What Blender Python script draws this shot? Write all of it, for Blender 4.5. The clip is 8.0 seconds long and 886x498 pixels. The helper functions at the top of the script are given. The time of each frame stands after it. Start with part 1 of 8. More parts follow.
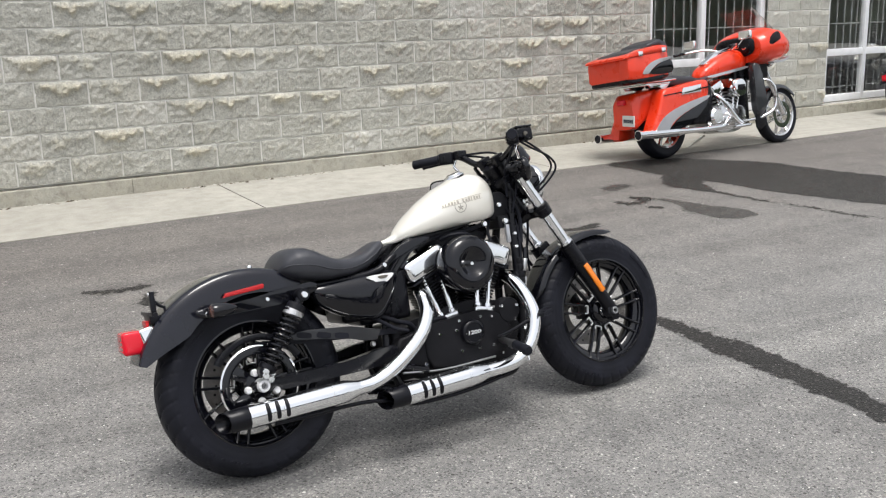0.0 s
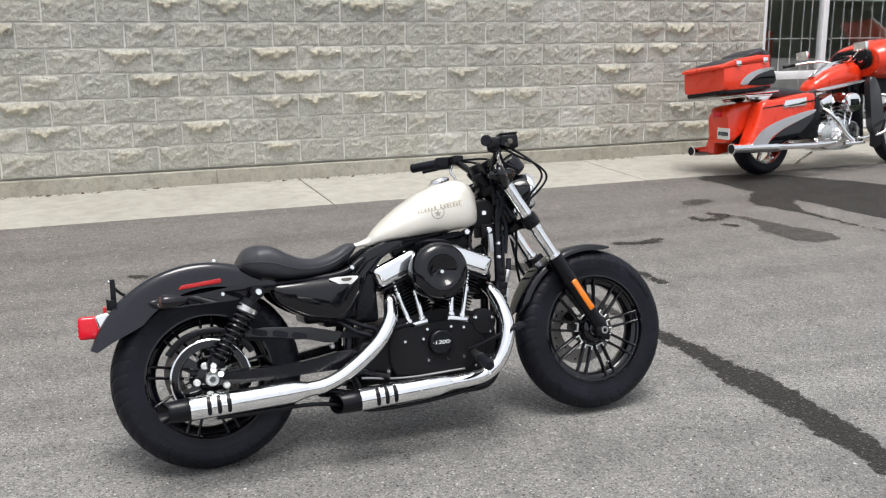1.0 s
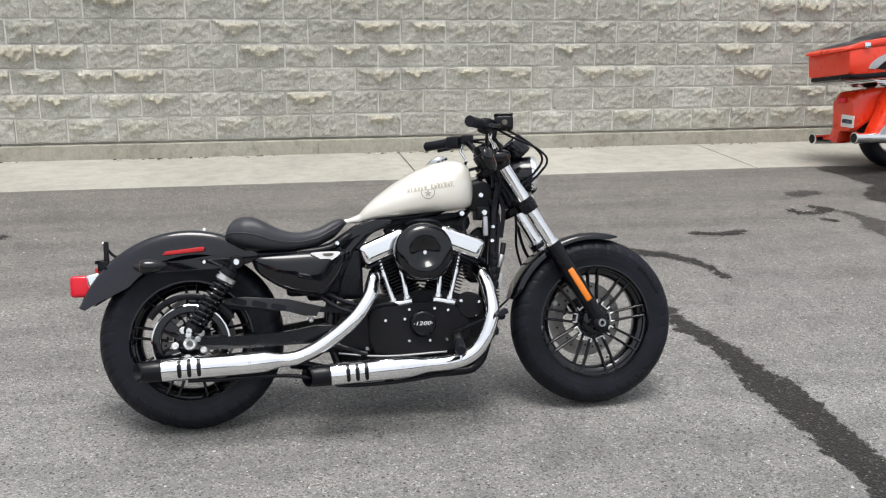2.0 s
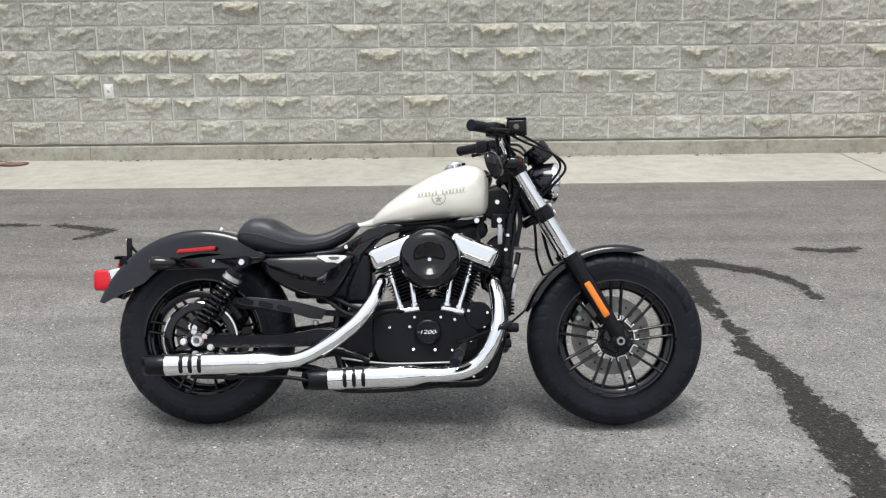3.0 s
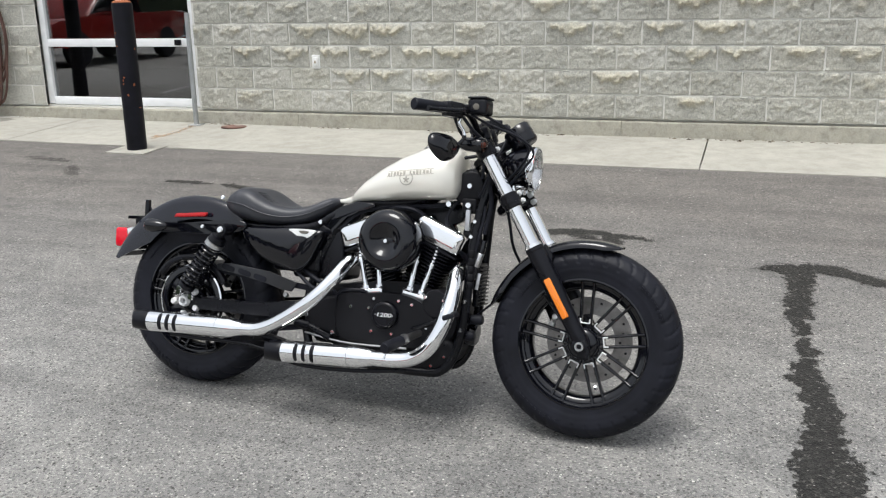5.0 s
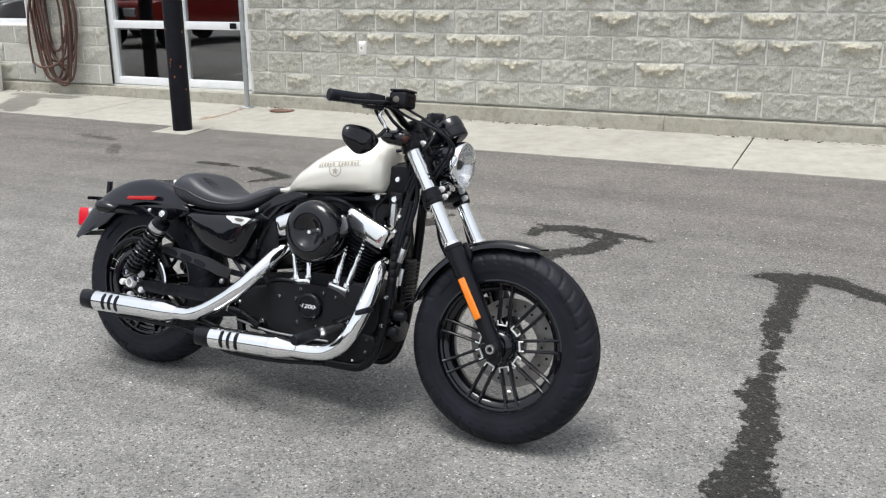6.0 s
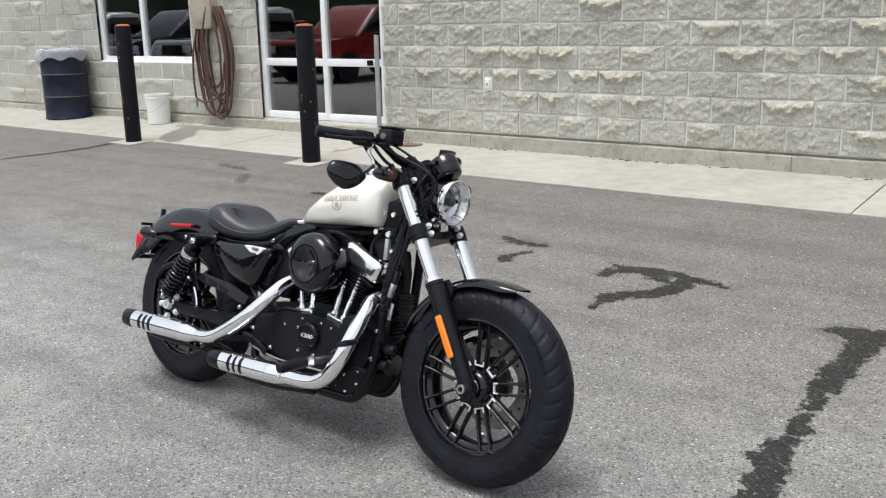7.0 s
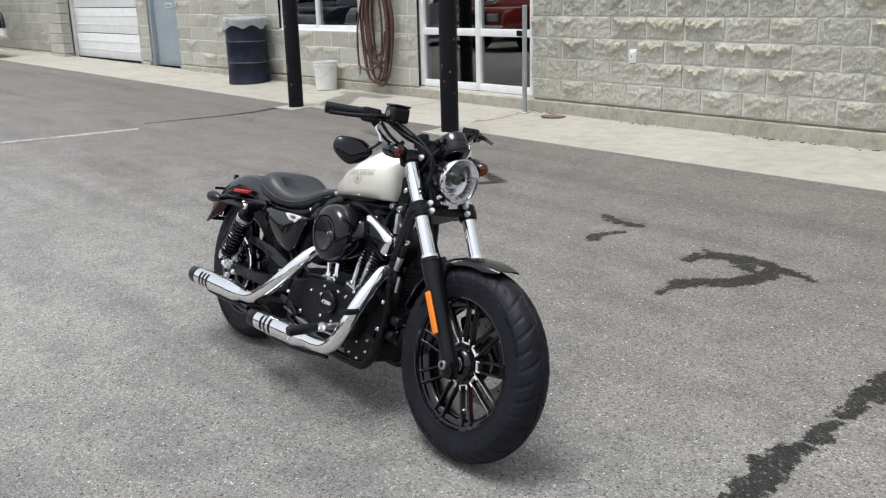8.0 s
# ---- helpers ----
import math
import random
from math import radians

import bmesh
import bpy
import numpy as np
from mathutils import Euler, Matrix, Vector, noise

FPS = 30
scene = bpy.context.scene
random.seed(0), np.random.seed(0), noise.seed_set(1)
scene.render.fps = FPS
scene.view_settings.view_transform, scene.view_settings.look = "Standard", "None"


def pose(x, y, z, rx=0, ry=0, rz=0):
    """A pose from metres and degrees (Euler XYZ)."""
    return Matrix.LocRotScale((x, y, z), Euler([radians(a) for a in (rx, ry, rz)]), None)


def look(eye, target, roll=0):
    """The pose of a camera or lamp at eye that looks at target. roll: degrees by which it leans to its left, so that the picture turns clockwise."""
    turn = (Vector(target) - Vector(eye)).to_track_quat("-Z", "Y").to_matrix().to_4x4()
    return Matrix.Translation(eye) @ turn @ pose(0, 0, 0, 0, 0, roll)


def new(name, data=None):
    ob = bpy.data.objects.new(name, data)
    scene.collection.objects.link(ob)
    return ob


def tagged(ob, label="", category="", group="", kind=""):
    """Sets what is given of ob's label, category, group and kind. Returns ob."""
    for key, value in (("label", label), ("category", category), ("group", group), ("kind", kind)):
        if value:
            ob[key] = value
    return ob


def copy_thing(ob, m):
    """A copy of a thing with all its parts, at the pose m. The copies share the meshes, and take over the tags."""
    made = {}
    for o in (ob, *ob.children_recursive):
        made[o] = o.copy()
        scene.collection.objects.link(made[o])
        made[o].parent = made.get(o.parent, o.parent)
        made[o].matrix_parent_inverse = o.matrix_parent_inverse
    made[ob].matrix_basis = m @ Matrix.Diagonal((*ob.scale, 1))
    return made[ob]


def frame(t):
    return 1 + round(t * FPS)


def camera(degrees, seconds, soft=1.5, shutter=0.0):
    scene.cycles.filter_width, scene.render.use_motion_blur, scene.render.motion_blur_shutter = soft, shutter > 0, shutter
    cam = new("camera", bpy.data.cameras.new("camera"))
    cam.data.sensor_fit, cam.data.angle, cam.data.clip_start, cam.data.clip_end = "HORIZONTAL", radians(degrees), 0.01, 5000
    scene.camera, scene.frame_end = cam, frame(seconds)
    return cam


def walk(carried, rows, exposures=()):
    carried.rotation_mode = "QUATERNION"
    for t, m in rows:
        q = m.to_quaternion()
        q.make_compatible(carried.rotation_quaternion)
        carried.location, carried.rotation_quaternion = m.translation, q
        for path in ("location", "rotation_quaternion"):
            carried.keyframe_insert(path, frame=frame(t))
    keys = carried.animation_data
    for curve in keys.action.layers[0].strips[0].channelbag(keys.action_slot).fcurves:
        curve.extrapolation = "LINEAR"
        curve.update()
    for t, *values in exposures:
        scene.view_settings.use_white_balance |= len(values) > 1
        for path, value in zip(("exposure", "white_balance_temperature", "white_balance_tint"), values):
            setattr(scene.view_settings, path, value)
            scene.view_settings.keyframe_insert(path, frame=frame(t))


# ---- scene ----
cam = camera(51.2, 8.0, soft=1.2)
PATH = [
    (0, (-2.359, -7.937, 1.419), (-1.343, -6.276, 0.961), -1.8),
    (0.5, (-2.075, -8.087, 1.427), (-1.231, -6.338, 0.948), -0.7),
    (1, (-1.791, -8.145, 1.406), (-1.045, -6.344, 0.959), -0.4),
    (1.5, (-1.493, -8.221, 1.411), (-0.935, -6.364, 0.921), -1.7),
    (1.7, (-1.366, -8.285, 1.416), (-0.874, -6.409, 0.925), -0.5),
    (2.8, (-0.726, -8.269, 1.412), (-0.593, -6.343, 0.889), -0.9),
    (3, (-0.596, -8.261, 1.404), (-0.567, -6.323, 0.914), -0.5),
    (3.5, (-0.269, -8.249, 1.411), (-0.439, -6.32, 0.911), 0.0),
    (4, (-0.037, -8.136, 1.393), (-0.372, -6.235, 0.872), -0.3),
    (4.5, (0.249, -8.046, 1.383), (-0.201, -6.171, 0.853), -0.5),
    (5.8, (0.919, -7.752, 1.401), (0.096, -6.014, 0.854), -1.4),
    (6, (1.027, -7.69, 1.392), (0.211, -5.952, 0.832), -0.4),
    (6.5, (1.347, -7.57, 1.414), (0.329, -5.945, 0.847), 0.0),
    (7, (1.561, -7.366, 1.392), (0.394, -5.815, 0.908), -1.2),
    (7.5, (1.794, -7.161, 1.402), (0.494, -5.721, 0.916), -2.9),
    (8, (2.049, -6.961, 1.418), (0.579, -5.718, 0.877), -1.5),
]
walk(cam, [(t, look(eye, target, roll)) for t, eye, target, roll in PATH], exposures=[(0.0, 0.765, 6460, 10.0), (1.5, 0.73, 6450, 10.0), (3.0, 0.72, 6400, 8.3), (4.5, 0.73, 6380, 8.3), (6.0, 0.83, 6330, 8.7), (6.5, 0.91, 6330, 8.8), (7.0, 0.81, 6330, 9.0), (8.0, 0.70, 6360, 9.3)])

# ---------------------------------------------------------------- light
world = bpy.data.worlds.new("overcast")
scene.world = world
world.use_nodes = True
wn = world.node_tree
sky = wn.nodes.new("ShaderNodeTexSky")
sky.sky_type = "NISHITA"
sky.sun_disc = False
sky.sun_elevation, sky.sun_rotation = radians(77.8), radians(197)
sky.air_density, sky.dust_density, sky.ozone_density = 1.0, 4.0, 1.0
hsv = wn.nodes.new("ShaderNodeHueSaturation")
hsv.inputs["Saturation"].default_value = 0.27
wn.links.new(sky.outputs[0], hsv.inputs["Color"])
wn.links.new(hsv.outputs[0], wn.nodes["Background"].inputs[0])
wn.nodes["Background"].inputs[1].default_value = 0.125
sun = new("sun", bpy.data.lights.new("sun", "SUN"))
sun.data.energy, sun.data.angle, sun.data.color = 1.25, radians(26), (1.0, 0.975, 0.935)
sun.matrix_world = look((-2.0, -6.4, 31), (0, 0, 0))


# ---------------------------------------------------------------- materials
def mat(name, color, rough=0.5, metal=0.0, coat=0.0, spec=0.5):
    m = bpy.data.materials.new(name)
    m.use_nodes = True
    b = m.node_tree.nodes["Principled BSDF"]
    b.inputs["Base Color"].default_value = (*color, 1)
    b.inputs["Roughness"].default_value = rough
    b.inputs["Metallic"].default_value = metal
    b.inputs["Coat Weight"].default_value = coat
    b.inputs["Coat Roughness"].default_value = 0.04
    b.inputs["Specular IOR Level"].default_value = spec
    return m


def nd(m, kind, **inputs):
    n = m.node_tree.nodes.new(kind)
    for key, value in inputs.items():
        n.inputs[key.replace("_", " ")].default_value = value
    return n


def wire(m, a, out, b, inp):
    m.node_tree.links.new(a.outputs[out], b.inputs[inp])


def bsdf(m):
    return m.node_tree.nodes["Principled BSDF"]


def coords(m, world_space=True):
    if world_space:
        g = nd(m, "ShaderNodeNewGeometry")
        return g, "Position"
    g = nd(m, "ShaderNodeTexCoord")
    return g, "Object"


def noise_node(m, scale, detail=4.0, rough=0.55, src=None):
    n = nd(m, "ShaderNodeTexNoise", Scale=scale, Detail=detail, Roughness=rough)
    if src:
        wire(m, src[0], src[1], n, "Vector")
    return n


def ramp(m, src, out, stops):
    r = nd(m, "ShaderNodeValToRGB")
    el = r.color_ramp.elements
    while len(el) < len(stops):
        el.new(0.5)
    for e, (p, c) in zip(el, stops):
        e.position, e.color = p, (*c, 1) if len(c) == 3 else c
    wire(m, src, out, r, "Fac")
    return r


def mix(m, a, b, fac, mode="MIX"):
    """Mixes two colours; a, b and fac are (node, output) or values."""
    n = m.node_tree.nodes.new("ShaderNodeMix")
    n.data_type, n.blend_type = "RGBA", mode
    for value, i in ((fac, 0), (a, 6), (b, 7)):
        if isinstance(value, tuple) and len(value) == 2:
            m.node_tree.links.new(value[0].outputs[value[1]], n.inputs[i])
        elif i == 0:
            n.inputs[0].default_value = value
        else:
            n.inputs[i].default_value = (*value, 1)
    return n


def bump(m, src, out, strength, distance, normal=None):
    b = nd(m, "ShaderNodeBump", Strength=strength, Distance=distance)
    wire(m, src, out, b, "Height")
    if normal:
        wire(m, normal, "Normal", b, "Normal")
    wire(m, b, "Normal", bsdf(m), "Normal")
    return b


def worn(name, color, rough, metal=0.0, coat=0.0, amount=0.25, scale=6.0, grain=90.0, relief=0.0006, spec=0.5, local=True):
    """A material with variation at two scales, and fine relief."""
    m = mat(name, color, rough, metal, coat, spec)
    src = coords(m, not local)
    big, fine = noise_node(m, scale, 5, 0.6, src), noise_node(m, grain, 3, 0.6, src)
    lo = tuple(c * (1 - amount) for c in color)
    hi = tuple(min(1, c * (1 + amount)) for c in color)
    c1 = ramp(m, big, "Fac", [(0.3, lo), (0.7, hi)])
    c2 = mix(m, (c1, 0), (fine, "Fac"), 0.12 * min(1, amount * 4), "OVERLAY")
    wire(m, c2, 2, bsdf(m), "Base Color")
    r = nd(m, "ShaderNodeMapRange", To_Min=max(0.02, rough * 0.75), To_Max=min(1, rough * 1.3))
    wire(m, big, "Fac", r, "Value")
    wire(m, r, 0, bsdf(m), "Roughness")
    if relief:
        bump(m, fine, "Fac", 0.5, relief)
    return m


def make_asphalt():
    m = mat("asphalt", (0.2, 0.2, 0.19), 0.85, spec=0.25)
    src = coords(m)
    big, mid, patch = noise_node(m, 0.42, 6, 0.62, src), noise_node(m, 4.2, 8, 0.72, src), noise_node(m, 0.9, 4, 0.6, src)
    fine = noise_node(m, 260, 2, 0.7, src)
    vor = nd(m, "ShaderNodeTexVoronoi", Scale=150.0)
    wire(m, src[0], src[1], vor, "Vector")
    base = ramp(m, big, "Fac", [(0.30, (0.176, 0.173, 0.169)), (0.50, (0.206, 0.203, 0.198)), (0.70, (0.240, 0.237, 0.230))])
    # the lane is bleached by traffic; the older strip by the pavement is browner, and painted darker for its grazing
    # view
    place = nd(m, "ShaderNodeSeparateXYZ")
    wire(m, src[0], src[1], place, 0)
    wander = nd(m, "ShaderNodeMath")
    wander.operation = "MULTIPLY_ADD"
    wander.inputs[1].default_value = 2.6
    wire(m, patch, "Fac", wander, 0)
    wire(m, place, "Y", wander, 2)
    pave_dim = nd(m, "ShaderNodeMapRange", From_Min=-3.9, From_Max=-0.9)
    wire(m, wander, 0, pave_dim, "Value")
    film = mix(m, (base, 0), (0.160, 0.150, 0.141), (pave_dim, 0))
    drift = nd(m, "ShaderNodeMath")
    drift.operation = "MULTIPLY_ADD"
    drift.inputs[1].default_value = 2.2
    wire(m, patch, "Fac", drift, 0)
    wire(m, place, "X", drift, 2)
    pale = nd(m, "ShaderNodeMapRange", From_Min=0.6, From_Max=-1.2, To_Max=0.55)
    wire(m, drift, 0, pale, "Value")
    wide = nd(m, "ShaderNodeMath")
    wide.operation = "MULTIPLY"
    wire(m, pale, 0, wide, 0)
    back = nd(m, "ShaderNodeMapRange", From_Min=-2.6, From_Max=-4.4)
    wire(m, wander, 0, back, "Value")
    wire(m, back, 0, wide, 1)
    film = mix(m, (film, 2), (0.268, 0.264, 0.258), (wide, 0))
    # faint dark wheel tracks along the lane
    along = nd(m, "ShaderNodeMapping")
    along.inputs["Rotation"].default_value = (0, 0, radians(24))
    along.inputs["Scale"].default_value = (0.22, 2.4, 1.0)
    wire(m, src[0], src[1], along, "Vector")
    track = noise_node(m, 1.6, 5, 0.6, (along, 0))
    tracked = mix(m, (film, 2), (ramp(m, track, "Fac", [(0.34, (0.40, 0.40, 0.40)), (0.5, (0.5, 0.5, 0.5)), (0.7, (0.56, 0.56, 0.55))]), 0), 0.8, "OVERLAY")
    c = mix(m, (tracked, 2), (ramp(m, mid, "Fac", [(0.28, (0.25, 0.25, 0.25)), (0.5, (0.5, 0.5, 0.5)), (0.72, (0.66, 0.655, 0.64))]), 0), 0.55, "OVERLAY")
    # pale and dark chippings
    stone = nd(m, "ShaderNodeSeparateColor")
    wire(m, vor, "Color", stone, 0)
    chips = ramp(m, stone, 0, [(0.0, (0.24, 0.24, 0.24)), (0.25, (0.46, 0.46, 0.46)), (0.85, (0.56, 0.555, 0.54)), (0.97, (0.82, 0.81, 0.77))])
    c2 = mix(m, (c, 2), (chips, 0), 0.95, "OVERLAY")
    c3 = mix(m, (c2, 2), (fine, "Fac"), 0.85, "OVERLAY")
    # pits, and loose grit: rare bright specks of several sizes
    last = (c3, 2)
    for scale, size, few, tint in ((15.0, 0.09, 0.86, (0.065, 0.062, 0.059)), (31.0, 0.15, 0.82, (0.065, 0.062, 0.059)), (70.0, 0.24, 0.72, (0.08, 0.077, 0.073)), (9.0, 0.045, 0.72, (0.60, 0.58, 0.54)), (21.0, 0.075, 0.74, (0.58, 0.56, 0.52)), (48.0, 0.13, 0.80, (0.54, 0.52, 0.48))):
        grit = nd(m, "ShaderNodeTexVoronoi", Scale=scale, Randomness=1.0)
        wire(m, src[0], src[1], grit, "Vector")
        speck = ramp(m, grit, "Distance", [(0.0, (1, 1, 1)), (size, (1, 1, 1)), (size * 1.3, (0, 0, 0))])
        keep = nd(m, "ShaderNodeSeparateColor")
        wire(m, grit, "Color", keep, 0)
        rare = ramp(m, keep, 0, [(few, (0, 0, 0)), (few + 0.02, (1, 1, 1))])
        both = mix(m, (speck, 0), (rare, 0), 1.0, "MULTIPLY")
        last = (mix(m, last, tint, (both, 2)), 2)
    wire(m, last[0], 2, bsdf(m), "Base Color")
    rough = ramp(m, mid, "Fac", [(0.3, (0.72, 0.72, 0.72)), (0.7, (0.95, 0.95, 0.95))])
    wire(m, rough, 0, bsdf(m), "Roughness")
    b1 = bump(m, vor, "Distance", 0.6, 0.003)
    b2 = bump(m, fine, "Fac", 0.4, 0.002, b1)
    bump(m, mid, "Fac", 0.3, 0.02, b2)
    return m


def make_concrete(name, lo, hi, relief=0.0012):
    m = mat(name, hi, 0.85)
    src = coords(m)
    big, mid, fine = noise_node(m, 0.9, 6, 0.65, src), noise_node(m, 7, 6, 0.7, src), noise_node(m, 130, 3, 0.7, src)
    a = ramp(m, big, "Fac", [(0.3, lo), (0.68, hi)])
    b = mix(m, (a, 0), (ramp(m, mid, "Fac", [(0.28, (0.3, 0.29, 0.27)), (0.6, (0.56, 0.56, 0.55))]), 0), 0.45, "OVERLAY")
    c = mix(m, (b, 2), (fine, "Fac"), 0.3, "OVERLAY")
    wire(m, c, 2, bsdf(m), "Base Color")
    bump(m, fine, "Fac", 0.5, relief)
    return m


def make_stem():
    """Painted footing, stained and worn through in patches."""
    m = mat("foundation_concrete", (0.4, 0.38, 0.30), 0.9, spec=0.2)
    src = coords(m)
    big, mid, fine = noise_node(m, 2.2, 8, 0.72, src), noise_node(m, 14, 8, 0.75, src), noise_node(m, 120, 3, 0.7, src)
    a = ramp(m, big, "Fac", [(0.30, (0.24, 0.222, 0.182)), (0.42, (0.37, 0.352, 0.297)), (0.60, (0.415, 0.40, 0.345)), (0.72, (0.33, 0.32, 0.28))])
    b = mix(m, (a, 0), (ramp(m, mid, "Fac", [(0.32, (0.26, 0.25, 0.23)), (0.5, (0.5, 0.5, 0.49)), (0.68, (0.62, 0.61, 0.58))]), 0), 0.6, "OVERLAY")
    c = mix(m, (b, 2), (fine, "Fac"), 0.35, "OVERLAY")
    wire(m, c, 2, bsdf(m), "Base Color")
    b1 = bump(m, mid, "Fac", 0.8, 0.012)
    bump(m, fine, "Fac", 0.5, 0.002, b1)
    return m


def make_block(name="split_face_block", sand=1.0):
    m = mat(name, (0.3, 0.29, 0.26), 0.92, spec=0.15)
    src = coords(m)
    info = nd(m, "ShaderNodeObjectInfo")
    geo = nd(m, "ShaderNodeNewGeometry")
    big, mid, fine = noise_node(m, 1.1, 5, 0.65, src), noise_node(m, 38, 9, 0.8, src), noise_node(m, 170, 3, 0.75, src)
    each = nd(m, "ShaderNodeMath")
    each.operation = "ADD"
    wire(m, info, "Random", each, 0)
    wire(m, geo, "Random Per Island", each, 1)
    part_of = nd(m, "ShaderNodeMath")
    part_of.operation = "FRACT"
    wire(m, each, 0, part_of, 0)
    tone = ramp(m, part_of, 0, [(0.0, (0.470, 0.466, 0.427)), (0.35, (0.522, 0.518, 0.481)), (0.7, (0.532, 0.523, 0.475)), (1.0, (0.578, 0.570, 0.534))])
    # sandy faces where the split stands proud
    proud = nd(m, "ShaderNodeSeparateXYZ")
    wire(m, geo, "Position", proud, 0)
    far = nd(m, "ShaderNodeMapRange", From_Min=-0.020, From_Max=-0.044, To_Max=sand)
    wire(m, proud, "Y", far, "Value")
    sandy = mix(m, (tone, 0), (0.555, 0.523, 0.432), (far, 0))
    stain = mix(m, (sandy, 2), (ramp(m, big, "Fac", [(0.3, (0.42, 0.42, 0.41)), (0.5, (0.5, 0.495, 0.48)), (0.7, (0.56, 0.56, 0.55))]), 0), 0.8, "OVERLAY")
    # small shell-like chips over the broken face
    chip = nd(m, "ShaderNodeTexVoronoi", Scale=44.0, Randomness=1.0)
    bent = mix(m, src, (mid, "Color"), 0.045)
    wire(m, bent, 2, chip, "Vector")
    grain = mix(m, (stain, 2), (ramp(m, mid, "Fac", [(0.32, (0.30, 0.30, 0.295)), (0.5, (0.48, 0.48, 0.475)), (0.68, (0.66, 0.655, 0.63))]), 0), 0.42, "OVERLAY")
    grit = noise_node(m, 70, 5, 0.7, src)
    speck = mix(m, (grain, 2), (ramp(m, grit, "Fac", [(0.36, (0.22, 0.22, 0.215)), (0.5, (0.5, 0.5, 0.495)), (0.62, (0.74, 0.735, 0.71))]), 0), 0.42, "OVERLAY")
    c = mix(m, (speck, 2), (fine, "Fac"), 0.35, "OVERLAY")
    wire(m, c, 2, bsdf(m), "Base Color")
    b1 = bump(m, mid, "Fac", 0.8, 0.008)
    b2 = bump(m, chip, "Distance", 0.6, 0.004, b1)
    b3 = bump(m, grit, "Fac", 0.8, 0.005, b2)
    bump(m, fine, "Fac", 0.7, 0.003, b3)
    return m


def thin_glass(name, tint, strength):
    """A thin pane: clear, with a mirror gloss that grows towards grazing."""
    m = mat(name, tint, 0.0)
    clear = nd(m, "ShaderNodeBsdfTransparent")
    clear.inputs["Color"].default_value = (*tint, 1)
    gloss = nd(m, "ShaderNodeBsdfGlossy", Roughness=0.01)
    fr = nd(m, "ShaderNodeLayerWeight", Blend=0.5)
    steep = nd(m, "ShaderNodeMath")
    steep.operation = "POWER"
    steep.inputs[1].default_value = 4.0
    wire(m, fr, "Facing", steep, 0)
    amount = nd(m, "ShaderNodeMapRange", To_Min=0.043 * strength, To_Max=1.0)
    wire(m, steep, 0, amount, "Value")
    sh = nd(m, "ShaderNodeMixShader")
    wire(m, amount, 0, sh, 0)
    wire(m, clear, 0, sh, 1)
    wire(m, gloss, 0, sh, 2)
    wire(m, sh, 0, m.node_tree.nodes["Material Output"], 0)
    return m


def make_wet(name, top):
    """A damp stain on asphalt with a ragged, soaked-in edge; pale chips stay bright in it."""
    m = mat(name, (0.016, 0.015, 0.014), 0.55, spec=0.25)
    src = coords(m)
    fine, vor = noise_node(m, 150, 3, 0.7, src), nd(m, "ShaderNodeTexVoronoi", Scale=130.0)
    wire(m, src[0], src[1], vor, "Vector")
    tone = nd(m, "ShaderNodeSeparateColor")
    wire(m, vor, "Color", tone, 0)
    chips = ramp(m, tone, 0, [(0.0, (0.010, 0.0095, 0.009)), (0.6, (0.026, 0.025, 0.023)), (0.93, (0.045, 0.043, 0.040)), (0.97, (0.11, 0.105, 0.095))])
    c = mix(m, (chips, 0), (fine, "Fac"), 0.8, "OVERLAY")
    grit = nd(m, "ShaderNodeTexVoronoi", Scale=26.0, Randomness=1.0)
    wire(m, src[0], src[1], grit, "Vector")
    speck = ramp(m, grit, "Distance", [(0.0, (1, 1, 1)), (0.07, (1, 1, 1)), (0.10, (0, 0, 0))])
    c2 = mix(m, (c, 2), (0.30, 0.285, 0.26), (speck, 0))
    wire(m, c2, 2, bsdf(m), "Base Color")
    bump(m, vor, "Distance", 0.6, 0.004)
    att = nd(m, "ShaderNodeAttribute")
    att.attribute_name = "soak"
    rag, small = noise_node(m, 7.5, 5, 0.65, src), noise_node(m, 30, 6, 0.72, src)
    both = nd(m, "ShaderNodeMath")
    both.operation = "MULTIPLY_ADD"
    both.inputs[1].default_value = 0.9
    wire(m, small, "Fac", both, 0)
    wire(m, rag, "Fac", both, 2)
    add = nd(m, "ShaderNodeMath")
    add.operation = "MULTIPLY_ADD"
    add.inputs[1].default_value = 1.6
    wire(m, both, 0, add, 0)
    wire(m, att, "Fac", add, 2)
    edge = nd(m, "ShaderNodeMapRange", From_Min=2.03, From_Max=2.20, To_Min=0.0, To_Max=top)
    wire(m, add, 0, edge, "Value")
    clear = nd(m, "ShaderNodeBsdfTransparent")
    sh = nd(m, "ShaderNodeMixShader")
    wire(m, edge, 0, sh, 0)
    wire(m, clear, 0, sh, 1)
    wire(m, bsdf(m), 0, sh, 2)
    wire(m, sh, 0, m.node_tree.nodes["Material Output"], 0)
    return m


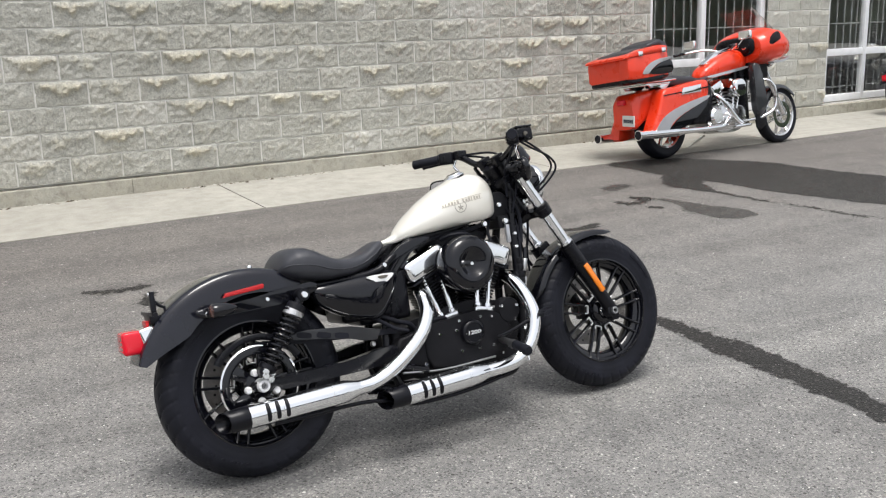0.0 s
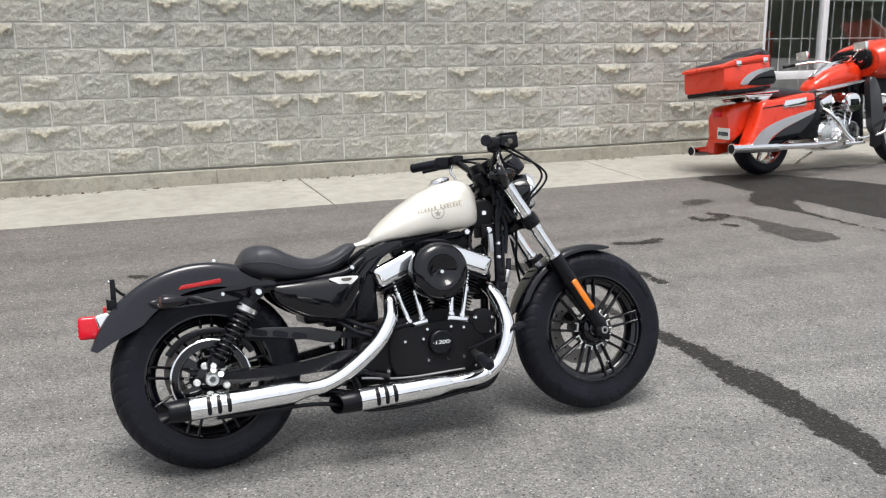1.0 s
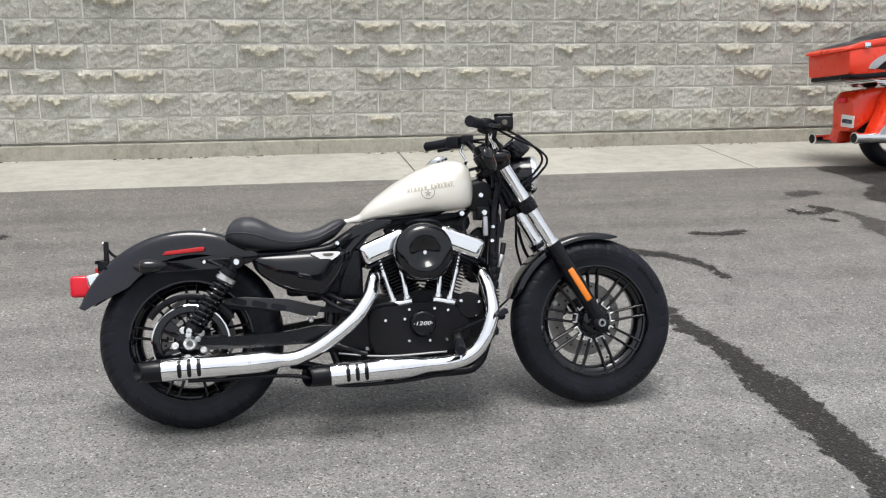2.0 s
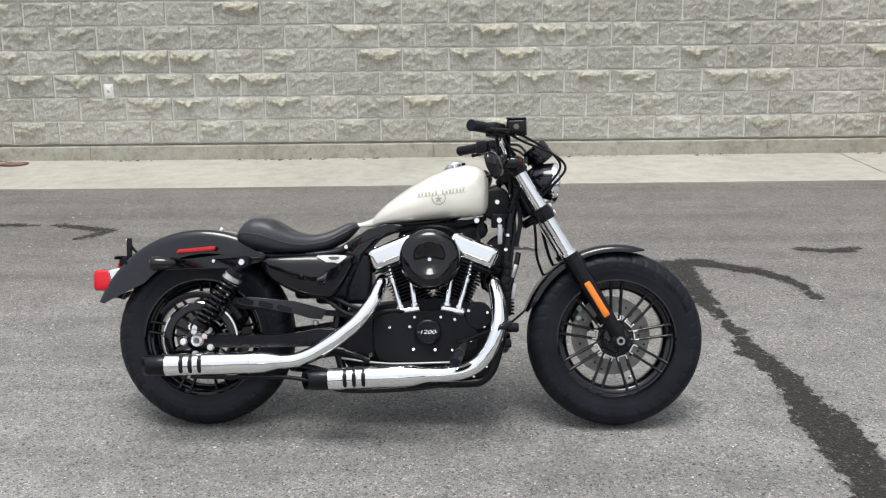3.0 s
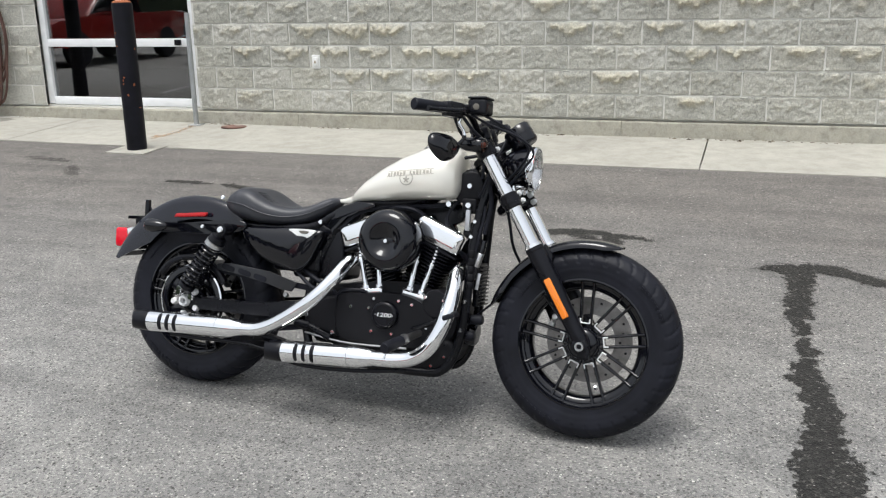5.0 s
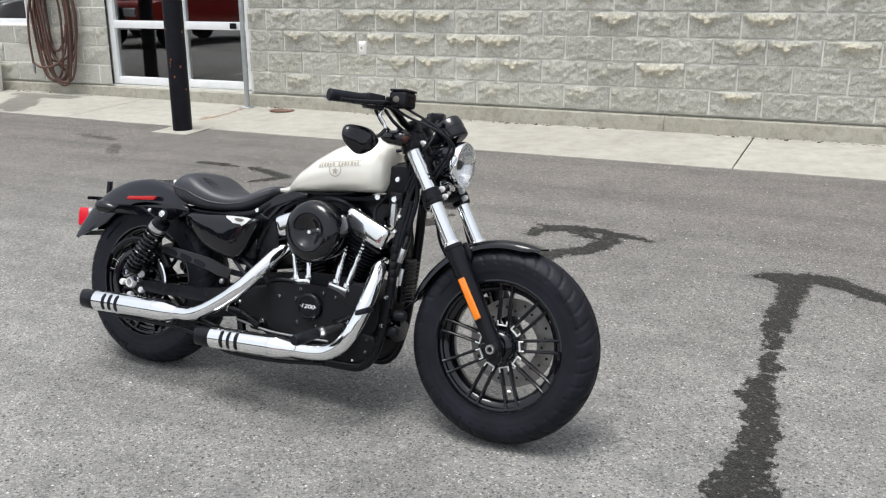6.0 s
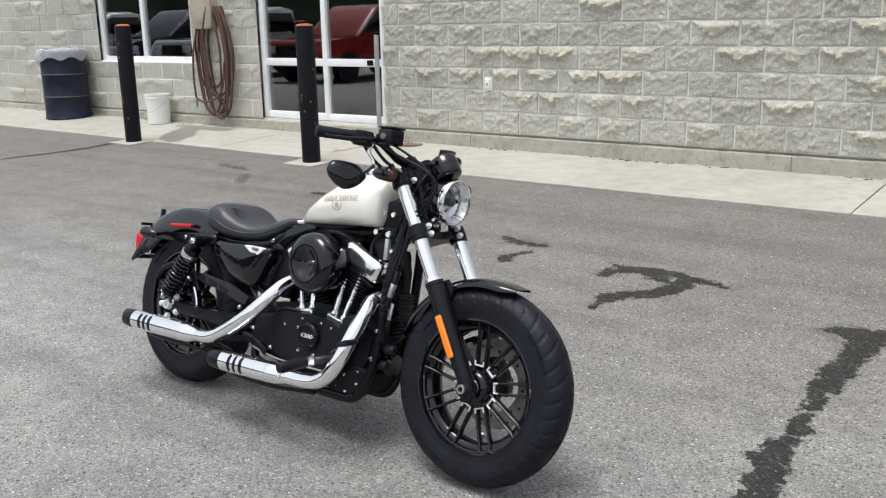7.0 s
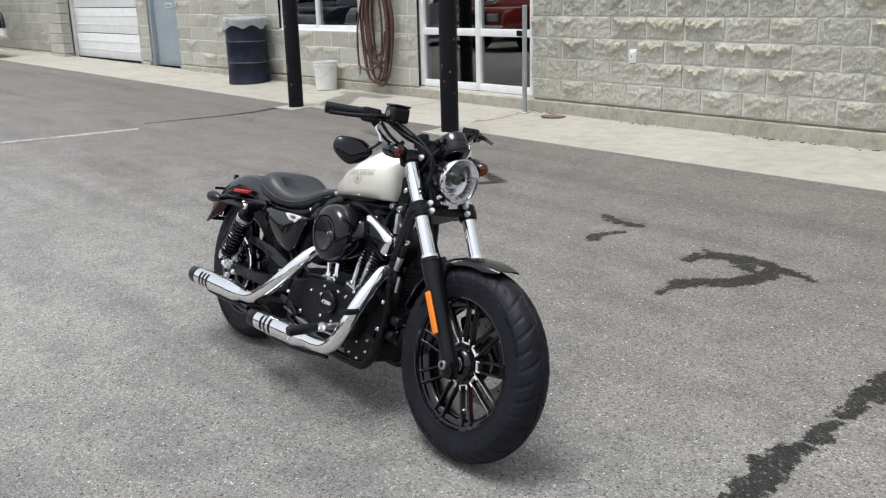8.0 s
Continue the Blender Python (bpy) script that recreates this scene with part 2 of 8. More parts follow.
STORE_GLASS = thin_glass("shop_glass", (0.95, 0.96, 0.96), 6.0)
ASPHALT, BLOCK, GLASS, WET = make_asphalt(), make_block(), thin_glass("window_glass", (0.62, 0.64, 0.64), 5.5), make_wet("damp_asphalt", 0.95)
FAINT_WET, DRYING = make_wet("half_dry_asphalt", 0.68), make_wet("drying_asphalt", 0.45)
CONCRETE = make_concrete("pavement_concrete", (0.338, 0.325, 0.287), (0.415, 0.401, 0.356))
STEM = make_stem()
MORTAR = make_concrete("mortar", (0.66, 0.65, 0.61), (0.80, 0.79, 0.75), 0.0012)
WHITE_FRAME = worn("white_window_frame", (0.88, 0.89, 0.90), 0.35, amount=0.06, relief=0)
CHROME = worn("chrome", (0.93, 0.94, 0.95), 0.06, 1.0, amount=0.03, relief=0, scale=4)
STEEL = worn("dull_steel", (0.55, 0.55, 0.55), 0.3, 1.0, amount=0.12, relief=0.0002)
ALUMINIUM = worn("satin_aluminium", (0.62, 0.62, 0.62), 0.38, 1.0, amount=0.1, relief=0.0003)
GLOSS_BLACK = worn("gloss_black_paint", (0.0030, 0.0032, 0.0055), 0.30, coat=1.0, amount=0.2, relief=0, spec=0.03)
SATIN_BLACK = worn("satin_black_paint", (0.0045, 0.0047, 0.007), 0.27, amount=0.3, relief=0.0002, spec=0.26)
WRINKLE = worn("wrinkle_black", (0.007, 0.007, 0.009), 0.55, amount=0.3, grain=400, relief=0.0004, spec=0.2)
RUBBER = worn("tyre_rubber", (0.0095, 0.0102, 0.0150), 0.50, amount=0.4, scale=9, grain=200, relief=0.0004, spec=0.20)
PLASTIC = worn("black_plastic", (0.007, 0.007, 0.009), 0.45, amount=0.25, grain=250, relief=0.0003, spec=0.2)
LEATHER = worn("black_vinyl", (0.030, 0.0315, 0.0385), 0.44, amount=0.2, scale=8, grain=320, relief=0.0005, spec=0.5)
TANK_PAINT = worn("pearl_white_paint", (0.90, 0.87, 0.785), 0.33, 0.38, coat=1.0, amount=0.03, relief=0)
CHARCOAL = worn("charcoal_metallic", (0.022, 0.023, 0.028), 0.30, 0.5, coat=1.0, amount=0.08, relief=0)
GREY_DECAL = mat("grey_decal", (0.12, 0.11, 0.09), 0.4)
POLISHED = worn("polished_alloy", (0.80, 0.80, 0.80), 0.20, 1.0, amount=0.06, relief=0)
SILVER_PAINT = worn("silver_paint", (0.55, 0.56, 0.58), 0.3, 0.6, coat=0.6, amount=0.05, relief=0)
RED_LENS = mat("red_lens", (0.68, 0.006, 0.022), 0.15, coat=0.5, spec=0.3)
RED_REFLECT = mat("red_reflector", (0.46, 0.016, 0.018), 0.30, coat=0.3, spec=0.3)
ORANGE = mat("amber_reflector", (0.85, 0.22, 0.01), 0.25, coat=0.7)
ORANGE_PAINT = worn("orange_red_paint", (0.80, 0.040, 0.008), 0.28, coat=0.5, amount=0.05, relief=0)
BLUE_DRUM = worn("navy_drum_paint", (0.010, 0.014, 0.030), 0.45, amount=0.6, relief=0.0006, spec=0.3)
WHITE_PLASTIC = worn("white_plastic", (0.84, 0.84, 0.82), 0.45, amount=0.08, relief=0.0003)
HOSE = worn("brown_rubber_hose", (0.11, 0.055, 0.042), 0.6, amount=0.3, relief=0.0005)
BEIGE = worn("beige_plastic", (0.40, 0.35, 0.28), 0.55, amount=0.15, relief=0.0005)
GALV = worn("galvanised_steel", (0.45, 0.47, 0.48), 0.45, 0.7, amount=0.2, relief=0.0004)
BOLLARD_BLACK = worn("bollard_black_paint", (0.006, 0.006, 0.010), 0.5, amount=0.5, relief=0.0008, spec=0.2)
RUST = worn("rust", (0.30, 0.09, 0.03), 0.9, amount=0.5, relief=0.001)
DOOR_GREY = worn("blue_grey_paint", (0.36, 0.42, 0.46), 0.45, amount=0.08, relief=0.0003)
GARAGE_WHITE = worn("white_door_paint", (0.85, 0.86, 0.86), 0.45, amount=0.05, relief=0.0003)
PAPER = mat("white_paper", (0.75, 0.75, 0.72), 0.7)
# plaster made paler in place of the showroom's lighting
SHOWROOM = worn("showroom_plaster", (0.80, 0.79, 0.76), 0.8, amount=0.1, local=False)
# the office's unlit depth is put into this dark plaster colour
DIM_INTERIOR = worn("dim_interior_plaster", (0.10, 0.08, 0.07), 0.8, amount=0.2, local=False)
LAMP_GLASS = thin_glass("lamp_glass", (0.95, 0.95, 0.95), 1.0)


# ---------------------------------------------------------------- mesh helpers
def finish(bm, name, material, angle=40):
    bmesh.ops.recalc_face_normals(bm, faces=bm.faces[:])
    me = bpy.data.meshes.new(name)
    bm.to_mesh(me)
    bm.free()
    me.polygons.foreach_set("use_smooth", [True] * len(me.polygons))
    me.set_sharp_from_angle(angle=radians(angle))
    for mt in (material if isinstance(material, (list, tuple)) else (material,)):
        me.materials.append(mt)
    return me


def part(name, bm, material, parent=None, label="", angle=40):
    """Links a bmesh as one mesh object under a thing or under a part."""
    ob = new(name, finish(bm, name, material, angle))
    if parent:
        ob.parent = parent
    if label:
        tagged(ob, label)
    return ob


def thing(name, m, label, category, group="", kind=""):
    ob = new(name)
    ob.empty_display_size = 0.1
    ob.matrix_world = m
    return tagged(ob, label, category, group, kind)


def V(*a):
    return Vector(a)


def box(bm, lo, hi, bevel=0.0, seg=2, m=None):
    c = [(a + b) / 2 for a, b in zip(lo, hi)]
    s = [abs(b - a) for a, b in zip(lo, hi)]
    made = bmesh.ops.create_cube(bm, size=1.0)["verts"]
    bmesh.ops.scale(bm, vec=s, verts=made)
    bmesh.ops.translate(bm, vec=c, verts=made)
    if bevel:
        edges = list({e for v in made for e in v.link_edges})
        out = bmesh.ops.bevel(bm, geom=edges, offset=bevel, segments=seg, affect="EDGES", profile=0.6)
        made = list({v for f in out["faces"] for v in f.verts} | {v for v in made if v.is_valid})
    if m is not None:
        bmesh.ops.transform(bm, matrix=m, verts=made)
    return made


def basis(axis):
    """Two directions square to an axis."""
    a = Vector(axis).normalized()
    u = a.orthogonal().normalized() if abs(a.y) < 0.9 else V(1, 0, 0)
    u = (u - a * u.dot(a)).normalized()
    return a, u, a.cross(u)


def skin(bm, rings, close=True, cap=True):
    """Joins rings of points, each a list of Vectors, into a skin."""
    rows = [[bm.verts.new(p) for p in r] for r in rings]
    n = len(rows[0])
    for a, b in zip(rows, rows[1:]):
        for i in range(n if close else n - 1):
            j = (i + 1) % n
            try:
                bm.faces.new((a[i], a[j], b[j], b[i]))
            except ValueError:
                pass
    if cap and close:
        for r in (rows[0], rows[-1]):
            try:
                bm.faces.new(r)
            except ValueError:
                pass
    return rows


def lathe(bm, origin, axis, profile, seg=40, cap=True):
    """Turns a profile of (along, radius) about an axis."""
    a, u, w = basis(axis)
    o = Vector(origin)
    rings = []
    for t, r in profile:
        r = max(r, 0.0004)
        rings.append([o + a * t + (u * math.cos(k) + w * math.sin(k)) * r for k in (2 * math.pi * i / seg for i in range(seg))])
    return skin(bm, rings, True, cap)


def rod(bm, a, b, r, r2=None, seg=14, round_=0.0):
    a, b = Vector(a), Vector(b)
    d = (b - a).length
    r2 = r if r2 is None else r2
    k = round_ or min(r, d) * 0.12
    lathe(bm, a, b - a, [(0, r - k), (k, r), (d - k, r2), (d, r2 - k)], seg)


def spline(points, steps=8):
    """A smooth line through points."""
    p = [Vector(q) for q in points]
    p = [p[0] * 2 - p[1]] + p + [p[-1] * 2 - p[-2]]
    out = []
    for i in range(1, len(p) - 2):
        a, b, c, d = p[i - 1:i + 3]
        for s in range(steps):
            t = s / steps
            out.append(0.5 * ((2 * b) + (c - a) * t + (2 * a - 5 * b + 4 * c - d) * t * t + (3 * b - a - 3 * c + d) * t ** 3))
    out.append(p[-2])
    return out


def tube(bm, points, radius, seg=12, steps=8, smooth=True):
    """A tube along a line; radius is a number or one for each point."""
    line = spline(points, steps) if smooth else [Vector(q) for q in points]
    n = len(line)
    if isinstance(radius, (list, tuple)):
        rad = [float(np.interp(i / (n - 1) * (len(radius) - 1), range(len(radius)), radius)) for i in range(n)]
    else:
        rad = [radius] * n
    t0 = (line[1] - line[0]).normalized()
    u = t0.orthogonal().normalized()
    rings = []
    for i, q in enumerate(line):
        t = (line[min(i + 1, n - 1)] - line[max(i - 1, 0)]).normalized()
        u = (u - t * u.dot(t)).normalized()
        w = t.cross(u)
        rings.append([q + (u * math.cos(k) + w * math.sin(k)) * rad[i] for k in (2 * math.pi * j / seg for j in range(seg))])
    skin(bm, rings)


def plate(bm, outline, y0, y1, bevel=0.004, seg=2, m=None):
    """A flat plate in the x-z plane between y0 and y1, with rounded edges."""
    lo = [bm.verts.new((x, y0, z)) for x, z in outline]
    hi = [bm.verts.new((x, y1, z)) for x, z in outline]
    n = len(outline)
    fs = [bm.faces.new(lo), bm.faces.new(hi[::-1])]
    for i in range(n):
        j = (i + 1) % n
        fs.append(bm.faces.new((lo[i], hi[i], hi[j], lo[j])))
    verts = lo + hi
    if bevel:
        edges = [e for e in {e for f in fs[:2] for e in f.edges}]
        out = bmesh.ops.bevel(bm, geom=edges, offset=bevel, segments=seg, affect="EDGES", profile=0.5)
        verts = list({v for v in out["verts"]} | {v for v in verts if v.is_valid})
    if m is not None:
        bmesh.ops.transform(bm, matrix=m, verts=verts)


def soft(outline, steps=4):
    """Rounds a closed outline of (x, z)."""
    p = [V(x, z, 0) for x, z in outline]
    n = len(p)
    out = []
    for i in range(n):
        a, b, c, d = p[i - 1], p[i], p[(i + 1) % n], p[(i + 2) % n]
        for s in range(steps):
            t = s / steps
            q = 0.5 * ((2 * b) + (c - a) * t + (2 * a - 5 * b + 4 * c - d) * t * t + (3 * b - a - 3 * c + d) * t ** 3)
            out.append((q.x, q.y))
    return out


def grid(bm, nx, ny, f):
    """A sheet of nx by ny cells from f(u, v)."""
    vs = [[bm.verts.new(f(i / nx, j / ny)) for j in range(ny + 1)] for i in range(nx + 1)]
    for i in range(nx):
        for j in range(ny):
            bm.faces.new((vs[i][j], vs[i + 1][j], vs[i + 1][j + 1], vs[i][j + 1]))
    return vs


# ---------------------------------------------------------------- ground, pavement, wall
def rise(x):
    return 0.006 * min(max(0.0, -x - 3.0), 16.0)


def ground_z(x, y):
    y = max(min(y, -1.1), -9.5)
    return 0.157 + 0.0325 * y + rise(x)


def pave_z(x, y):
    return 0.174 + 0.042 * y + rise(x)


bm = bmesh.new()
xs = [-420, -120, -40, -19, -14, -9, -6, -3, -1.5, 0, 1.5, 4, 8, 16, 40, 120, 420]
ys = [-420, -120, -40, -16, -9.5, -7.5, -6, -5, -4, -3, -2, -1.12, -0.2, 30, 120, 420]
vs = [[bm.verts.new((x, y, ground_z(x, y) - (0.03 if y > -1 else 0))) for y in ys] for x in xs]
for i in range(len(xs) - 1):
    for j in range(len(ys) - 1):
        bm.faces.new((vs[i][j], vs[i + 1][j], vs[i + 1][j + 1], vs[i][j + 1]))
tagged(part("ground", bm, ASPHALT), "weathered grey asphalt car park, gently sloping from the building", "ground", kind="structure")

PAVE_EDGE = -1.17
pavement = thing("pavement", Matrix(), "pale concrete pavement along the foot of the wall", "pavement", kind="structure")
joints = [-26, -22.5, -19.0, -15.6, -12.4, -9.9, -6.05, 0.17, 3.1, 6.2, 9.4, 12.6, 16]
for a, b in zip(joints, joints[1:]):
    bm = bmesh.new()
    n = 8
    a, b = a + 0.006, b - 0.006
    for k in range(n):
        x0, x1 = a + (b - a) * k / n, a + (b - a) * (k + 1) / n
        if k == 0:
            left = [bm.verts.new(p) for p in ((x0, PAVE_EDGE, pave_z(x0, PAVE_EDGE)), (x0, 0, pave_z(x0, 0)), (x0, 0, -0.1), (x0, PAVE_EDGE, -0.1))]
        right = [bm.verts.new(p) for p in ((x1, PAVE_EDGE, pave_z(x1, PAVE_EDGE)), (x1, 0, pave_z(x1, 0)), (x1, 0, -0.1), (x1, PAVE_EDGE, -0.1))]
        for q in range(4):
            bm.faces.new((left[q], left[(q + 1) % 4], right[(q + 1) % 4], right[q]))
        if k == 0:
            bm.faces.new(left)
        left = right
    bm.faces.new(left[::-1])
    part("slab", bm, CONCRETE, pavement)

BASE, COURSE, LONG = 0.32, 0.2032, 0.4064
ROWS_UP = 17
TOP = BASE + ROWS_UP * COURSE
# openings in the front wall: x from, x to, z from, z to
OPENINGS = dict(
    store_a=(5.34, 7.32, 0.34, 2.7584), store_b=(8.52, 10.42, 0.34, 2.7584),
    entrance=(-6.54, -4.69, 0.33, 2.5552), office=(-9.62, -7.70, 0.9296, 2.352),
    service=(-14.06, -12.88, 0.22, 2.352), garage=(-17.95, -14.50, 0.22, 3.1648))
WALL_X = (-30.0, 16.0)


def free_spans(x0, x1, z0, z1):
    """The parts of a course between x0 and x1 that no opening takes."""
    spans = [(x0, x1)]
    for a, b, c, d in OPENINGS.values():
        if z1 > c + 0.02 and z0 < d - 0.02:
            spans = [s for p, q in spans for s in ((p, min(q, a)), (max(p, b), q)) if s[1] - s[0] > 0.03]
    return spans


wall = thing("wall_south", Matrix(), "split-face concrete block wall in grey running bond", "wall", kind="structure")
bm = bmesh.new()
for r in range(-1, ROWS_UP):
    z0, z1 = (BASE + r * COURSE, BASE + (r + 1) * COURSE) if r >= 0 else (-0.2, BASE)
    for a, b in free_spans(*WALL_X, z0 + 0.001, z1 - 0.001):
        box(bm, (a, -0.0065 if r >= 0 else 0.028, z0), (b, 0.2, z1))
part("mortar_bed", bm, MORTAR, wall)

# split-face blocks: every face is broken unevenly, some bulge at the top
LUMPS = {(3, -3), (3, -1), (3, 0), (3, 4), (3, -9), (3, -8), (3, -7), (3, 8), (2, -0.5), (2, 0.5), (2, 1.5), (2, 2.5), (2, 4.5),
         (2, 5.5), (2, -8.5), (2, -7.5), (2, -6.5), (2, -5.5), (2, -10.5), (2, -9.5), (1, -2), (1, -5), (1, -7), (1, -6), (1, -8), (4, -3.5), (4, -0.5), (4, 0.5)}


def spread(i, n, rim):
    """Even steps with a narrow first and last one."""
    return 0.0 if i == 0 else 1.0 if i == n else rim + (1 - 2 * rim) * (i - 1) / (n - 2)


def block_face(length, height, seed, kind, nx, nz):
    """Points and faces of one block: a broken front face and its returns. Its lower corner is at the origin, its front looks to -y."""
    rnd = random.Random(seed)
    off = V(rnd.uniform(0, 90), rnd.uniform(0, 90), rnd.uniform(0, 90))
    side, deep, steep = rnd.uniform(0.32, 0.68), rnd.uniform(0.16, 0.40), rnd.uniform(0.6, 1.2)
    swell = {"lump": rnd.uniform(0.022, 0.034), "rough": rnd.choice((0.0, 0.003, 0.006, 0.010, 0.014)), "smooth": 0.0}[kind]
    pts, faces = [], []
    for i in range(nx + 1):
        for j in range(nz + 1):
            u, v = spread(i, nx, 0.007 / length), spread(j, nz, 0.006 / height)
            x, z = u * length, v * height
            q = V(x, 0, z)
            edge = min(1.0, (0.80 + 0.20 * min(x, length - x) / 0.014) * (x > 0) * (x < length), (0.80 + 0.20 * min(z, height - z) / 0.012) * (z > 0) * (z < height))
            coarse = noise.fractal(q * 9 + off, 0.8, 2.1, 3)
            pits = noise.fractal(q * 26 + off, 0.5, 2.3, 4)
            ridge = 1 - 2 * abs(noise.noise(V(x * 14, 0, z * 20) + off))
            h = 0.010 + 0.0045 * coarse + 0.0075 * pits + 0.0025 * ridge
            if kind == "smooth":
                h = 0.005 + 0.002 * noise.noise(q * 20 + off)
            # the break swells towards the upper edge, in a ragged wedge
            low = deep + steep * abs(u - side) + 0.20 * noise.fractal(V(x * 16, 3, z * 8) + off, 0.7, 2.2, 3)
            grow = min(1.0, max(0.0, (v - low) / 0.24))
            grow = grow * grow * (3 - 2 * grow) * min(1.0, 0.08 + (1 - v) / 0.26)
            h += swell * grow * (0.9 + 0.4 * noise.fractal(q * 24 + off, 0.7, 2.1, 2))
            pts.append((x, -0.0025 - (max(h, 0.001) + 0.0025) * edge, z))
    n = nz + 1
    for i in range(nx):
        for j in range(nz):
            faces.append((i * n + j, (i + 1) * n + j, (i + 1) * n + j + 1, i * n + j + 1))
    rim = [i * n for i in range(nx + 1)] + [nx * n + j for j in range(1, n)] + [i * n + nz for i in range(nx - 1, -1, -1)] + [j for j in range(nz - 1, 0, -1)]
    start = len(pts)
    pts += [(pts[k][0], 0.03, pts[k][2]) for k in rim]
    m = len(rim)
    for k in range(m):
        faces.append((rim[k], start + k, start + (k + 1) % m, rim[(k + 1) % m]))
    return pts, faces


def block_mesh(length, seed, kind, nx=38, nz=19):
    pts, faces = block_face(length, COURSE - 0.0065, seed, kind, nx, nz)
    me = bpy.data.meshes.new("block")
    me.from_pydata(pts, [], faces)
    me.polygons.foreach_set("use_smooth", [True] * len(faces))
    me.set_sharp_from_angle(angle=radians(38))
    me.materials.append(BLOCK)
    return me


FULL = LONG - 0.008
VARIANTS = {k: [block_mesh(FULL, s + 100 * i, k) for s in range(n)] for i, (k, n) in enumerate((("rough", 14), ("lump", 12), ("smooth", 2)))}
NEAR = (-4.69, 5.34, 9)          # x from, x to and courses built block by block
rnd = random.Random(4)
rest_pts, rest_faces, blocks = [], [], []
for r in range(ROWS_UP):
    z = BASE + r * COURSE + 0.0032
    shift = 0.0 if r % 2 else 0.5
    k = math.floor(WALL_X[0] / LONG) + shift
    while k * LONG < WALL_X[1]:
        dice = rnd.random()
        kind = "smooth" if k < -12 and dice < 0.45 else "lump" if (r, k) in LUMPS or ((r > 4 or r < 1 or k > 7) and dice < 0.16) else "smooth" if dice > 0.985 else "rough"
        a, b = k * LONG + 0.004, (k + 1) * LONG - 0.004
        for p, q in free_spans(a, b, z, z + COURSE - 0.01):
            whole = q - p > FULL - 0.002
            if whole and NEAR[0] < (p + q) / 2 < NEAR[1] and r < NEAR[2]:
                blocks.append((p, z, rnd.choice(VARIANTS[kind])))
            else:
                near = r < 9 and -20 < p < 11
                pts, faces = block_face(q - p, COURSE - 0.0065, rnd.randrange(10 ** 6), kind, 22 if near else 5, 11 if near else 4)
                n0 = len(rest_pts)
                rest_pts += [(x + p, y, zz + z) for x, y, zz in pts]
                rest_faces += [tuple(i + n0 for i in f) for f in faces]
        k += 1
me = bpy.data.meshes.new("block_courses")
me.from_pydata(rest_pts, [], rest_faces)
me.polygons.foreach_set("use_smooth", [True] * len(rest_faces))
me.set_sharp_from_angle(angle=radians(38))
me.materials.append(BLOCK)
ob = new("block_courses", me)
ob.parent = wall
tagged(ob, kind="stuff")

# concrete footing that stands a little proud under the blocks
footing = thing("foundation", Matrix(), "stained concrete footing below the block wall", "foundation", kind="structure")
cuts = [WALL_X[0], -24, -21, -17.98]
cuts2 = [-14.48, -14.08]
cuts3 = [-12.86, -9.6, -6.6, -3.6, -0.55, 2.45, 5.45, 8.5, 11.5, 16]
for run in (cuts, cuts2, cuts3):
    for a, b in zip(run, run[1:]):
        bm = bmesh.new()
        n = max(2, int((b - a) / 0.12))
        rings = []
        for i in range(n + 1):
            x = a + 0.002 + (b - a - 0.004) * i / n
            w = 0.006 * noise.noise(V(x * 2.3, 1, 0)) + 0.003 * noise.noise(V(x * 11, 4, 0))
            e = 0.006 * noise.noise(V(x * 5, 9, 0))
            rings.append([V(x, 0.03, -0.1), V(x, -0.045 + w, -0.1), V(x, -0.036 + w, pave_z(x, 0) + 0.004), V(x, -0.024 + w + e * 0.3, 0.29 + e), V(x, -0.012 + w, 0.300 + e * 0.5), V(x, 0.03, 0.303)])
        skin(bm, rings)
        part("footing_section", bm, STEM, footing, angle=30)

# the rest of the building, closing the place behind the wall
bm = bmesh.new()
box(bm, (WALL_X[0], 0.2, 0.0), (WALL_X[0] + 0.2, 16, TOP))
box(bm, (WALL_X[1] - 0.2, 0.2, 0.0), (WALL_X[1], 16, TOP))
box(bm, (WALL_X[0], 16, 0.0), (WALL_X[1], 16.2, TOP))
tagged(part("wall_north", bm, STEM), "plain closing walls of the building", "wall", kind="structure")
bm = bmesh.new()
box(bm, (WALL_X[0] - 0.05, -0.08, TOP), (WALL_X[1] + 0.05, 16.3, TOP + 0.18), 0.01)
tagged(part("roof", bm, STEM), "flat roof with a plain edge", "roof", kind="structure")


def room(name, x0, x1, depth, plaster=DIM_INTERIOR):
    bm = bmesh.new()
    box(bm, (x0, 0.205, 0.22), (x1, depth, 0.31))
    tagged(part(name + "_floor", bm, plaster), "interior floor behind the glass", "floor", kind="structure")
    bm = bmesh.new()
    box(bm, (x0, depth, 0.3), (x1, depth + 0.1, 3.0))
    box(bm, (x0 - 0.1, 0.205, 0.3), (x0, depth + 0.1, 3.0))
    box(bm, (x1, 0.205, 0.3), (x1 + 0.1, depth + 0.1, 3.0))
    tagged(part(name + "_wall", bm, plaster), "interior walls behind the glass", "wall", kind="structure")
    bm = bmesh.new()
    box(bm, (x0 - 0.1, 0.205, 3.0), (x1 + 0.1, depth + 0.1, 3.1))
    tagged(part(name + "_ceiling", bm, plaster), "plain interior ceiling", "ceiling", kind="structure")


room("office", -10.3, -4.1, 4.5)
room("showroom", 4.8, 11.2, 5.0, SHOWROOM)


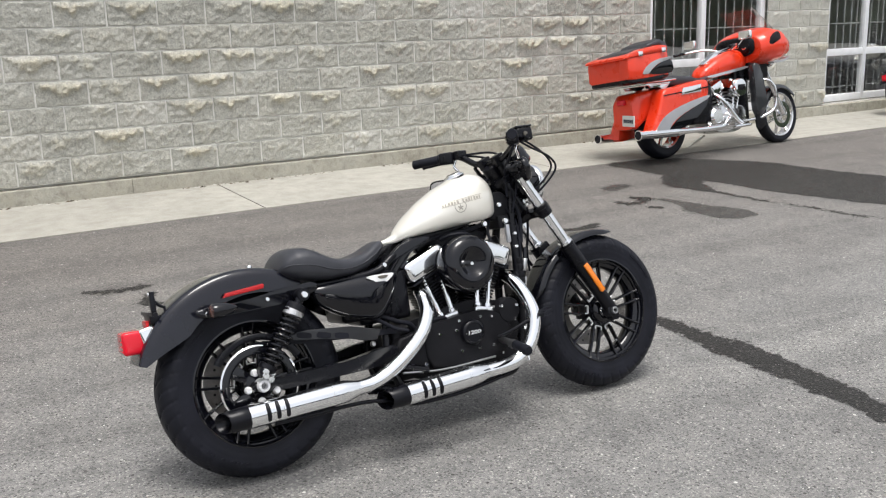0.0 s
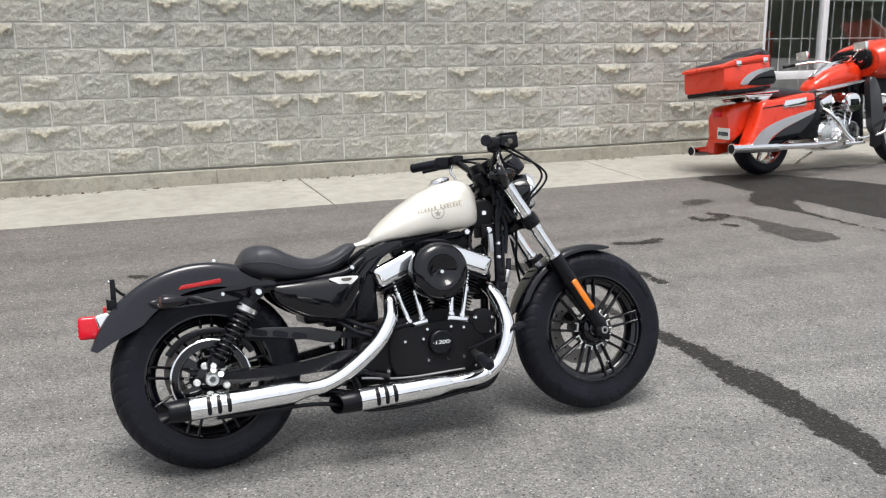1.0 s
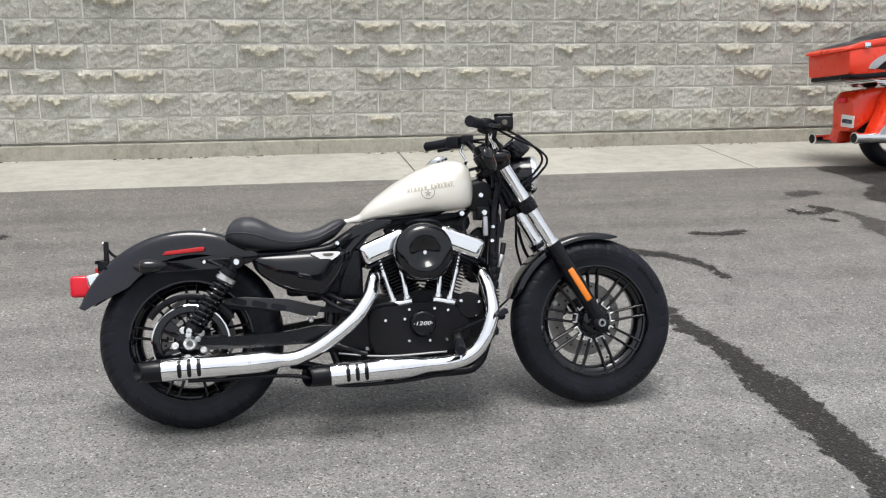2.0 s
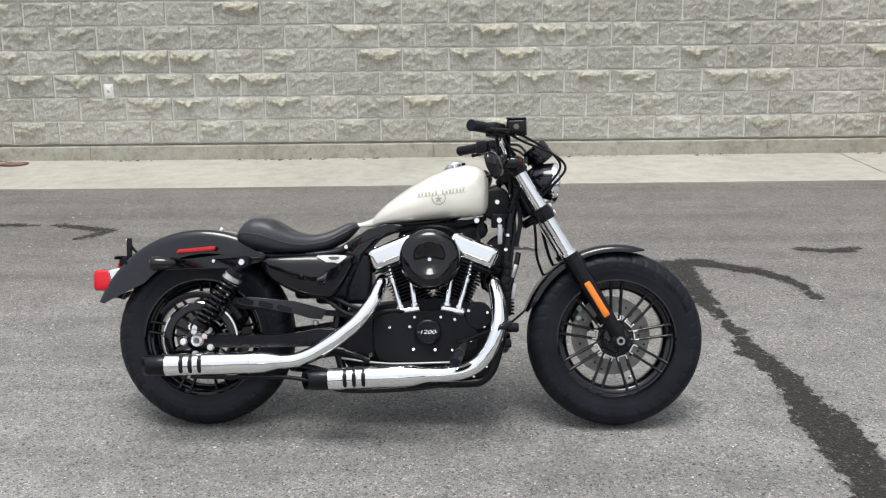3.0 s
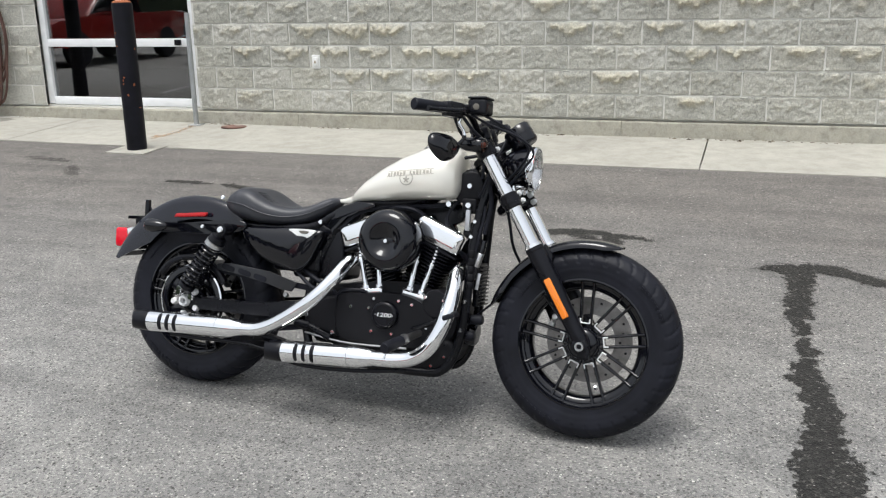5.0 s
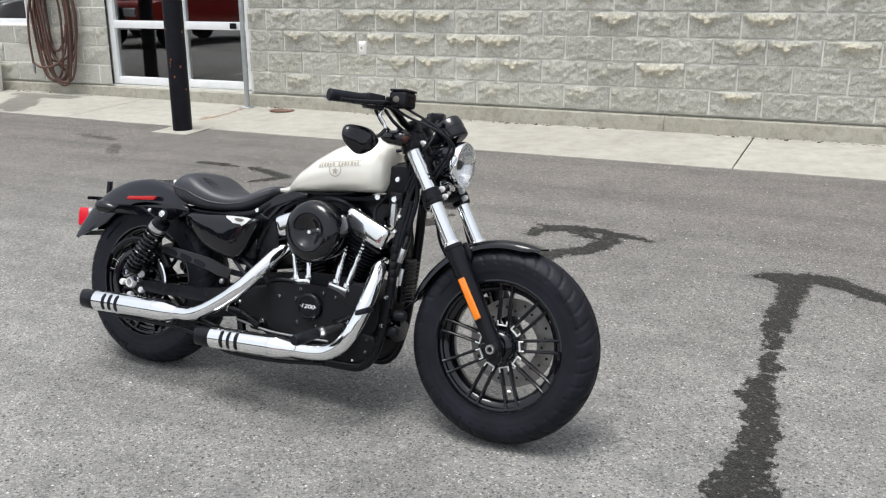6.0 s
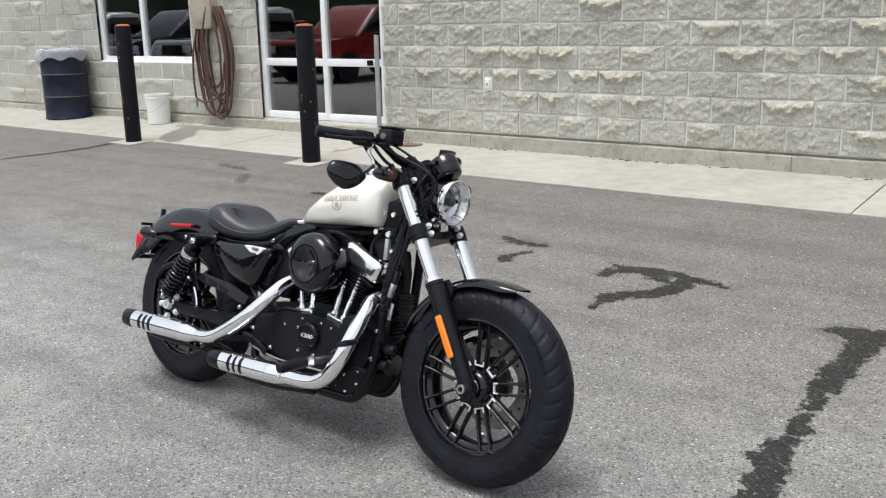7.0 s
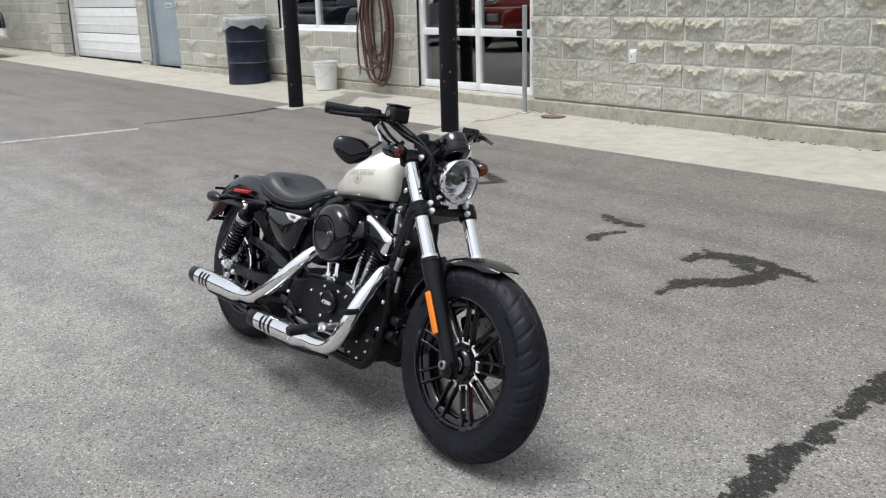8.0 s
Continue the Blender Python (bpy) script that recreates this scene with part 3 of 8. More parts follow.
def glazing(name, key, mullions, rails, label, category, member=0.055, y=0.035, depth=0.075, pane_y=0.07):
    """A white metal frame with glass in an opening; rails: heights of cross bars with the x span they take."""
    x0, x1, z0, z1 = OPENINGS[key]
    t = thing(name, Matrix(), label, category, kind="structure")
    xs = [x0 + member / 2 + 0.003] + list(mullions) + [x1 - member / 2 - 0.003]
    bm = bmesh.new()
    for x in xs:
        box(bm, (x - member / 2, y, z0 + 0.003), (x + member / 2, y + depth, z1 - 0.003), 0.004)
    part("window_frame", bm, WHITE_FRAME, t)
    hs = [z0 + member / 2 + 0.003] + list(rails) + [z1 - member / 2 - 0.003]
    for h in hs:
        bm = bmesh.new()
        for a, b in zip(xs, xs[1:]):
            box(bm, (a + member / 2 - 0.001, y + 0.003, h - member * 0.6), (b - member / 2 + 0.001, y + depth - 0.003, h + member * 0.6), 0.004)
        part("rail", bm, WHITE_FRAME, t)
    for a, b in zip(xs, xs[1:]):
        for c, d in zip(hs, hs[1:]):
            bm = bmesh.new()
            box(bm, (a + member / 2 - 0.006, pane_y, c + member * 0.6 - 0.006), (b - member / 2 + 0.006, pane_y + 0.006, d - member * 0.6 + 0.006))
            p = part("pane", bm, STORE_GLASS if key.startswith("store") else GLASS, t)
            p.visible_shadow = False
    return t


door_1 = glazing("door_1", "entrance", [-5.55], [0.955], "white-framed double glass door with a middle rail", "door", member=0.065)
bm = bmesh.new()
box(bm, (-4.93, 0.012, 0.93), (-4.86, 0.034, 0.985), 0.005)
part("lock", bm, SATIN_BLACK, door_1, "black lock case on the rail")
window_1 = glazing("window_1", "office", [-8.70], [], "white-framed sliding office window with dark glass", "window", member=0.06)
bm = bmesh.new()
box(bm, (-9.62, 0.0, 0.915), (-7.70, 0.06, 0.94), 0.004)
part("window_sill", bm, WHITE_FRAME, window_1)
window_2 = glazing("window_2", "store_a", [6.245], [0.965], "white-framed shop window with a security grille behind", "window", member=0.075)
window_3 = glazing("window_3", "store_b", [9.40], [0.985], "white-framed shop window with a security grille behind", "window", member=0.075)


def grille(x0, x1, z0, z1):
    t = thing("security_grille", Matrix(), "white welded bar grille inside the shop window", "grille", "shop window grilles")
    x, i = x0, 0
    while x < x1:
        bm = bmesh.new()
        rod(bm, (x, 0.125, z0), (x, 0.125, z1), 0.0075, seg=8)
        part("bar", bm, WHITE_FRAME, t)
        x += 0.155 if i % 4 else 0.12
        i += 1
    z = z0 + 0.12
    while z < z1:
        bm = bmesh.new()
        rod(bm, (x0 - 0.02, 0.140, z), (x1 + 0.02, 0.140, z), 0.0075, seg=8)
        part("cross_bar", bm, WHITE_FRAME, t)
        z += 0.42


grille(5.42, 7.28, 0.40, 2.6)
grille(8.60, 10.36, 0.40, 2.6)
for x, y, z, s, m in ((5.9, 1.6, 0.31, 0.9, SATIN_BLACK), (6.9, 2.2, 0.31, 1.15, ORANGE_PAINT), (9.0, 1.5, 0.31, 0.8, BLUE_DRUM), (9.9, 2.0, 0.31, 1.2, SILVER_PAINT)):
    bm = bmesh.new()
    box(bm, (x - 0.35, y - 0.25, z), (x + 0.35, y + 0.25, z + s), 0.05, 3)
    tagged(part("display_stand", bm, m), "display stand standing inside the shop", "display stand", "shop stands")

# steel service door and sectional garage door
x0, x1, z0, z1 = OPENINGS["service"]
zf = pave_z(-13.5, 0)
door_2 = thing("door_2", Matrix(), "blue-grey steel service door, closed, with a small notice", "door", kind="structure")
bm = bmesh.new()
box(bm, (x0 + 0.06, 0.10, zf + 0.012), (x1 - 0.06, 0.145, z1 - 0.06), 0.004)
part("leaf", bm, DOOR_GREY, door_2)
bm = bmesh.new()
box(bm, (x0, 0.03, zf), (x0 + 0.055, 0.18, z1), 0.004)
box(bm, (x1 - 0.055, 0.03, zf), (x1, 0.18, z1), 0.004)
box(bm, (x0 + 0.055, 0.03, z1 - 0.055), (x1 - 0.055, 0.18, z1), 0.004)
part("door_frame", bm, DOOR_GREY, door_2)
bm = bmesh.new()
rod(bm, (x1 - 0.16, 0.10, zf + 1.0), (x1 - 0.16, 0.04, zf + 1.0), 0.012)
rod(bm, (x1 - 0.16, 0.045, zf + 1.0), (x1 - 0.28, 0.045, zf + 1.0), 0.010)
part("door_handle", bm, STEEL, door_2)
bm = bmesh.new()
box(bm, (-13.52, 0.094, 1.22), (-13.25, 0.099, 1.31))
part("notice", bm, PAPER, door_2, "small white notice with faint grey lines")
for i in range(2):
    bm = bmesh.new()
    box(bm, (-13.49, 0.090, 1.245 + i * 0.028), (-13.28, 0.0935, 1.257 + i * 0.028))
    part("line", bm, GREY_DECAL, door_2)
for z in (0.45, 1.3):
    bm = bmesh.new()
    rod(bm, (x1 - 0.062, 0.085, z), (x1 - 0.062, 0.085, z + 0.11), 0.011, seg=10)
    part("hinge", bm, SATIN_BLACK, door_2)

x0, x1, z0, z1 = OPENINGS["garage"]
zf = pave_z(-16, 0)
door_3 = thing("door_3", Matrix(), "white sectional garage door, closed, ribbed panels", "garage door", kind="structure")
n, h = 6, (z1 - zf) / 6
for i in range(n):
    bm = bmesh.new()
    box(bm, (x0 + 0.01, 0.11, zf + 0.02 + i * h), (x1 - 0.01, 0.16, zf + 0.012 + (i + 1) * h - 0.006), 0.006)
    for q in range(1, 3):
        box(bm, (x0 + 0.02, 0.104, zf + 0.02 + i * h + q * h / 3 - 0.006), (x1 - 0.02, 0.111, zf + 0.02 + i * h + q * h / 3 + 0.006), 0.002, 1)
    part("panel", bm, GARAGE_WHITE, door_3)
bm = bmesh.new()
box(bm, (x0, 0.10, zf - 0.002), (x1, 0.165, zf + 0.02))
part("bottom_seal", bm, RUBBER, door_3)

# a pier beside the garage door
bm = bmesh.new()
for r in range(-1, ROWS_UP):
    z = 0.1 if r < 0 else BASE + r * COURSE
    hgt = BASE - 0.1 if r < 0 else COURSE
    for a, b in (((-18.75, -18.36), (-18.35, -17.97)) if r % 2 else ((-18.75, -18.17), (-18.16, -17.97))):
        box(bm, (a, -0.19, z + 0.004), (b, -0.012, z + hgt - 0.005), 0.006, 1)
tagged(part("pier", bm, make_block("pier_block", 0.0)), "block pier standing out beside the garage door", "pier", kind="structure")

# ---------------------------------------------------------------- the cruiser
# its own axes: x ahead from the rear axle, y to its left, z up along the leaning middle plane
BIKE_AT = pose(-1.40, -5.155, 0.0, 0, 0, -2.0) @ pose(0, -0.017, 0, -13.2, 0, 0)
bike = thing("motorcycle", BIKE_AT, "black and pearl-white cruiser motorcycle leaning on its side stand", "motorcycle")
REAR, FRONT = V(0.003, 0.008, 0.302), V(1.452, -0.018, 0.296)


def tyre_profile(radius, half, rim):
    pts = []
    for i in range(21):
        a = -math.pi / 2 + math.pi * i / 20
        y = half * math.copysign(abs(math.sin(a)) ** 0.9, a)
        pts.append((y * (0.84 + 0.16 * min(1, math.cos(a) * 2.2)), rim + (radius - rim) * max(0.0, math.cos(a)) ** 0.60))
    return pts


def tread_tyre(bm, centre, radius, half, rim, pitch):
    """A tyre with slanted grooves cut into its tread and a raised ring on each side wall."""
    steps, seg = 72, pitch * 9
    rings = []
    for i in range(steps + 1):
        a = -math.pi / 2 + math.pi * i / steps
        y = half * math.copysign(abs(math.sin(a)) ** 0.9, a)
        y *= 0.84 + 0.16 * min(1, math.cos(a) * 2.2)
        r = rim + (radius - rim) * max(0.0, math.cos(a)) ** 0.60
        ring = []
        for k in range(seg):
            turn = 2 * math.pi * k / seg
            way = (k / 9 + abs(y) * (16 if y > 0 else 15) + (0.5 if y > 0 else 0)) % 2
            deep = 0.0
            if r > rim + (radius - rim) * 0.52:
                if (way % 1) < 0.20 and (0.010 if way < 1 else 0.034) < abs(y):
                    deep = 0.0042
                if abs(y - 0.004 * math.sin(k / 9 * math.pi)) < 0.0022:
                    deep = 0.005
            if abs(r - rim - (radius - rim) * 0.30) < 0.0016 or abs(r - rim - (radius - rim) * 0.47) < 0.0012:
                deep = -0.0016
            out = V(math.cos(turn), 0, math.sin(turn))
            slope = V(0, math.copysign(1, y), 0) * (1 - max(0.0, math.cos(a)) ** 0.5)
            ring.append(centre + out * r + V(0, y, 0) - (out * max(0.0, math.cos(a)) + slope) * deep)
        rings.append(ring)
    skin(bm, rings, True, False)


MACHINED = worn("machined_edge", (0.86, 0.86, 0.86), 0.5, 0.4, amount=0.05, relief=0)


def wheel(name, centre, radius, half, rim, label, pitch):
    bm = bmesh.new()
    w = half * 0.80
    side = [(w + 0.004, rim + 0.002), (w + 0.005, rim - 0.003), (w - 0.002, rim - 0.007), (w - 0.008, rim - 0.008), (w - 0.010, rim - 0.014), (w - 0.018, rim - 0.016), (w - 0.022, rim - 0.028), (w - 0.034, rim - 0.036)]
    lathe(bm, centre, (0, 1, 0), [(-a, b) for a, b in side] + side[::-1], 84, cap=False)
    t = part(name, bm, GLOSS_BLACK, bike, label)
    bm = bmesh.new()
    tread_tyre(bm, centre, radius, half, rim, pitch)
    part("tyre", bm, RUBBER, t, "black road tyre with slanted tread grooves")
    bm = bmesh.new()
    lathe(bm, centre, (0, 1, 0), [(-0.060, 0.020), (-0.060, 0.034), (-0.056, 0.044), (-0.046, 0.051), (-0.030, 0.054), (-0.026, 0.062), (0.026, 0.062), (0.03, 0.046), (0.06, 0.040), (0.064, 0.026)], 40)
    part("hub", bm, GLOSS_BLACK, t)
    edge = w - 0.016
    for k in range(9):
        a = 2 * math.pi * (k + 0.22) / 9
        turn = Matrix.Translation(centre) @ Matrix.Rotation(-a, 4, "Y")
        bm = bmesh.new()
        for s in (-1, 1):
            # each arm swings outwards from the hub to the lip of the rim
            rings = []
            for r, y, wide, deep in ((0.050, -0.030, 0.0058, 0.016), (0.075, -0.031, 0.0050, 0.015), (0.140, -0.033 - (edge - 0.036) * 0.4, 0.0046, 0.012), (rim - 0.030, -edge + 0.003, 0.0052, 0.014), (rim - 0.010, -edge - 0.006, 0.0062, 0.016)):
                mid = s * (0.0150 + 0.0040 * (r - 0.05) / 0.15)
                q = [(-wide, 0.001), (-wide * 0.85, -0.0022), (-wide * 0.5, -0.0044), (0, -0.0052), (wide * 0.5, -0.0044), (wide * 0.85, -0.0022), (wide, 0.001), (wide, deep), (-wide, deep)]
                rings.append([turn @ V(r, y + b, mid + c) for c, b in q])
            skin(bm, rings)
        plate(bm, [(0.045, -0.021), (0.066, -0.019), (0.066, 0.019), (0.045, 0.021)], -0.030, -0.010, 0.003, 2, turn)
        part("spoke", bm, GLOSS_BLACK, t)
        bm = bmesh.new()
        for s in (-1, 1):
            plate(bm, [(0.0665, s * 0.0145 - 0.0024), (0.080, s * 0.0152 - 0.0020), (0.080, s * 0.0152 + 0.0020), (0.0665, s * 0.0145 + 0.0024)], -0.0392, -0.033, 0.0008, 1, turn)
        plate(bm, [(0.0640, -0.0164), (0.0678, -0.0164), (0.0678, 0.0164), (0.0640, 0.0164)], -0.0388, -0.029, 0.0008, 1, turn)
        part("spoke_tip", bm, MACHINED, t, "bare machined edge of the spoke")
    # small marks moulded on the side wall
    for k, (a0, a1, rr) in enumerate(((3.9, 4.5, 0.262), (0.4, 0.9, 0.262), (2.2, 2.6, 0.252))):
        for i in range(9):
            a = a0 + (a1 - a0) * i / 9
            yy = -half * 0.94
            mm = Matrix.Translation(centre) @ Matrix.Rotation(-a, 4, "Y") @ Matrix.Translation((rr, yy, 0))
            bm = bmesh.new()
            box(bm, (-0.004, -0.0012, -0.003 - 0.002 * (i % 3)), (0.004, 0.006, 0.003), 0.0, 1, mm)
            part("side_mark", bm, RUBBER, t)
    return t


front_wheel = wheel("front_wheel", FRONT, 0.308, 0.066, 0.207, "black cast front wheel with nine split spokes", 38)
rear_wheel = wheel("rear_wheel", REAR, 0.314, 0.082, 0.208, "black cast rear wheel with nine split spokes", 38)


DISC_STEEL = worn("brake_disc_steel", (0.30, 0.285, 0.27), 0.42, 1.0, amount=0.35, scale=22, relief=0.0003)


def disc(centre, y, r0, r1, parent, holes=24):
    bm = bmesh.new()
    lathe(bm, centre + V(0, y, 0), (0, 1, 0), [(-0.0025, r0), (-0.0025, r1), (0.0025, r1), (0.0025, r0), (-0.0025, r0)], 60, cap=False)
    d = part("brake_disc", bm, DISC_STEEL, parent, "drilled steel brake disc")
    for k in range(holes):
        a = 2 * math.pi * k / holes
        for s in (-1, 1):
            bm = bmesh.new()
            lathe(bm, centre + V(math.cos(a), 0, math.sin(a)) * (r0 * 0.5 + r1 * 0.5 + 0.012 * (k % 3 - 1)) + V(0, y + s * 0.0027, 0), (0, 1, 0), [(-0.0004, 0.0045), (0.0004, 0.0045)], 8)
            part("drilling", bm, SATIN_BLACK, d)


disc(FRONT, 0.072, 0.085, 0.142, front_wheel)
disc(REAR, 0.078, 0.080, 0.140, rear_wheel)
# belt pulley on the right of the rear wheel
bm = bmesh.new()
lathe(bm, REAR + V(0, -0.092, 0), (0, 1, 0), [(-0.014, 0.100), (-0.016, 0.122), (-0.012, 0.128), (0.012, 0.128), (0.016, 0.122), (0.014, 0.100)], 60, cap=False)
for k in range(5):
    m = Matrix.Translation(REAR) @ Matrix.Rotation(2 * math.pi * k / 5, 4, "Y")
    plate(bm, [(0.03, -0.016), (0.105, -0.024), (0.105, 0.024), (0.03, 0.016)], -0.103, -0.088, 0.004, 2, m)
lathe(bm, REAR + V(0, -0.108, 0), (0, 1, 0), [(0, 0.035), (0.004, 0.048), (0.02, 0.050)], 30)
pulley = part("belt_pulley", bm, GLOSS_BLACK, rear_wheel)
bm = bmesh.new()
lathe(bm, REAR + V(0, -0.1085, 0), (0, 1, 0), [(0, 0.1265), (0.003, 0.1315), (0.006, 0.1265)], 60, cap=False)
part("pulley_edge", bm, CHROME, pulley, "bright steel flange of the pulley")
# drive belt, upper and lower run
bm = bmesh.new()
for za, zb in ((REAR.z + 0.130, 0.385), (REAR.z - 0.130, 0.262)):
    box(bm, (-0.5, -0.010, -0.003), (0.5, 0.010, 0.003), 0.0, 1, look((0.26, -0.092, (za + zb) / 2), (0.56, -0.092, (za + zb) / 2 + (zb - za) * 0.55)) @ pose(0, 0, 0, 0, 90, 0) @ Matrix.Diagonal((0.52, 1, 1, 1)))
part("drive_belt", bm, RUBBER, bike)


def bolts(name, places, r, depth, parent, material=CHROME, axis=(0, -1, 0), label=""):
    """One small round-headed bolt at each place."""
    for p in places:
        bm = bmesh.new()
        lathe(bm, p, axis, [(-0.004, r), (depth * 0.5, r), (depth, r * 0.7), (depth, r * 0.3)], 10)
        part(name, bm, material, parent, label)


bolts("pulley_bolt", [REAR + V(math.cos(a) * 0.050, -0.134, math.sin(a) * 0.050) for a in (2 * math.pi * k / 5 + 0.75 for k in range(5))], 0.0125, 0.012, pulley, MACHINED)
# axle ends
bm = bmesh.new()
lathe(bm, REAR + V(0, -0.138, 0), (0, 1, 0), [(0.01, 0.001), (0.0, 0.010), (-0.018, 0.011), (-0.018, 0.018), (-0.008, 0.022), (0.03, 0.022)], 24)
part("axle_nut", bm, MACHINED, bike)
bm = bmesh.new()
rod(bm, REAR + V(0, 0.14, 0), REAR + V(0, -0.14, 0), 0.012)
part("rear_axle", bm, STEEL, bike)
bm = bmesh.new()
rod(bm, FRONT + V(0, 0.145, 0), FRONT + V(0, -0.105, 0), 0.011)
front_axle = part("front_axle", bm, STEEL, bike)
bm = bmesh.new()
lathe(bm, FRONT + V(0, -0.066, 0), (0, 1, 0), [(-0.006, 0.012), (-0.004, 0.022), (0, 0.025), (0.03, 0.025)], 28)
part("axle_spacer", bm, CHROME, bike)

# ---- front fork
SLOPE = V(-0.603, 0, 1).normalized()


def on_fork(z, y):
    return V(1.458 - 0.603 * (z - 0.302), y, z)


for y in (-0.108, 0.095):
    bm = bmesh.new()
    rod(bm, on_fork(0.900, y), on_fork(0.575, y), 0.0225, seg=28)
    part("fork_tube", bm, CHROME, bike, "polished fork tube")
    bm = bmesh.new()
    lathe(bm, on_fork(0.592, y), -SLOPE, [(0, 0.024), (0.001, 0.030), (0.012, 0.031), (0.014, 0.029), (0.05, 0.030), (0.14, 0.030), (0.24, 0.027), (0.30, 0.025), (0.325, 0.027), (0.345, 0.022)], 28)
    leg = part("fork_leg", bm, SATIN_BLACK, bike, "black lower fork leg")
    bm = bmesh.new()
    lathe(bm, on_fork(0.600, y), -SLOPE, [(0, 0.0228), (0, 0.028), (0.011, 0.029), (0.013, 0.0228)], 28)
    part("dust_seal", bm, CHROME, leg)
    bm = bmesh.new()
    lathe(bm, V(1.454, y - 0.024, 0.296), (0, 1, 0), [(0, 0.020), (0.004, 0.026), (0.044, 0.026), (0.048, 0.020)], 28)
    box(bm, (-0.012, -0.018, -0.036), (0.026, 0.018, 0.0), 0.006, 3, Matrix.Translation((1.458, y, 0.292)))
    part("axle_clamp", bm, SATIN_BLACK, leg)
    # mount for the mudguard
    bm = bmesh.new()
    s = 1 if y < 0 else -1
    plate(bm, [(1.275, 0.585), (1.315, 0.605), (1.342, 0.570), (1.338, 0.535), (1.305, 0.520), (1.285, 0.540)], y + s * 0.020, y + s * 0.040, 0.004)
    part("fender_mount", bm, SATIN_BLACK, leg)
    # amber reflector along the leg
    if y < 0:
        bm = bmesh.new()
        c = on_fork(0.440, y - 0.033)
        m = Matrix.Translation(c) @ Matrix.Rotation(math.atan2(-0.603, 1), 4, "Y")
        box(bm, (-0.013, -0.006, -0.068), (0.010, 0.004, 0.068), 0.005, 3, m)
        part("reflector", bm, ORANGE, leg, "long amber reflector")
# yokes
for z, h, name in ((0.882, 0.014, "upper_yoke"), (0.733, 0.014, "lower_yoke")):
    bm = bmesh.new()
    tilt = Matrix.Translation(on_fork(z, 0)) @ Matrix.Rotation(math.atan2(-0.603, 1), 4, "Y")
    outline = soft([(-0.075, -0.03), (-0.030, -0.06), (-0.030, -0.125), (0.005, -0.142), (0.033, -0.108), (0.0, -0.070), (-0.005, 0), (0.0, 0.058), (0.033, 0.095), (0.005, 0.131), (-0.030, 0.115), (-0.030, 0.055), (-0.075, 0.03)], 3)
    lo = [bm.verts.new(V(x, y, -h)) for x, y in outline]
    hi = [bm.verts.new(V(x, y, h)) for x, y in outline]
    fs = [bm.faces.new(lo), bm.faces.new(hi)]
    for i in range(len(lo)):
        j = (i + 1) % len(lo)
        bm.faces.new((lo[i], lo[j], hi[j], hi[i]))
    bmesh.ops.bevel(bm, geom=list({e for f in fs for e in f.edges}), offset=0.005, segments=2, affect="EDGES")
    if z < 0.8:
        for y in (-0.108, 0.095):
            lathe(bm, (0, y, -0.025), (0, 0, 1), [(0, 0.027), (0.003, 0.030), (0.047, 0.030), (0.050, 0.027)], 28)
    bmesh.ops.transform(bm, matrix=tilt, verts=bm.verts[:])
    yoke = part(name, bm, SATIN_BLACK, bike)
    bolts("clamp_bolt", [tilt @ V(0.026, y, q) for y in (-0.084, 0.070) for q in ((-0.012, 0.014) if z < 0.8 else (0.0,))], 0.0095, 0.013, yoke, MACHINED, axis=(0.80, -0.35, 0.45))
bm = bmesh.new()
rod(bm, (1.055, 0, 0.93), (1.165, 0, 0.735), 0.034, seg=24)
part("steering_head", bm, SATIN_BLACK, bike)
for y in (-0.108, 0.095):
    bm = bmesh.new()
    lathe(bm, on_fork(0.892, y), SLOPE, [(-0.01, 0.0256), (0, 0.031), (0.012, 0.031), (0.018, 0.022)], 24)
    part("fork_cap", bm, SATIN_BLACK, bike)


def guard(name, centre, radius, a0, a1, half, drop, n, material, flare=0.0, label="", lift=None):
    """A mudguard round a wheel: arched across, with sides turned down. Angles go up from ahead, in degrees."""
    bm = bmesh.new()
    rings, inner = [], []
    for i in range(n + 1):
        a = radians(a0 + (a1 - a0) * i / n)
        e = min(1, i / (n * 0.12), (n - i) / (n * 0.12)) if flare == 0 else 1
        e = 0.35 + 0.65 * math.sin(min(1, max(0, e)) * math.pi / 2)
        out = V(math.cos(a), 0, math.sin(a))
        rr = radius + (lift(i / n) if lift else 0)
        dd = drop(i / n) if callable(drop) else drop
        hw = half * (0.55 + 0.45 * e)
        sec = []
        for k in range(17):
            s = -1 + k / 8
            y = hw * math.copysign(abs(math.sin(s * math.pi / 2)) ** (0.55 if flare else 0.75), s)
            d = 1 - math.cos(s * math.pi / 2)
            sec.append(centre + V(0, y, 0) + out * (rr - dd * e * d ** (2.4 if flare else 1.5)))
        rings.append(sec)
        inner.append([p - out * 0.004 * (1 - abs(k - 8) / 8) + V(0, -0.004 * (k - 8) / 8, 0) for k, p in enumerate(sec)])
    skin(bm, [a + b[::-1] for a, b in zip(rings, inner)])
    return part(name, bm, material, bike, label)


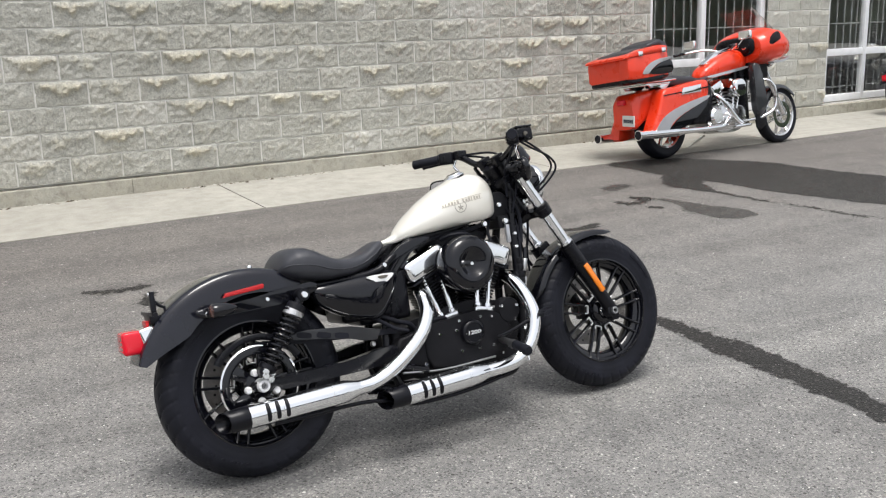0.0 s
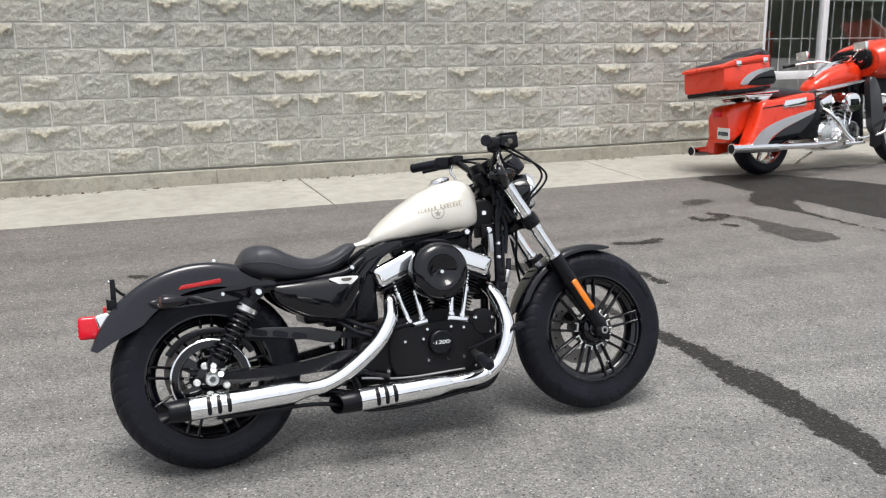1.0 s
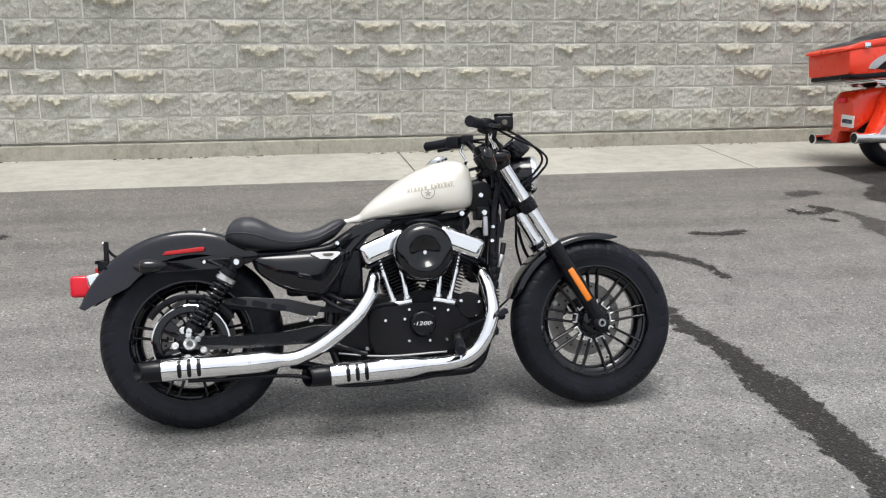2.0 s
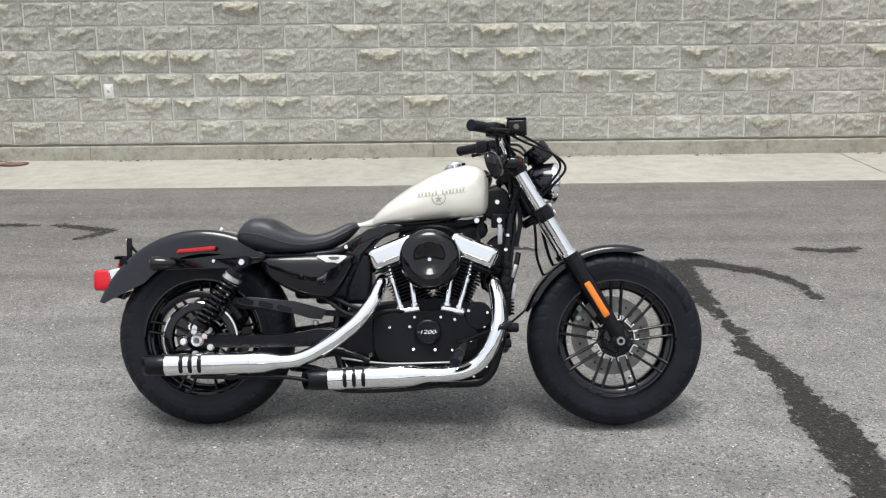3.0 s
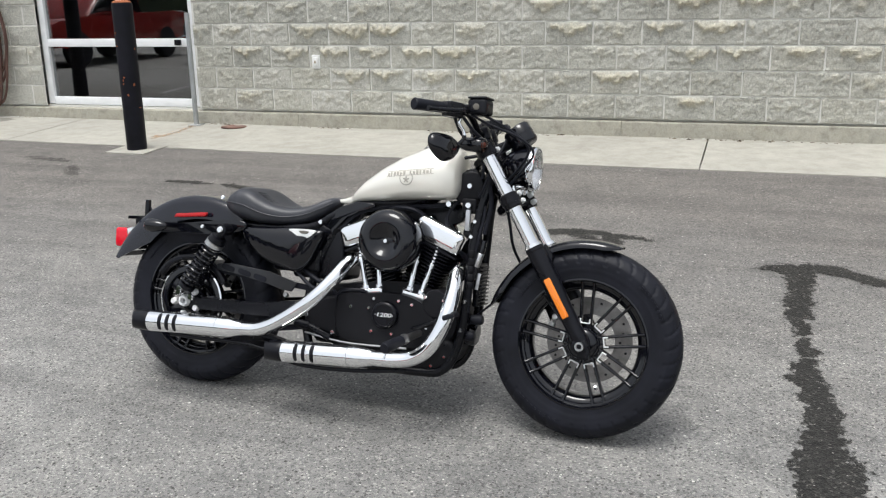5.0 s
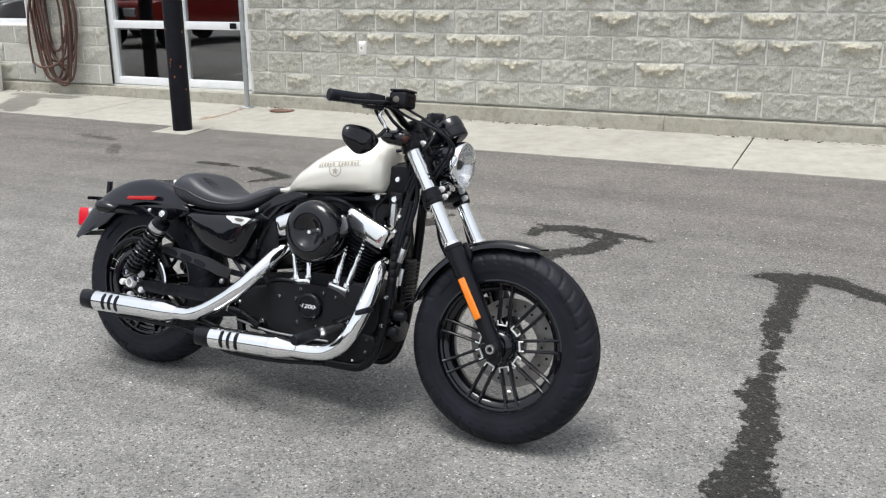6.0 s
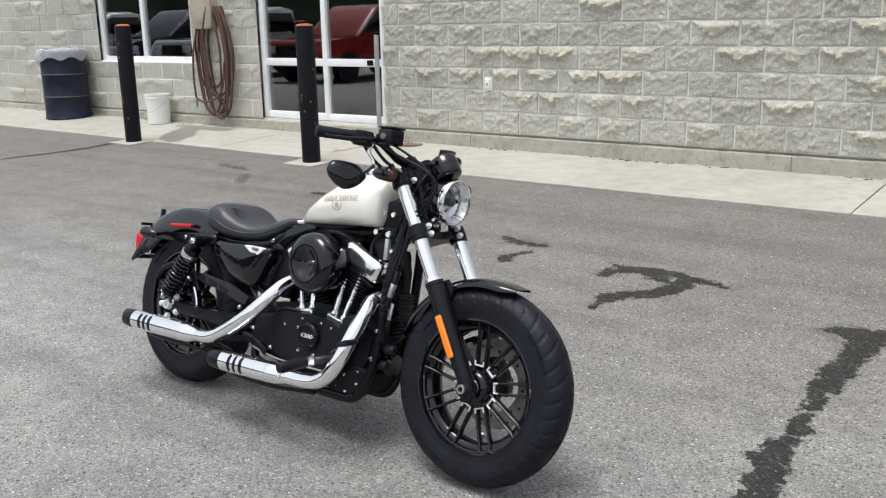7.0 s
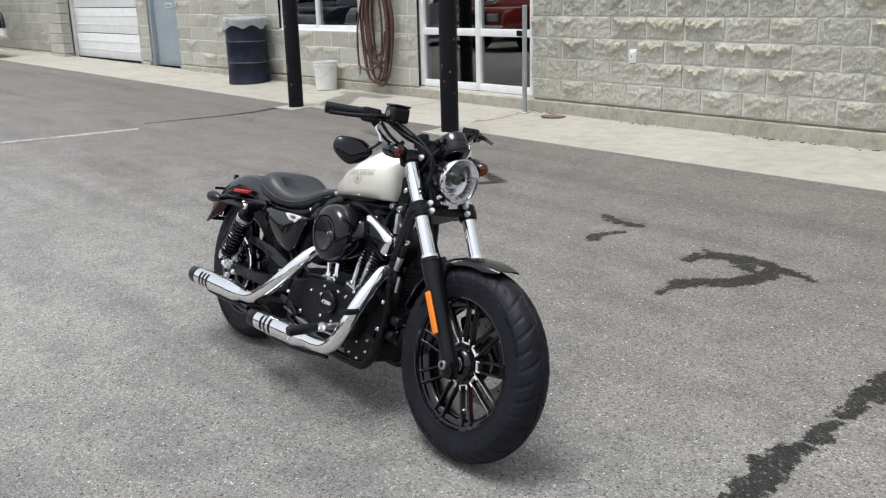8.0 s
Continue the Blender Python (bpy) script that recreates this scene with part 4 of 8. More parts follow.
guard("front_fender", FRONT, 0.331, 72, 163, 0.062, 0.026, 44, GLOSS_BLACK, label="short gloss black front mudguard")
FENDER = worn("charcoal_gloss_paint", (0.0075, 0.0080, 0.0135), 0.25, coat=1.0, amount=0.1, relief=0, spec=0.05)
rear_fender = guard("rear_fender", REAR, 0.381, 58, 160, 0.096, lambda s: (0.070 + 0.050 * s) * (1 - 0.80 * max(0.0, (s - 0.74) / 0.26) ** 1.4), 64, FENDER, flare=1, label="glossy charcoal rear mudguard",
                    lift=lambda s: 0.002 + 0.004 * s * s)
DARK_AMBER = worn("smoked_amber_lens", (0.055, 0.016, 0.010), 0.15, coat=1.0, amount=0.1, relief=0)
for y in (-1, 1):
    bm = bmesh.new()
    plate(bm, soft([(-0.165, 0.555), (-0.165, 0.578), (-0.035, 0.582), (0.089, 0.597), (0.175, 0.605), (0.226, 0.607), (0.240, 0.588), (0.205, 0.564), (0.09, 0.551), (-0.035, 0.548), (-0.13, 0.545)], 3), y * 0.106, y * 0.128, 0.007, 3)
    strut = part("fender_strut", bm, GLOSS_BLACK, bike)
    bolts("strut_bolt", [V(0.060, y * 0.128, 0.575)], 0.008, 0.006, strut, axis=(0, y, 0))
    bm = bmesh.new()
    plate(bm, [(-0.078, 0.601), (0.058, 0.611), (0.062, 0.622), (0.057, 0.627), (-0.068, 0.615)], y * 0.098, y * 0.113, 0.003)
    part("side_reflector", bm, RED_REFLECT, strut, "long red side reflector")
    # bullet indicator on a short stalk at the end of the strut
    bm = bmesh.new()
    lathe(bm, (-0.098, y * 0.180, 0.569), (-1, 0, 0), [(-0.042, 0.004), (-0.035, 0.011), (-0.014, 0.019), (0.0, 0.0225), (0.022, 0.0245), (0.036, 0.024), (0.040, 0.021)], 24)
    tube(bm, [(-0.138, y * 0.105, 0.560), (-0.128, y * 0.145, 0.563), (-0.105, y * 0.172, 0.568)], 0.010, 12)
    sig = part("rear_indicator", bm, GLOSS_BLACK, bike)
    bolts("stalk_bolt", [V(-0.140, y * 0.128, 0.560)], 0.008, 0.006, sig, axis=(0, y, 0))
    bm = bmesh.new()
    lathe(bm, (-0.1375, y * 0.180, 0.569), (-1, 0, 0), [(0, 0.022), (0.005, 0.018), (0.008, 0.009)], 20)
    part("lens", bm, DARK_AMBER, sig, "smoked amber lens")
# tail lamp
bm = bmesh.new()
box(bm, (-0.333, -0.050, 0.458), (-0.285, 0.050, 0.548), 0.010, 3, Matrix.Translation((-0.307, 0, 0.505)) @ Matrix.Rotation(radians(-12), 4, "Y") @ Matrix.Translation((0.307, 0, -0.505)))
lamp_base = part("tail_lamp", bm, CHROME, bike, "tail lamp on a bright base")
bm = bmesh.new()
box(bm, (-0.392, -0.048, 0.468), (-0.326, 0.048, 0.542), 0.014, 4)
for z in (0.482, 0.498, 0.514):
    box(bm, (-0.3945, -0.036, z - 0.002), (-0.390, 0.036, z + 0.002), 0.001, 1)
part("lens", bm, RED_LENS, lamp_base, "red ribbed lens")
# number plate holder, without a plate
bm = bmesh.new()
box(bm, (-0.285, -0.012, 0.560), (-0.268, 0.004, 0.655), 0.003)
box(bm, (-0.300, -0.045, 0.555), (-0.272, 0.045, 0.588), 0.003)
box(bm, (-0.300, -0.090, 0.580), (-0.294, 0.090, 0.592), 0.002)
tube(bm, [(-0.275, 0, 0.63), (-0.255, 0, 0.607), (-0.235, 0, 0.597)], 0.005)
holder = part("plate_holder", bm, SATIN_BLACK, bike, "empty black number plate holder")
bolts("holder_bolt", [V(-0.2855, -0.004, 0.647)], 0.006, 0.004, holder, axis=(-1, 0, 0))
bm = bmesh.new()
box(bm, (-0.312, -0.030, 0.548), (-0.301, 0.030, 0.566), 0.003)
part("rear_reflector", bm, RED_REFLECT, holder)
bolts("seat_bolt", [V(0.055, 0.0, 0.682)], 0.009, 0.008, bike, axis=(0, 0, 1))

# ---- seat: a dished solo saddle
def saddle(x):
    """Height of the top's middle, of the lower edge, and half the width at x."""
    return (float(np.interp(x, [0.124, 0.132, 0.145, 0.160, 0.187, 0.225, 0.252, 0.279, 0.305, 0.331, 0.362, 0.393, 0.430, 0.464, 0.500, 0.524, 0.540, 0.550], [0.655, 0.682, 0.704, 0.718, 0.728, 0.724, 0.710, 0.692, 0.677, 0.667, 0.662, 0.662, 0.670, 0.682, 0.701, 0.709, 0.708, 0.695])),
            float(np.interp(x, [0.124, 0.155, 0.180, 0.208, 0.281, 0.384, 0.445, 0.506, 0.550], [0.650, 0.626, 0.613, 0.606, 0.597, 0.599, 0.610, 0.640, 0.686])),
            float(np.interp(x, [0.124, 0.132, 0.15, 0.19, 0.26, 0.34, 0.42, 0.49, 0.53, 0.550], [0.06, 0.092, 0.114, 0.133, 0.136, 0.120, 0.090, 0.068, 0.048, 0.018])))


bm = bmesh.new()
rings = []
for i in range(45):
    x = 0.124 + 0.426 * i / 44
    top, low, hw = saddle(x)
    dish = 0.022 * math.exp(-((x - 0.30) / 0.10) ** 2) - 0.012 * math.exp(-((x - 0.15) / 0.05) ** 2)
    sec = []
    for k in range(28):
        a = 2 * math.pi * k / 28
        c, s = math.cos(a), math.sin(a)
        y = hw * math.copysign(abs(c) ** 0.62, c)
        mid, half = (top + low) / 2, (top - low) / 2
        z = mid + half * math.copysign(abs(s) ** 0.7, s)
        if s > 0:
            z += dish * (y / max(hw, 0.01)) ** 2 * s
        sec.append(V(x, y, z))
    rings.append(sec)
skin(bm, rings)
seat = part("seat", bm, LEATHER, bike, "dished black vinyl solo seat", 60)
for k in range(5):
    bm = bmesh.new()
    pts = []
    for j in range(9):
        y = -0.085 + 0.055 * j / 8
        x = 0.258 + 0.012 * k + 0.10 * y * y
        pts.append((x, y, saddle(x)[0] + 0.0005 + 0.012 * (y / 0.13) ** 2))
    tube(bm, pts, 0.0014, 6, 2)
    part("stitched_rib", bm, LEATHER, seat)
bm = bmesh.new()
line = []
for i in range(33):
    x = 0.128 + 0.418 * i / 32
    top, low, hw = saddle(x)
    line.append((x, -hw * 1.0, (top + low) / 2))
tube(bm, line[1:-1], 0.0024, 6, 1)
part("piping", bm, LEATHER, seat)

# ---- fuel tank
TX = [0.520, 0.56, 0.600, 0.612, 0.653, 0.724, 0.794, 0.873, 0.933, 0.973, 0.998, 1.010]
TTOP = [0.702, 0.706, 0.722, 0.738, 0.777, 0.828, 0.868, 0.900, 0.911, 0.906, 0.888, 0.850]
TLOW = [0.690, 0.690, 0.690, 0.694, 0.700, 0.707, 0.713, 0.719, 0.723, 0.727, 0.733, 0.760]
THALF = [0.010, 0.014, 0.026, 0.044, 0.072, 0.098, 0.112, 0.117, 0.114, 0.104, 0.087, 0.057]


def tank_section(x):
    return (float(np.interp(x, TX, TTOP)), float(np.interp(x, TX, TLOW)), float(np.interp(x, TX, THALF)))


def tank_side(x, z):
    """Half the tank's width at x and the height z."""
    top, low, hw = tank_section(x)
    mid = low + (top - low) * 0.40
    if z >= mid:
        return hw * max(0.0, 1 - ((z - mid) / (top - mid)) ** 2.3) ** (1 / 2.0)
    return hw * max(0.0, 1 - ((mid - z) / (mid - low)) ** 5.0) ** (1 / 5.0) * (1 - 0.05 * (mid - z) / (mid - low))


bm = bmesh.new()
rings = []
xs = [0.520, 0.535, 0.55, 0.565, 0.58, 0.592, 0.600, 0.606] + [0.612 + (0.985 - 0.612) * i / 34 for i in range(35)] + [0.991, 0.998, 1.004, 1.010]
for x in xs:
    top, low, hw = tank_section(x)
    mid = low + (top - low) * 0.40
    right = []
    for k in range(13):
        z = mid + (top - mid) * math.sin(k / 12 * math.pi / 2)
        right.append((tank_side(x, z), z))
    for_low = []
    for k in range(1, 9):
        z = mid - (mid - low) * math.sin(k / 8 * math.pi / 2)
        for_low.append((tank_side(x, z), z))
    half = for_low[::-1] + right
    rings.append([V(x, -max(w, 0.0005), z) for w, z in half] + [V(x, max(w, 0.0005), z) for w, z in half[::-1]])
skin(bm, rings)
bmesh.ops.remove_doubles(bm, verts=bm.verts[:], dist=0.0003)
bmesh.ops.smooth_vert(bm, verts=[v for v in bm.verts if v.co.x > 0.6], factor=0.5, use_axis_x=True, use_axis_y=True, use_axis_z=True)
tank = part("fuel_tank", bm, TANK_PAINT, bike, "pearl-white peanut fuel tank", 55)
bm = bmesh.new()
lathe(bm, (0.893, 0, 0.898), (-0.30, 0, 1), [(0, 0.040), (0.008, 0.041), (0.012, 0.037), (0.014, 0.030), (0.018, 0.028), (0.020, 0.020)], 36)
part("filler_cap", bm, CHROME, tank, "chrome filler cap")


def on_tank(name, shape, nx, nz, lift, material, label=""):
    """A thin emblem lying on the tank's right side; shape(u, v) gives x and z."""
    bm = bmesh.new()
    grid(bm, nx, nz, lambda u, v: (lambda x, z: V(x, -tank_side(x, z) - lift, z))(*shape(u, v)))
    return part(name, bm, material, tank, label)


def emblem_z(x):
    return 0.8075 + (x - 0.84) * 0.11


DECAL = worn("antique_metal_emblem", (0.46, 0.43, 0.365), 0.45, 0.2, amount=0.2, relief=0)
for s in range(14):
    x0 = 0.764 + s * 0.0119
    if s == 6:
        continue
    on_tank("emblem_bar", lambda u, v, x0=x0: (x0 + u * (0.0082 - 0.003 * (s % 3 == 1)), emblem_z(x0) - 0.006 + v * (0.0125 if s % 4 else 0.010)), 2, 3, 0.0016, DECAL)
for z in (-0.0090, 0.0078):
    on_tank("emblem_bar", lambda u, v, z=z: (0.761 + u * 0.171, emblem_z(0.761 + u * 0.171) + z + v * 0.0018), 24, 1, 0.0014, DECAL)
on_tank("emblem_ring", lambda u, v: (0.836 + (0.0215 + 0.003 * v) * math.sin(u * math.pi * 1.5 - math.pi * 0.75), 0.790 - (0.0215 + 0.003 * v) * math.cos(u * math.pi * 1.5 - math.pi * 0.75)), 40, 1, 0.0016, DECAL)
on_tank("emblem_star", lambda u, v: (0.836 + (0.004 + 0.008 * (0.5 + 0.5 * math.cos(u * 10 * math.pi))) * v * math.sin(u * 2 * math.pi), 0.785 + (0.004 + 0.008 * (0.5 + 0.5 * math.cos(u * 10 * math.pi))) * v * math.cos(u * 2 * math.pi)), 40, 2, 0.0016, DECAL)
bolts("tank_bolt", [V(0.968, -0.040, 0.712)], 0.013, 0.012, tank)
bolts("rear_axle_bolt", [V(0.004, -0.168, 0.338), V(0.030, -0.134, 0.318)], 0.014, 0.012, bike)

# ---- engine
def rounded(w, d, r=0.25, n=4):
    """A rounded rectangle of half sizes w and d as a list of points."""
    pts = []
    c = min(w, d) * r
    for sx, sy, a0 in ((1, 1, 0), (-1, 1, 90), (-1, -1, 180), (1, -1, 270)):
        for k in range(n + 1):
            a = radians(a0 + 90 * k / n)
            pts.append((sx * (w - c) + c * math.cos(a), sy * (d - c) + c * math.sin(a)))
    return pts


def slab_along(bm, origin, axis, side, w, d, t0, t1, r=0.3):
    """A rounded plate square to an axis."""
    a, s = Vector(axis).normalized(), Vector(side).normalized()
    q = a.cross(s)
    pts = rounded(w, d, r)
    skin(bm, [[Vector(origin) + a * t + s * x * k + q * y * k for x, y in pts] for t, k in ((t0, 0.985), (t0 + (t1 - t0) * 0.25, 1), (t1 - (t1 - t0) * 0.25, 1), (t1, 0.985))])


bm = bmesh.new()
plate(bm, soft([(0.52, 0.25), (0.50, 0.34), (0.56, 0.40), (0.66, 0.42), (0.80, 0.44), (0.92, 0.43), (1.02, 0.38), (1.03, 0.30), (0.98, 0.22), (0.84, 0.175), (0.62, 0.185)], 4), -0.085, 0.115, 0.012, 3)
box(bm, (0.50, -0.085, 0.20), (0.66, 0.12, 0.40), 0.03, 3)
engine = part("engine", bm, WRINKLE, bike, "black air-cooled V-twin engine")
CYL = {"rear": (V(0.770, 0, 0.372), V(-0.375, 0, 0.927)), "front": (V(0.856, 0, 0.378), V(0.385, 0, 0.923))}
for key, (o, ax) in CYL.items():
    side = V(0, 1, 0)
    bm = bmesh.new()
    lathe(bm, o, ax, [(0.0, 0.052), (0.25, 0.050)], 28)
    cyl = part("cylinder", bm, WRINKLE, engine)
    for k in range(14):
        t = 0.035 + k * 0.0118
        wide = 0.078 + 0.010 * min(1, k / 6)
        bm = bmesh.new()
        slab_along(bm, o, ax, side, wide, 0.066 + 0.006 * (k > 8), t, t + 0.0042, 0.55)
        part("cooling_fin", bm, SATIN_BLACK, cyl)
    bm = bmesh.new()
    slab_along(bm, o, ax, side, 0.080, 0.074, 0.195, 0.215, 0.45)
    part("cylinder_head", bm, WRINKLE, cyl)
    # rocker box in two bright layers
    bm = bmesh.new()
    lean = -1 if key == "rear" else 1
    base = o + ax * 0.238
    q = V(0, 1, 0)
    along = ax.cross(q).normalized()
    if along.x < 0:
        along = -along
    m = Matrix((( along.x, q.x, ax.x, base.x), (along.y, q.y, ax.y, base.y), (along.z, q.z, ax.z, base.z), (0, 0, 0, 1)))
    box(bm, (-0.090, -0.094, -0.030), (0.090, 0.082, 0.050), 0.027, 6, m)
    rocker = part("rocker_box", bm, CHROME, cyl, "polished rocker box")
    bm = bmesh.new()
    box(bm, (-0.088, -0.090, -0.038), (0.088, 0.080, -0.0305), 0.003, 2, m)
    part("gasket_plate", bm, SATIN_BLACK, rocker)
    bolts("rocker_bolt", [m @ V(x, -0.066, 0.046) for x in (-0.055, 0.055)], 0.007, 0.006, rocker, axis=tuple(ax))
    # spark plug and lead
    bm = bmesh.new()
    sp = m @ V(0.088 * lean, -0.03, -0.02)
    rod(bm, sp, sp + along * lean * 0.03 + V(0, -0.012, 0), 0.010)
    part("spark_plug_cap", bm, RUBBER, cyl)
# push rod tubes
for (bx, bz), (tx, tz) in (((0.702, 0.405), (0.658, 0.566)), ((0.752, 0.412), (0.728, 0.572)), ((0.862, 0.415), (0.886, 0.575)), ((0.905, 0.405), (0.948, 0.568))):
    bm = bmesh.new()
    a, b = V(bx, -0.088, bz), V(tx, -0.072, tz)
    d = b - a
    lathe(bm, a, d, [(0, 0.014), (0.012, 0.014), (0.014, 0.0098), (d.length * 0.55, 0.0098), (d.length * 0.56, 0.0125), (d.length * 0.66, 0.0125), (d.length * 0.67, 0.0085), (d.length, 0.0085)], 18)
    part("push_rod_tube", bm, CHROME, engine, "chrome push rod tube")
for x, s in ((0.726, -10), (0.884, 12)):
    bm = bmesh.new()
    box(bm, (-0.043, -0.020, -0.010), (0.043, 0.020, 0.012), 0.006, 3, pose(x, -0.088, 0.398, 0, s, 0))
    blk = part("tappet_block", bm, CHROME, engine)
    for dx in (-0.036, 0.036):
        bm = bmesh.new()
        lathe(bm, (x + dx, -0.100, 0.405 - dx * math.tan(radians(s))), (0, -0.3, 1), [(0, 0.007), (0.008, 0.007), (0.010, 0.003)], 8)
        part("tappet_bolt", bm, STEEL, blk)
# gear cover on the right, with round covers
bm = bmesh.new()
COVER = [(0.625, 0.232), (0.615, 0.378), (0.70, 0.392), (0.80, 0.402), (0.875, 0.398), (0.935, 0.372), (0.968, 0.335), (0.965, 0.275), (0.93, 0.236), (0.80, 0.222)]
plate(bm, soft(COVER, 3), -0.128, -0.080, 0.010, 4)
gear = part("gear_cover", bm, WRINKLE, engine, "black engine side cover")
bm = bmesh.new()
plate(bm, [(0.487, 0.243), (0.485, 0.310), (0.515, 0.358), (0.610, 0.376), (0.618, 0.236), (0.53, 0.228)], -0.122, -0.07, 0.012, 4)
part("sprocket_cover", bm, WRINKLE, engine, "black sprocket cover")
bm = bmesh.new()
lathe(bm, (0.798, -0.120, 0.330), (0, -1, 0), [(0, 0.046), (0.022, 0.046), (0.028, 0.042), (0.030, 0.036), (0.027, 0.035), (0.027, 0.010)], 44)
timer = part("timer_cover", bm, SATIN_BLACK, gear, "round cover lettered 1200")
txt = bpy.data.curves.new("number", "FONT")
txt.body, txt.size, txt.align_x, txt.align_y, txt.extrude = "1200", 0.0190, "CENTER", "CENTER", 0.0007
tmp = new("number_shape", txt)
bpy.context.view_layer.update()
me = bpy.data.meshes.new_from_object(tmp.evaluated_get(bpy.context.evaluated_depsgraph_get()))
bpy.data.objects.remove(tmp)
me.transform(pose(0.798, -0.1485, 0.330, 90, 0, 0) @ Matrix(((1.5, 0.28, 0, 0), (0, 1, 0, 0), (0, 0, 1, 0), (0, 0, 0, 1))))
me.materials.clear()
me.materials.append(WHITE_FRAME)
ob = new("number_1200", me)
ob.parent = timer
tagged(ob, "raised silver number 1200")
bm = bmesh.new()
for x in (-0.039, 0.039):
    lathe(bm, (0.798 + x * 0.80, -0.1475, 0.330), (0, -1, 0), [(0, 0.0026), (0.0012, 0.002)], 5)
part("star", bm, ALUMINIUM, timer)
bm = bmesh.new()
lathe(bm, (0.972, -0.085, 0.383), (0, -1, 0), [(0, 0.047), (0.040, 0.047), (0.046, 0.043), (0.047, 0.02)], 40)
part("generator_cover", bm, WRINKLE, engine)
bolts("cover_bolt", [V(x, -0.129, z) for x, z in ((0.667, 0.345), (0.735, 0.347), (0.752, 0.380), (0.842, 0.380), (0.89, 0.372), (0.748, 0.270), (0.822, 0.268), (0.882, 0.268), (0.945, 0.300))], 0.0068, 0.006, gear)
bolts("cover_bolt", [V(x, -0.132, z) for x, z in ((0.938, 0.402), (1.002, 0.396), (0.992, 0.345))], 0.0068, 0.006, engine)
bolts("cover_bolt", [V(0.497, -0.122, 0.300), V(0.60, -0.122, 0.25)], 0.009, 0.007, engine)
# air cleaner
bm = bmesh.new()
c = V(0.806, -0.100, 0.580)
lathe(bm, c, (0, -1, 0), [(0.0, 0.096), (0.02, 0.103), (0.062, 0.1045), (0.082, 0.100), (0.095, 0.088), (0.101, 0.072), (0.102, 0.054), (0.099, 0.049), (0.088, 0.036), (0.081, 0.02), (0.079, 0.006)], 72)
cleaner = part("air_cleaner", bm, GLOSS_BLACK, engine, "round gloss black air cleaner with a dished centre", 50)
bolts("centre_bolt", [V(0.806, -0.181, 0.580)], 0.009, 0.010, cleaner)
bm = bmesh.new()
lathe(bm, V(0.806, -0.05, 0.580), (0, -1, 0), [(0.0, 0.06), (0.02, 0.088), (0.05, 0.094), (0.052, 0.09)], 40)
rod(bm, (0.806, -0.06, 0.55), (0.806, 0.03, 0.53), 0.035, seg=20)
part("carburettor", bm, SATIN_BLACK, engine)

# ---- frame
def pipe(name, pts, r, material=SATIN_BLACK, seg=14, label="", parent=bike, steps=8):
    bm = bmesh.new()
    tube(bm, pts, r, seg, steps)
    return part(name, bm, material, parent, label)


for y in (-1, 1):
    pipe("frame_tube", [(1.11, y * 0.035, 0.82), (1.085, y * 0.055, 0.70), (1.072, y * 0.072, 0.58), (1.062, y * 0.075, 0.42), (1.045, y * 0.075, 0.27), (1.00, y * 0.08, 0.165), (0.90, y * 0.085, 0.145), (0.62, y * 0.09, 0.155), (0.50, y * 0.10, 0.19)], 0.016)
    pipe("frame_tube", [(0.50, y * 0.10, 0.19), (0.475, y * 0.09, 0.30), (0.49, y * 0.070, 0.42), (0.535, y * 0.065, 0.55), (0.60, y * 0.058, 0.655), (0.66, y * 0.045, 0.695), (0.85, y * 0.035, 0.715), (1.05, y * 0.03, 0.80)], 0.015)
    pipe("frame_tube", [(0.20, y * 0.085, 0.590), (0.36, y * 0.080, 0.592), (0.48, y * 0.078, 0.604), (0.545, y * 0.072, 0.640), (0.60, y * 0.06, 0.675)], 0.014)
    bm = bmesh.new()
    plate(bm, soft([(-0.020, 0.288), (-0.028, 0.302), (-0.015, 0.316), (0.06, 0.316), (0.12, 0.318), (0.30, 0.322), (0.47, 0.345), (0.50, 0.32), (0.46, 0.285), (0.28, 0.278), (0.08, 0.277)], 3), y * 0.100, y * 0.132, 0.008, 3)
    part("swing_arm", bm, SATIN_BLACK, bike)
bm = bmesh.new()
rod(bm, (0.62, 0, 0.700), (1.06, 0, 0.815), 0.028, seg=20)
box(bm, (0.40, -0.07, 0.42), (0.60, 0.085, 0.60), 0.02, 3)
box(bm, (0.33, -0.09, 0.44), (0.52, 0.09, 0.58), 0.02, 3)
part("frame_backbone", bm, SATIN_BLACK, bike)
for y in (-1, 1):
    bm = bmesh.new()
    plate(bm, soft([(0.455, 0.598), (0.500, 0.612), (0.545, 0.652), (0.610, 0.690), (0.700, 0.700), (0.705, 0.684), (0.630, 0.660), (0.585, 0.620), (0.552, 0.585), (0.540, 0.560)], 3), y * 0.060, y * 0.082, 0.006, 3)
    part("frame_gusset", bm, GLOSS_BLACK, bike)
bolts("frame_bolt", [V(0.512, -0.082, 0.621)], 0.010, 0.008, bike)
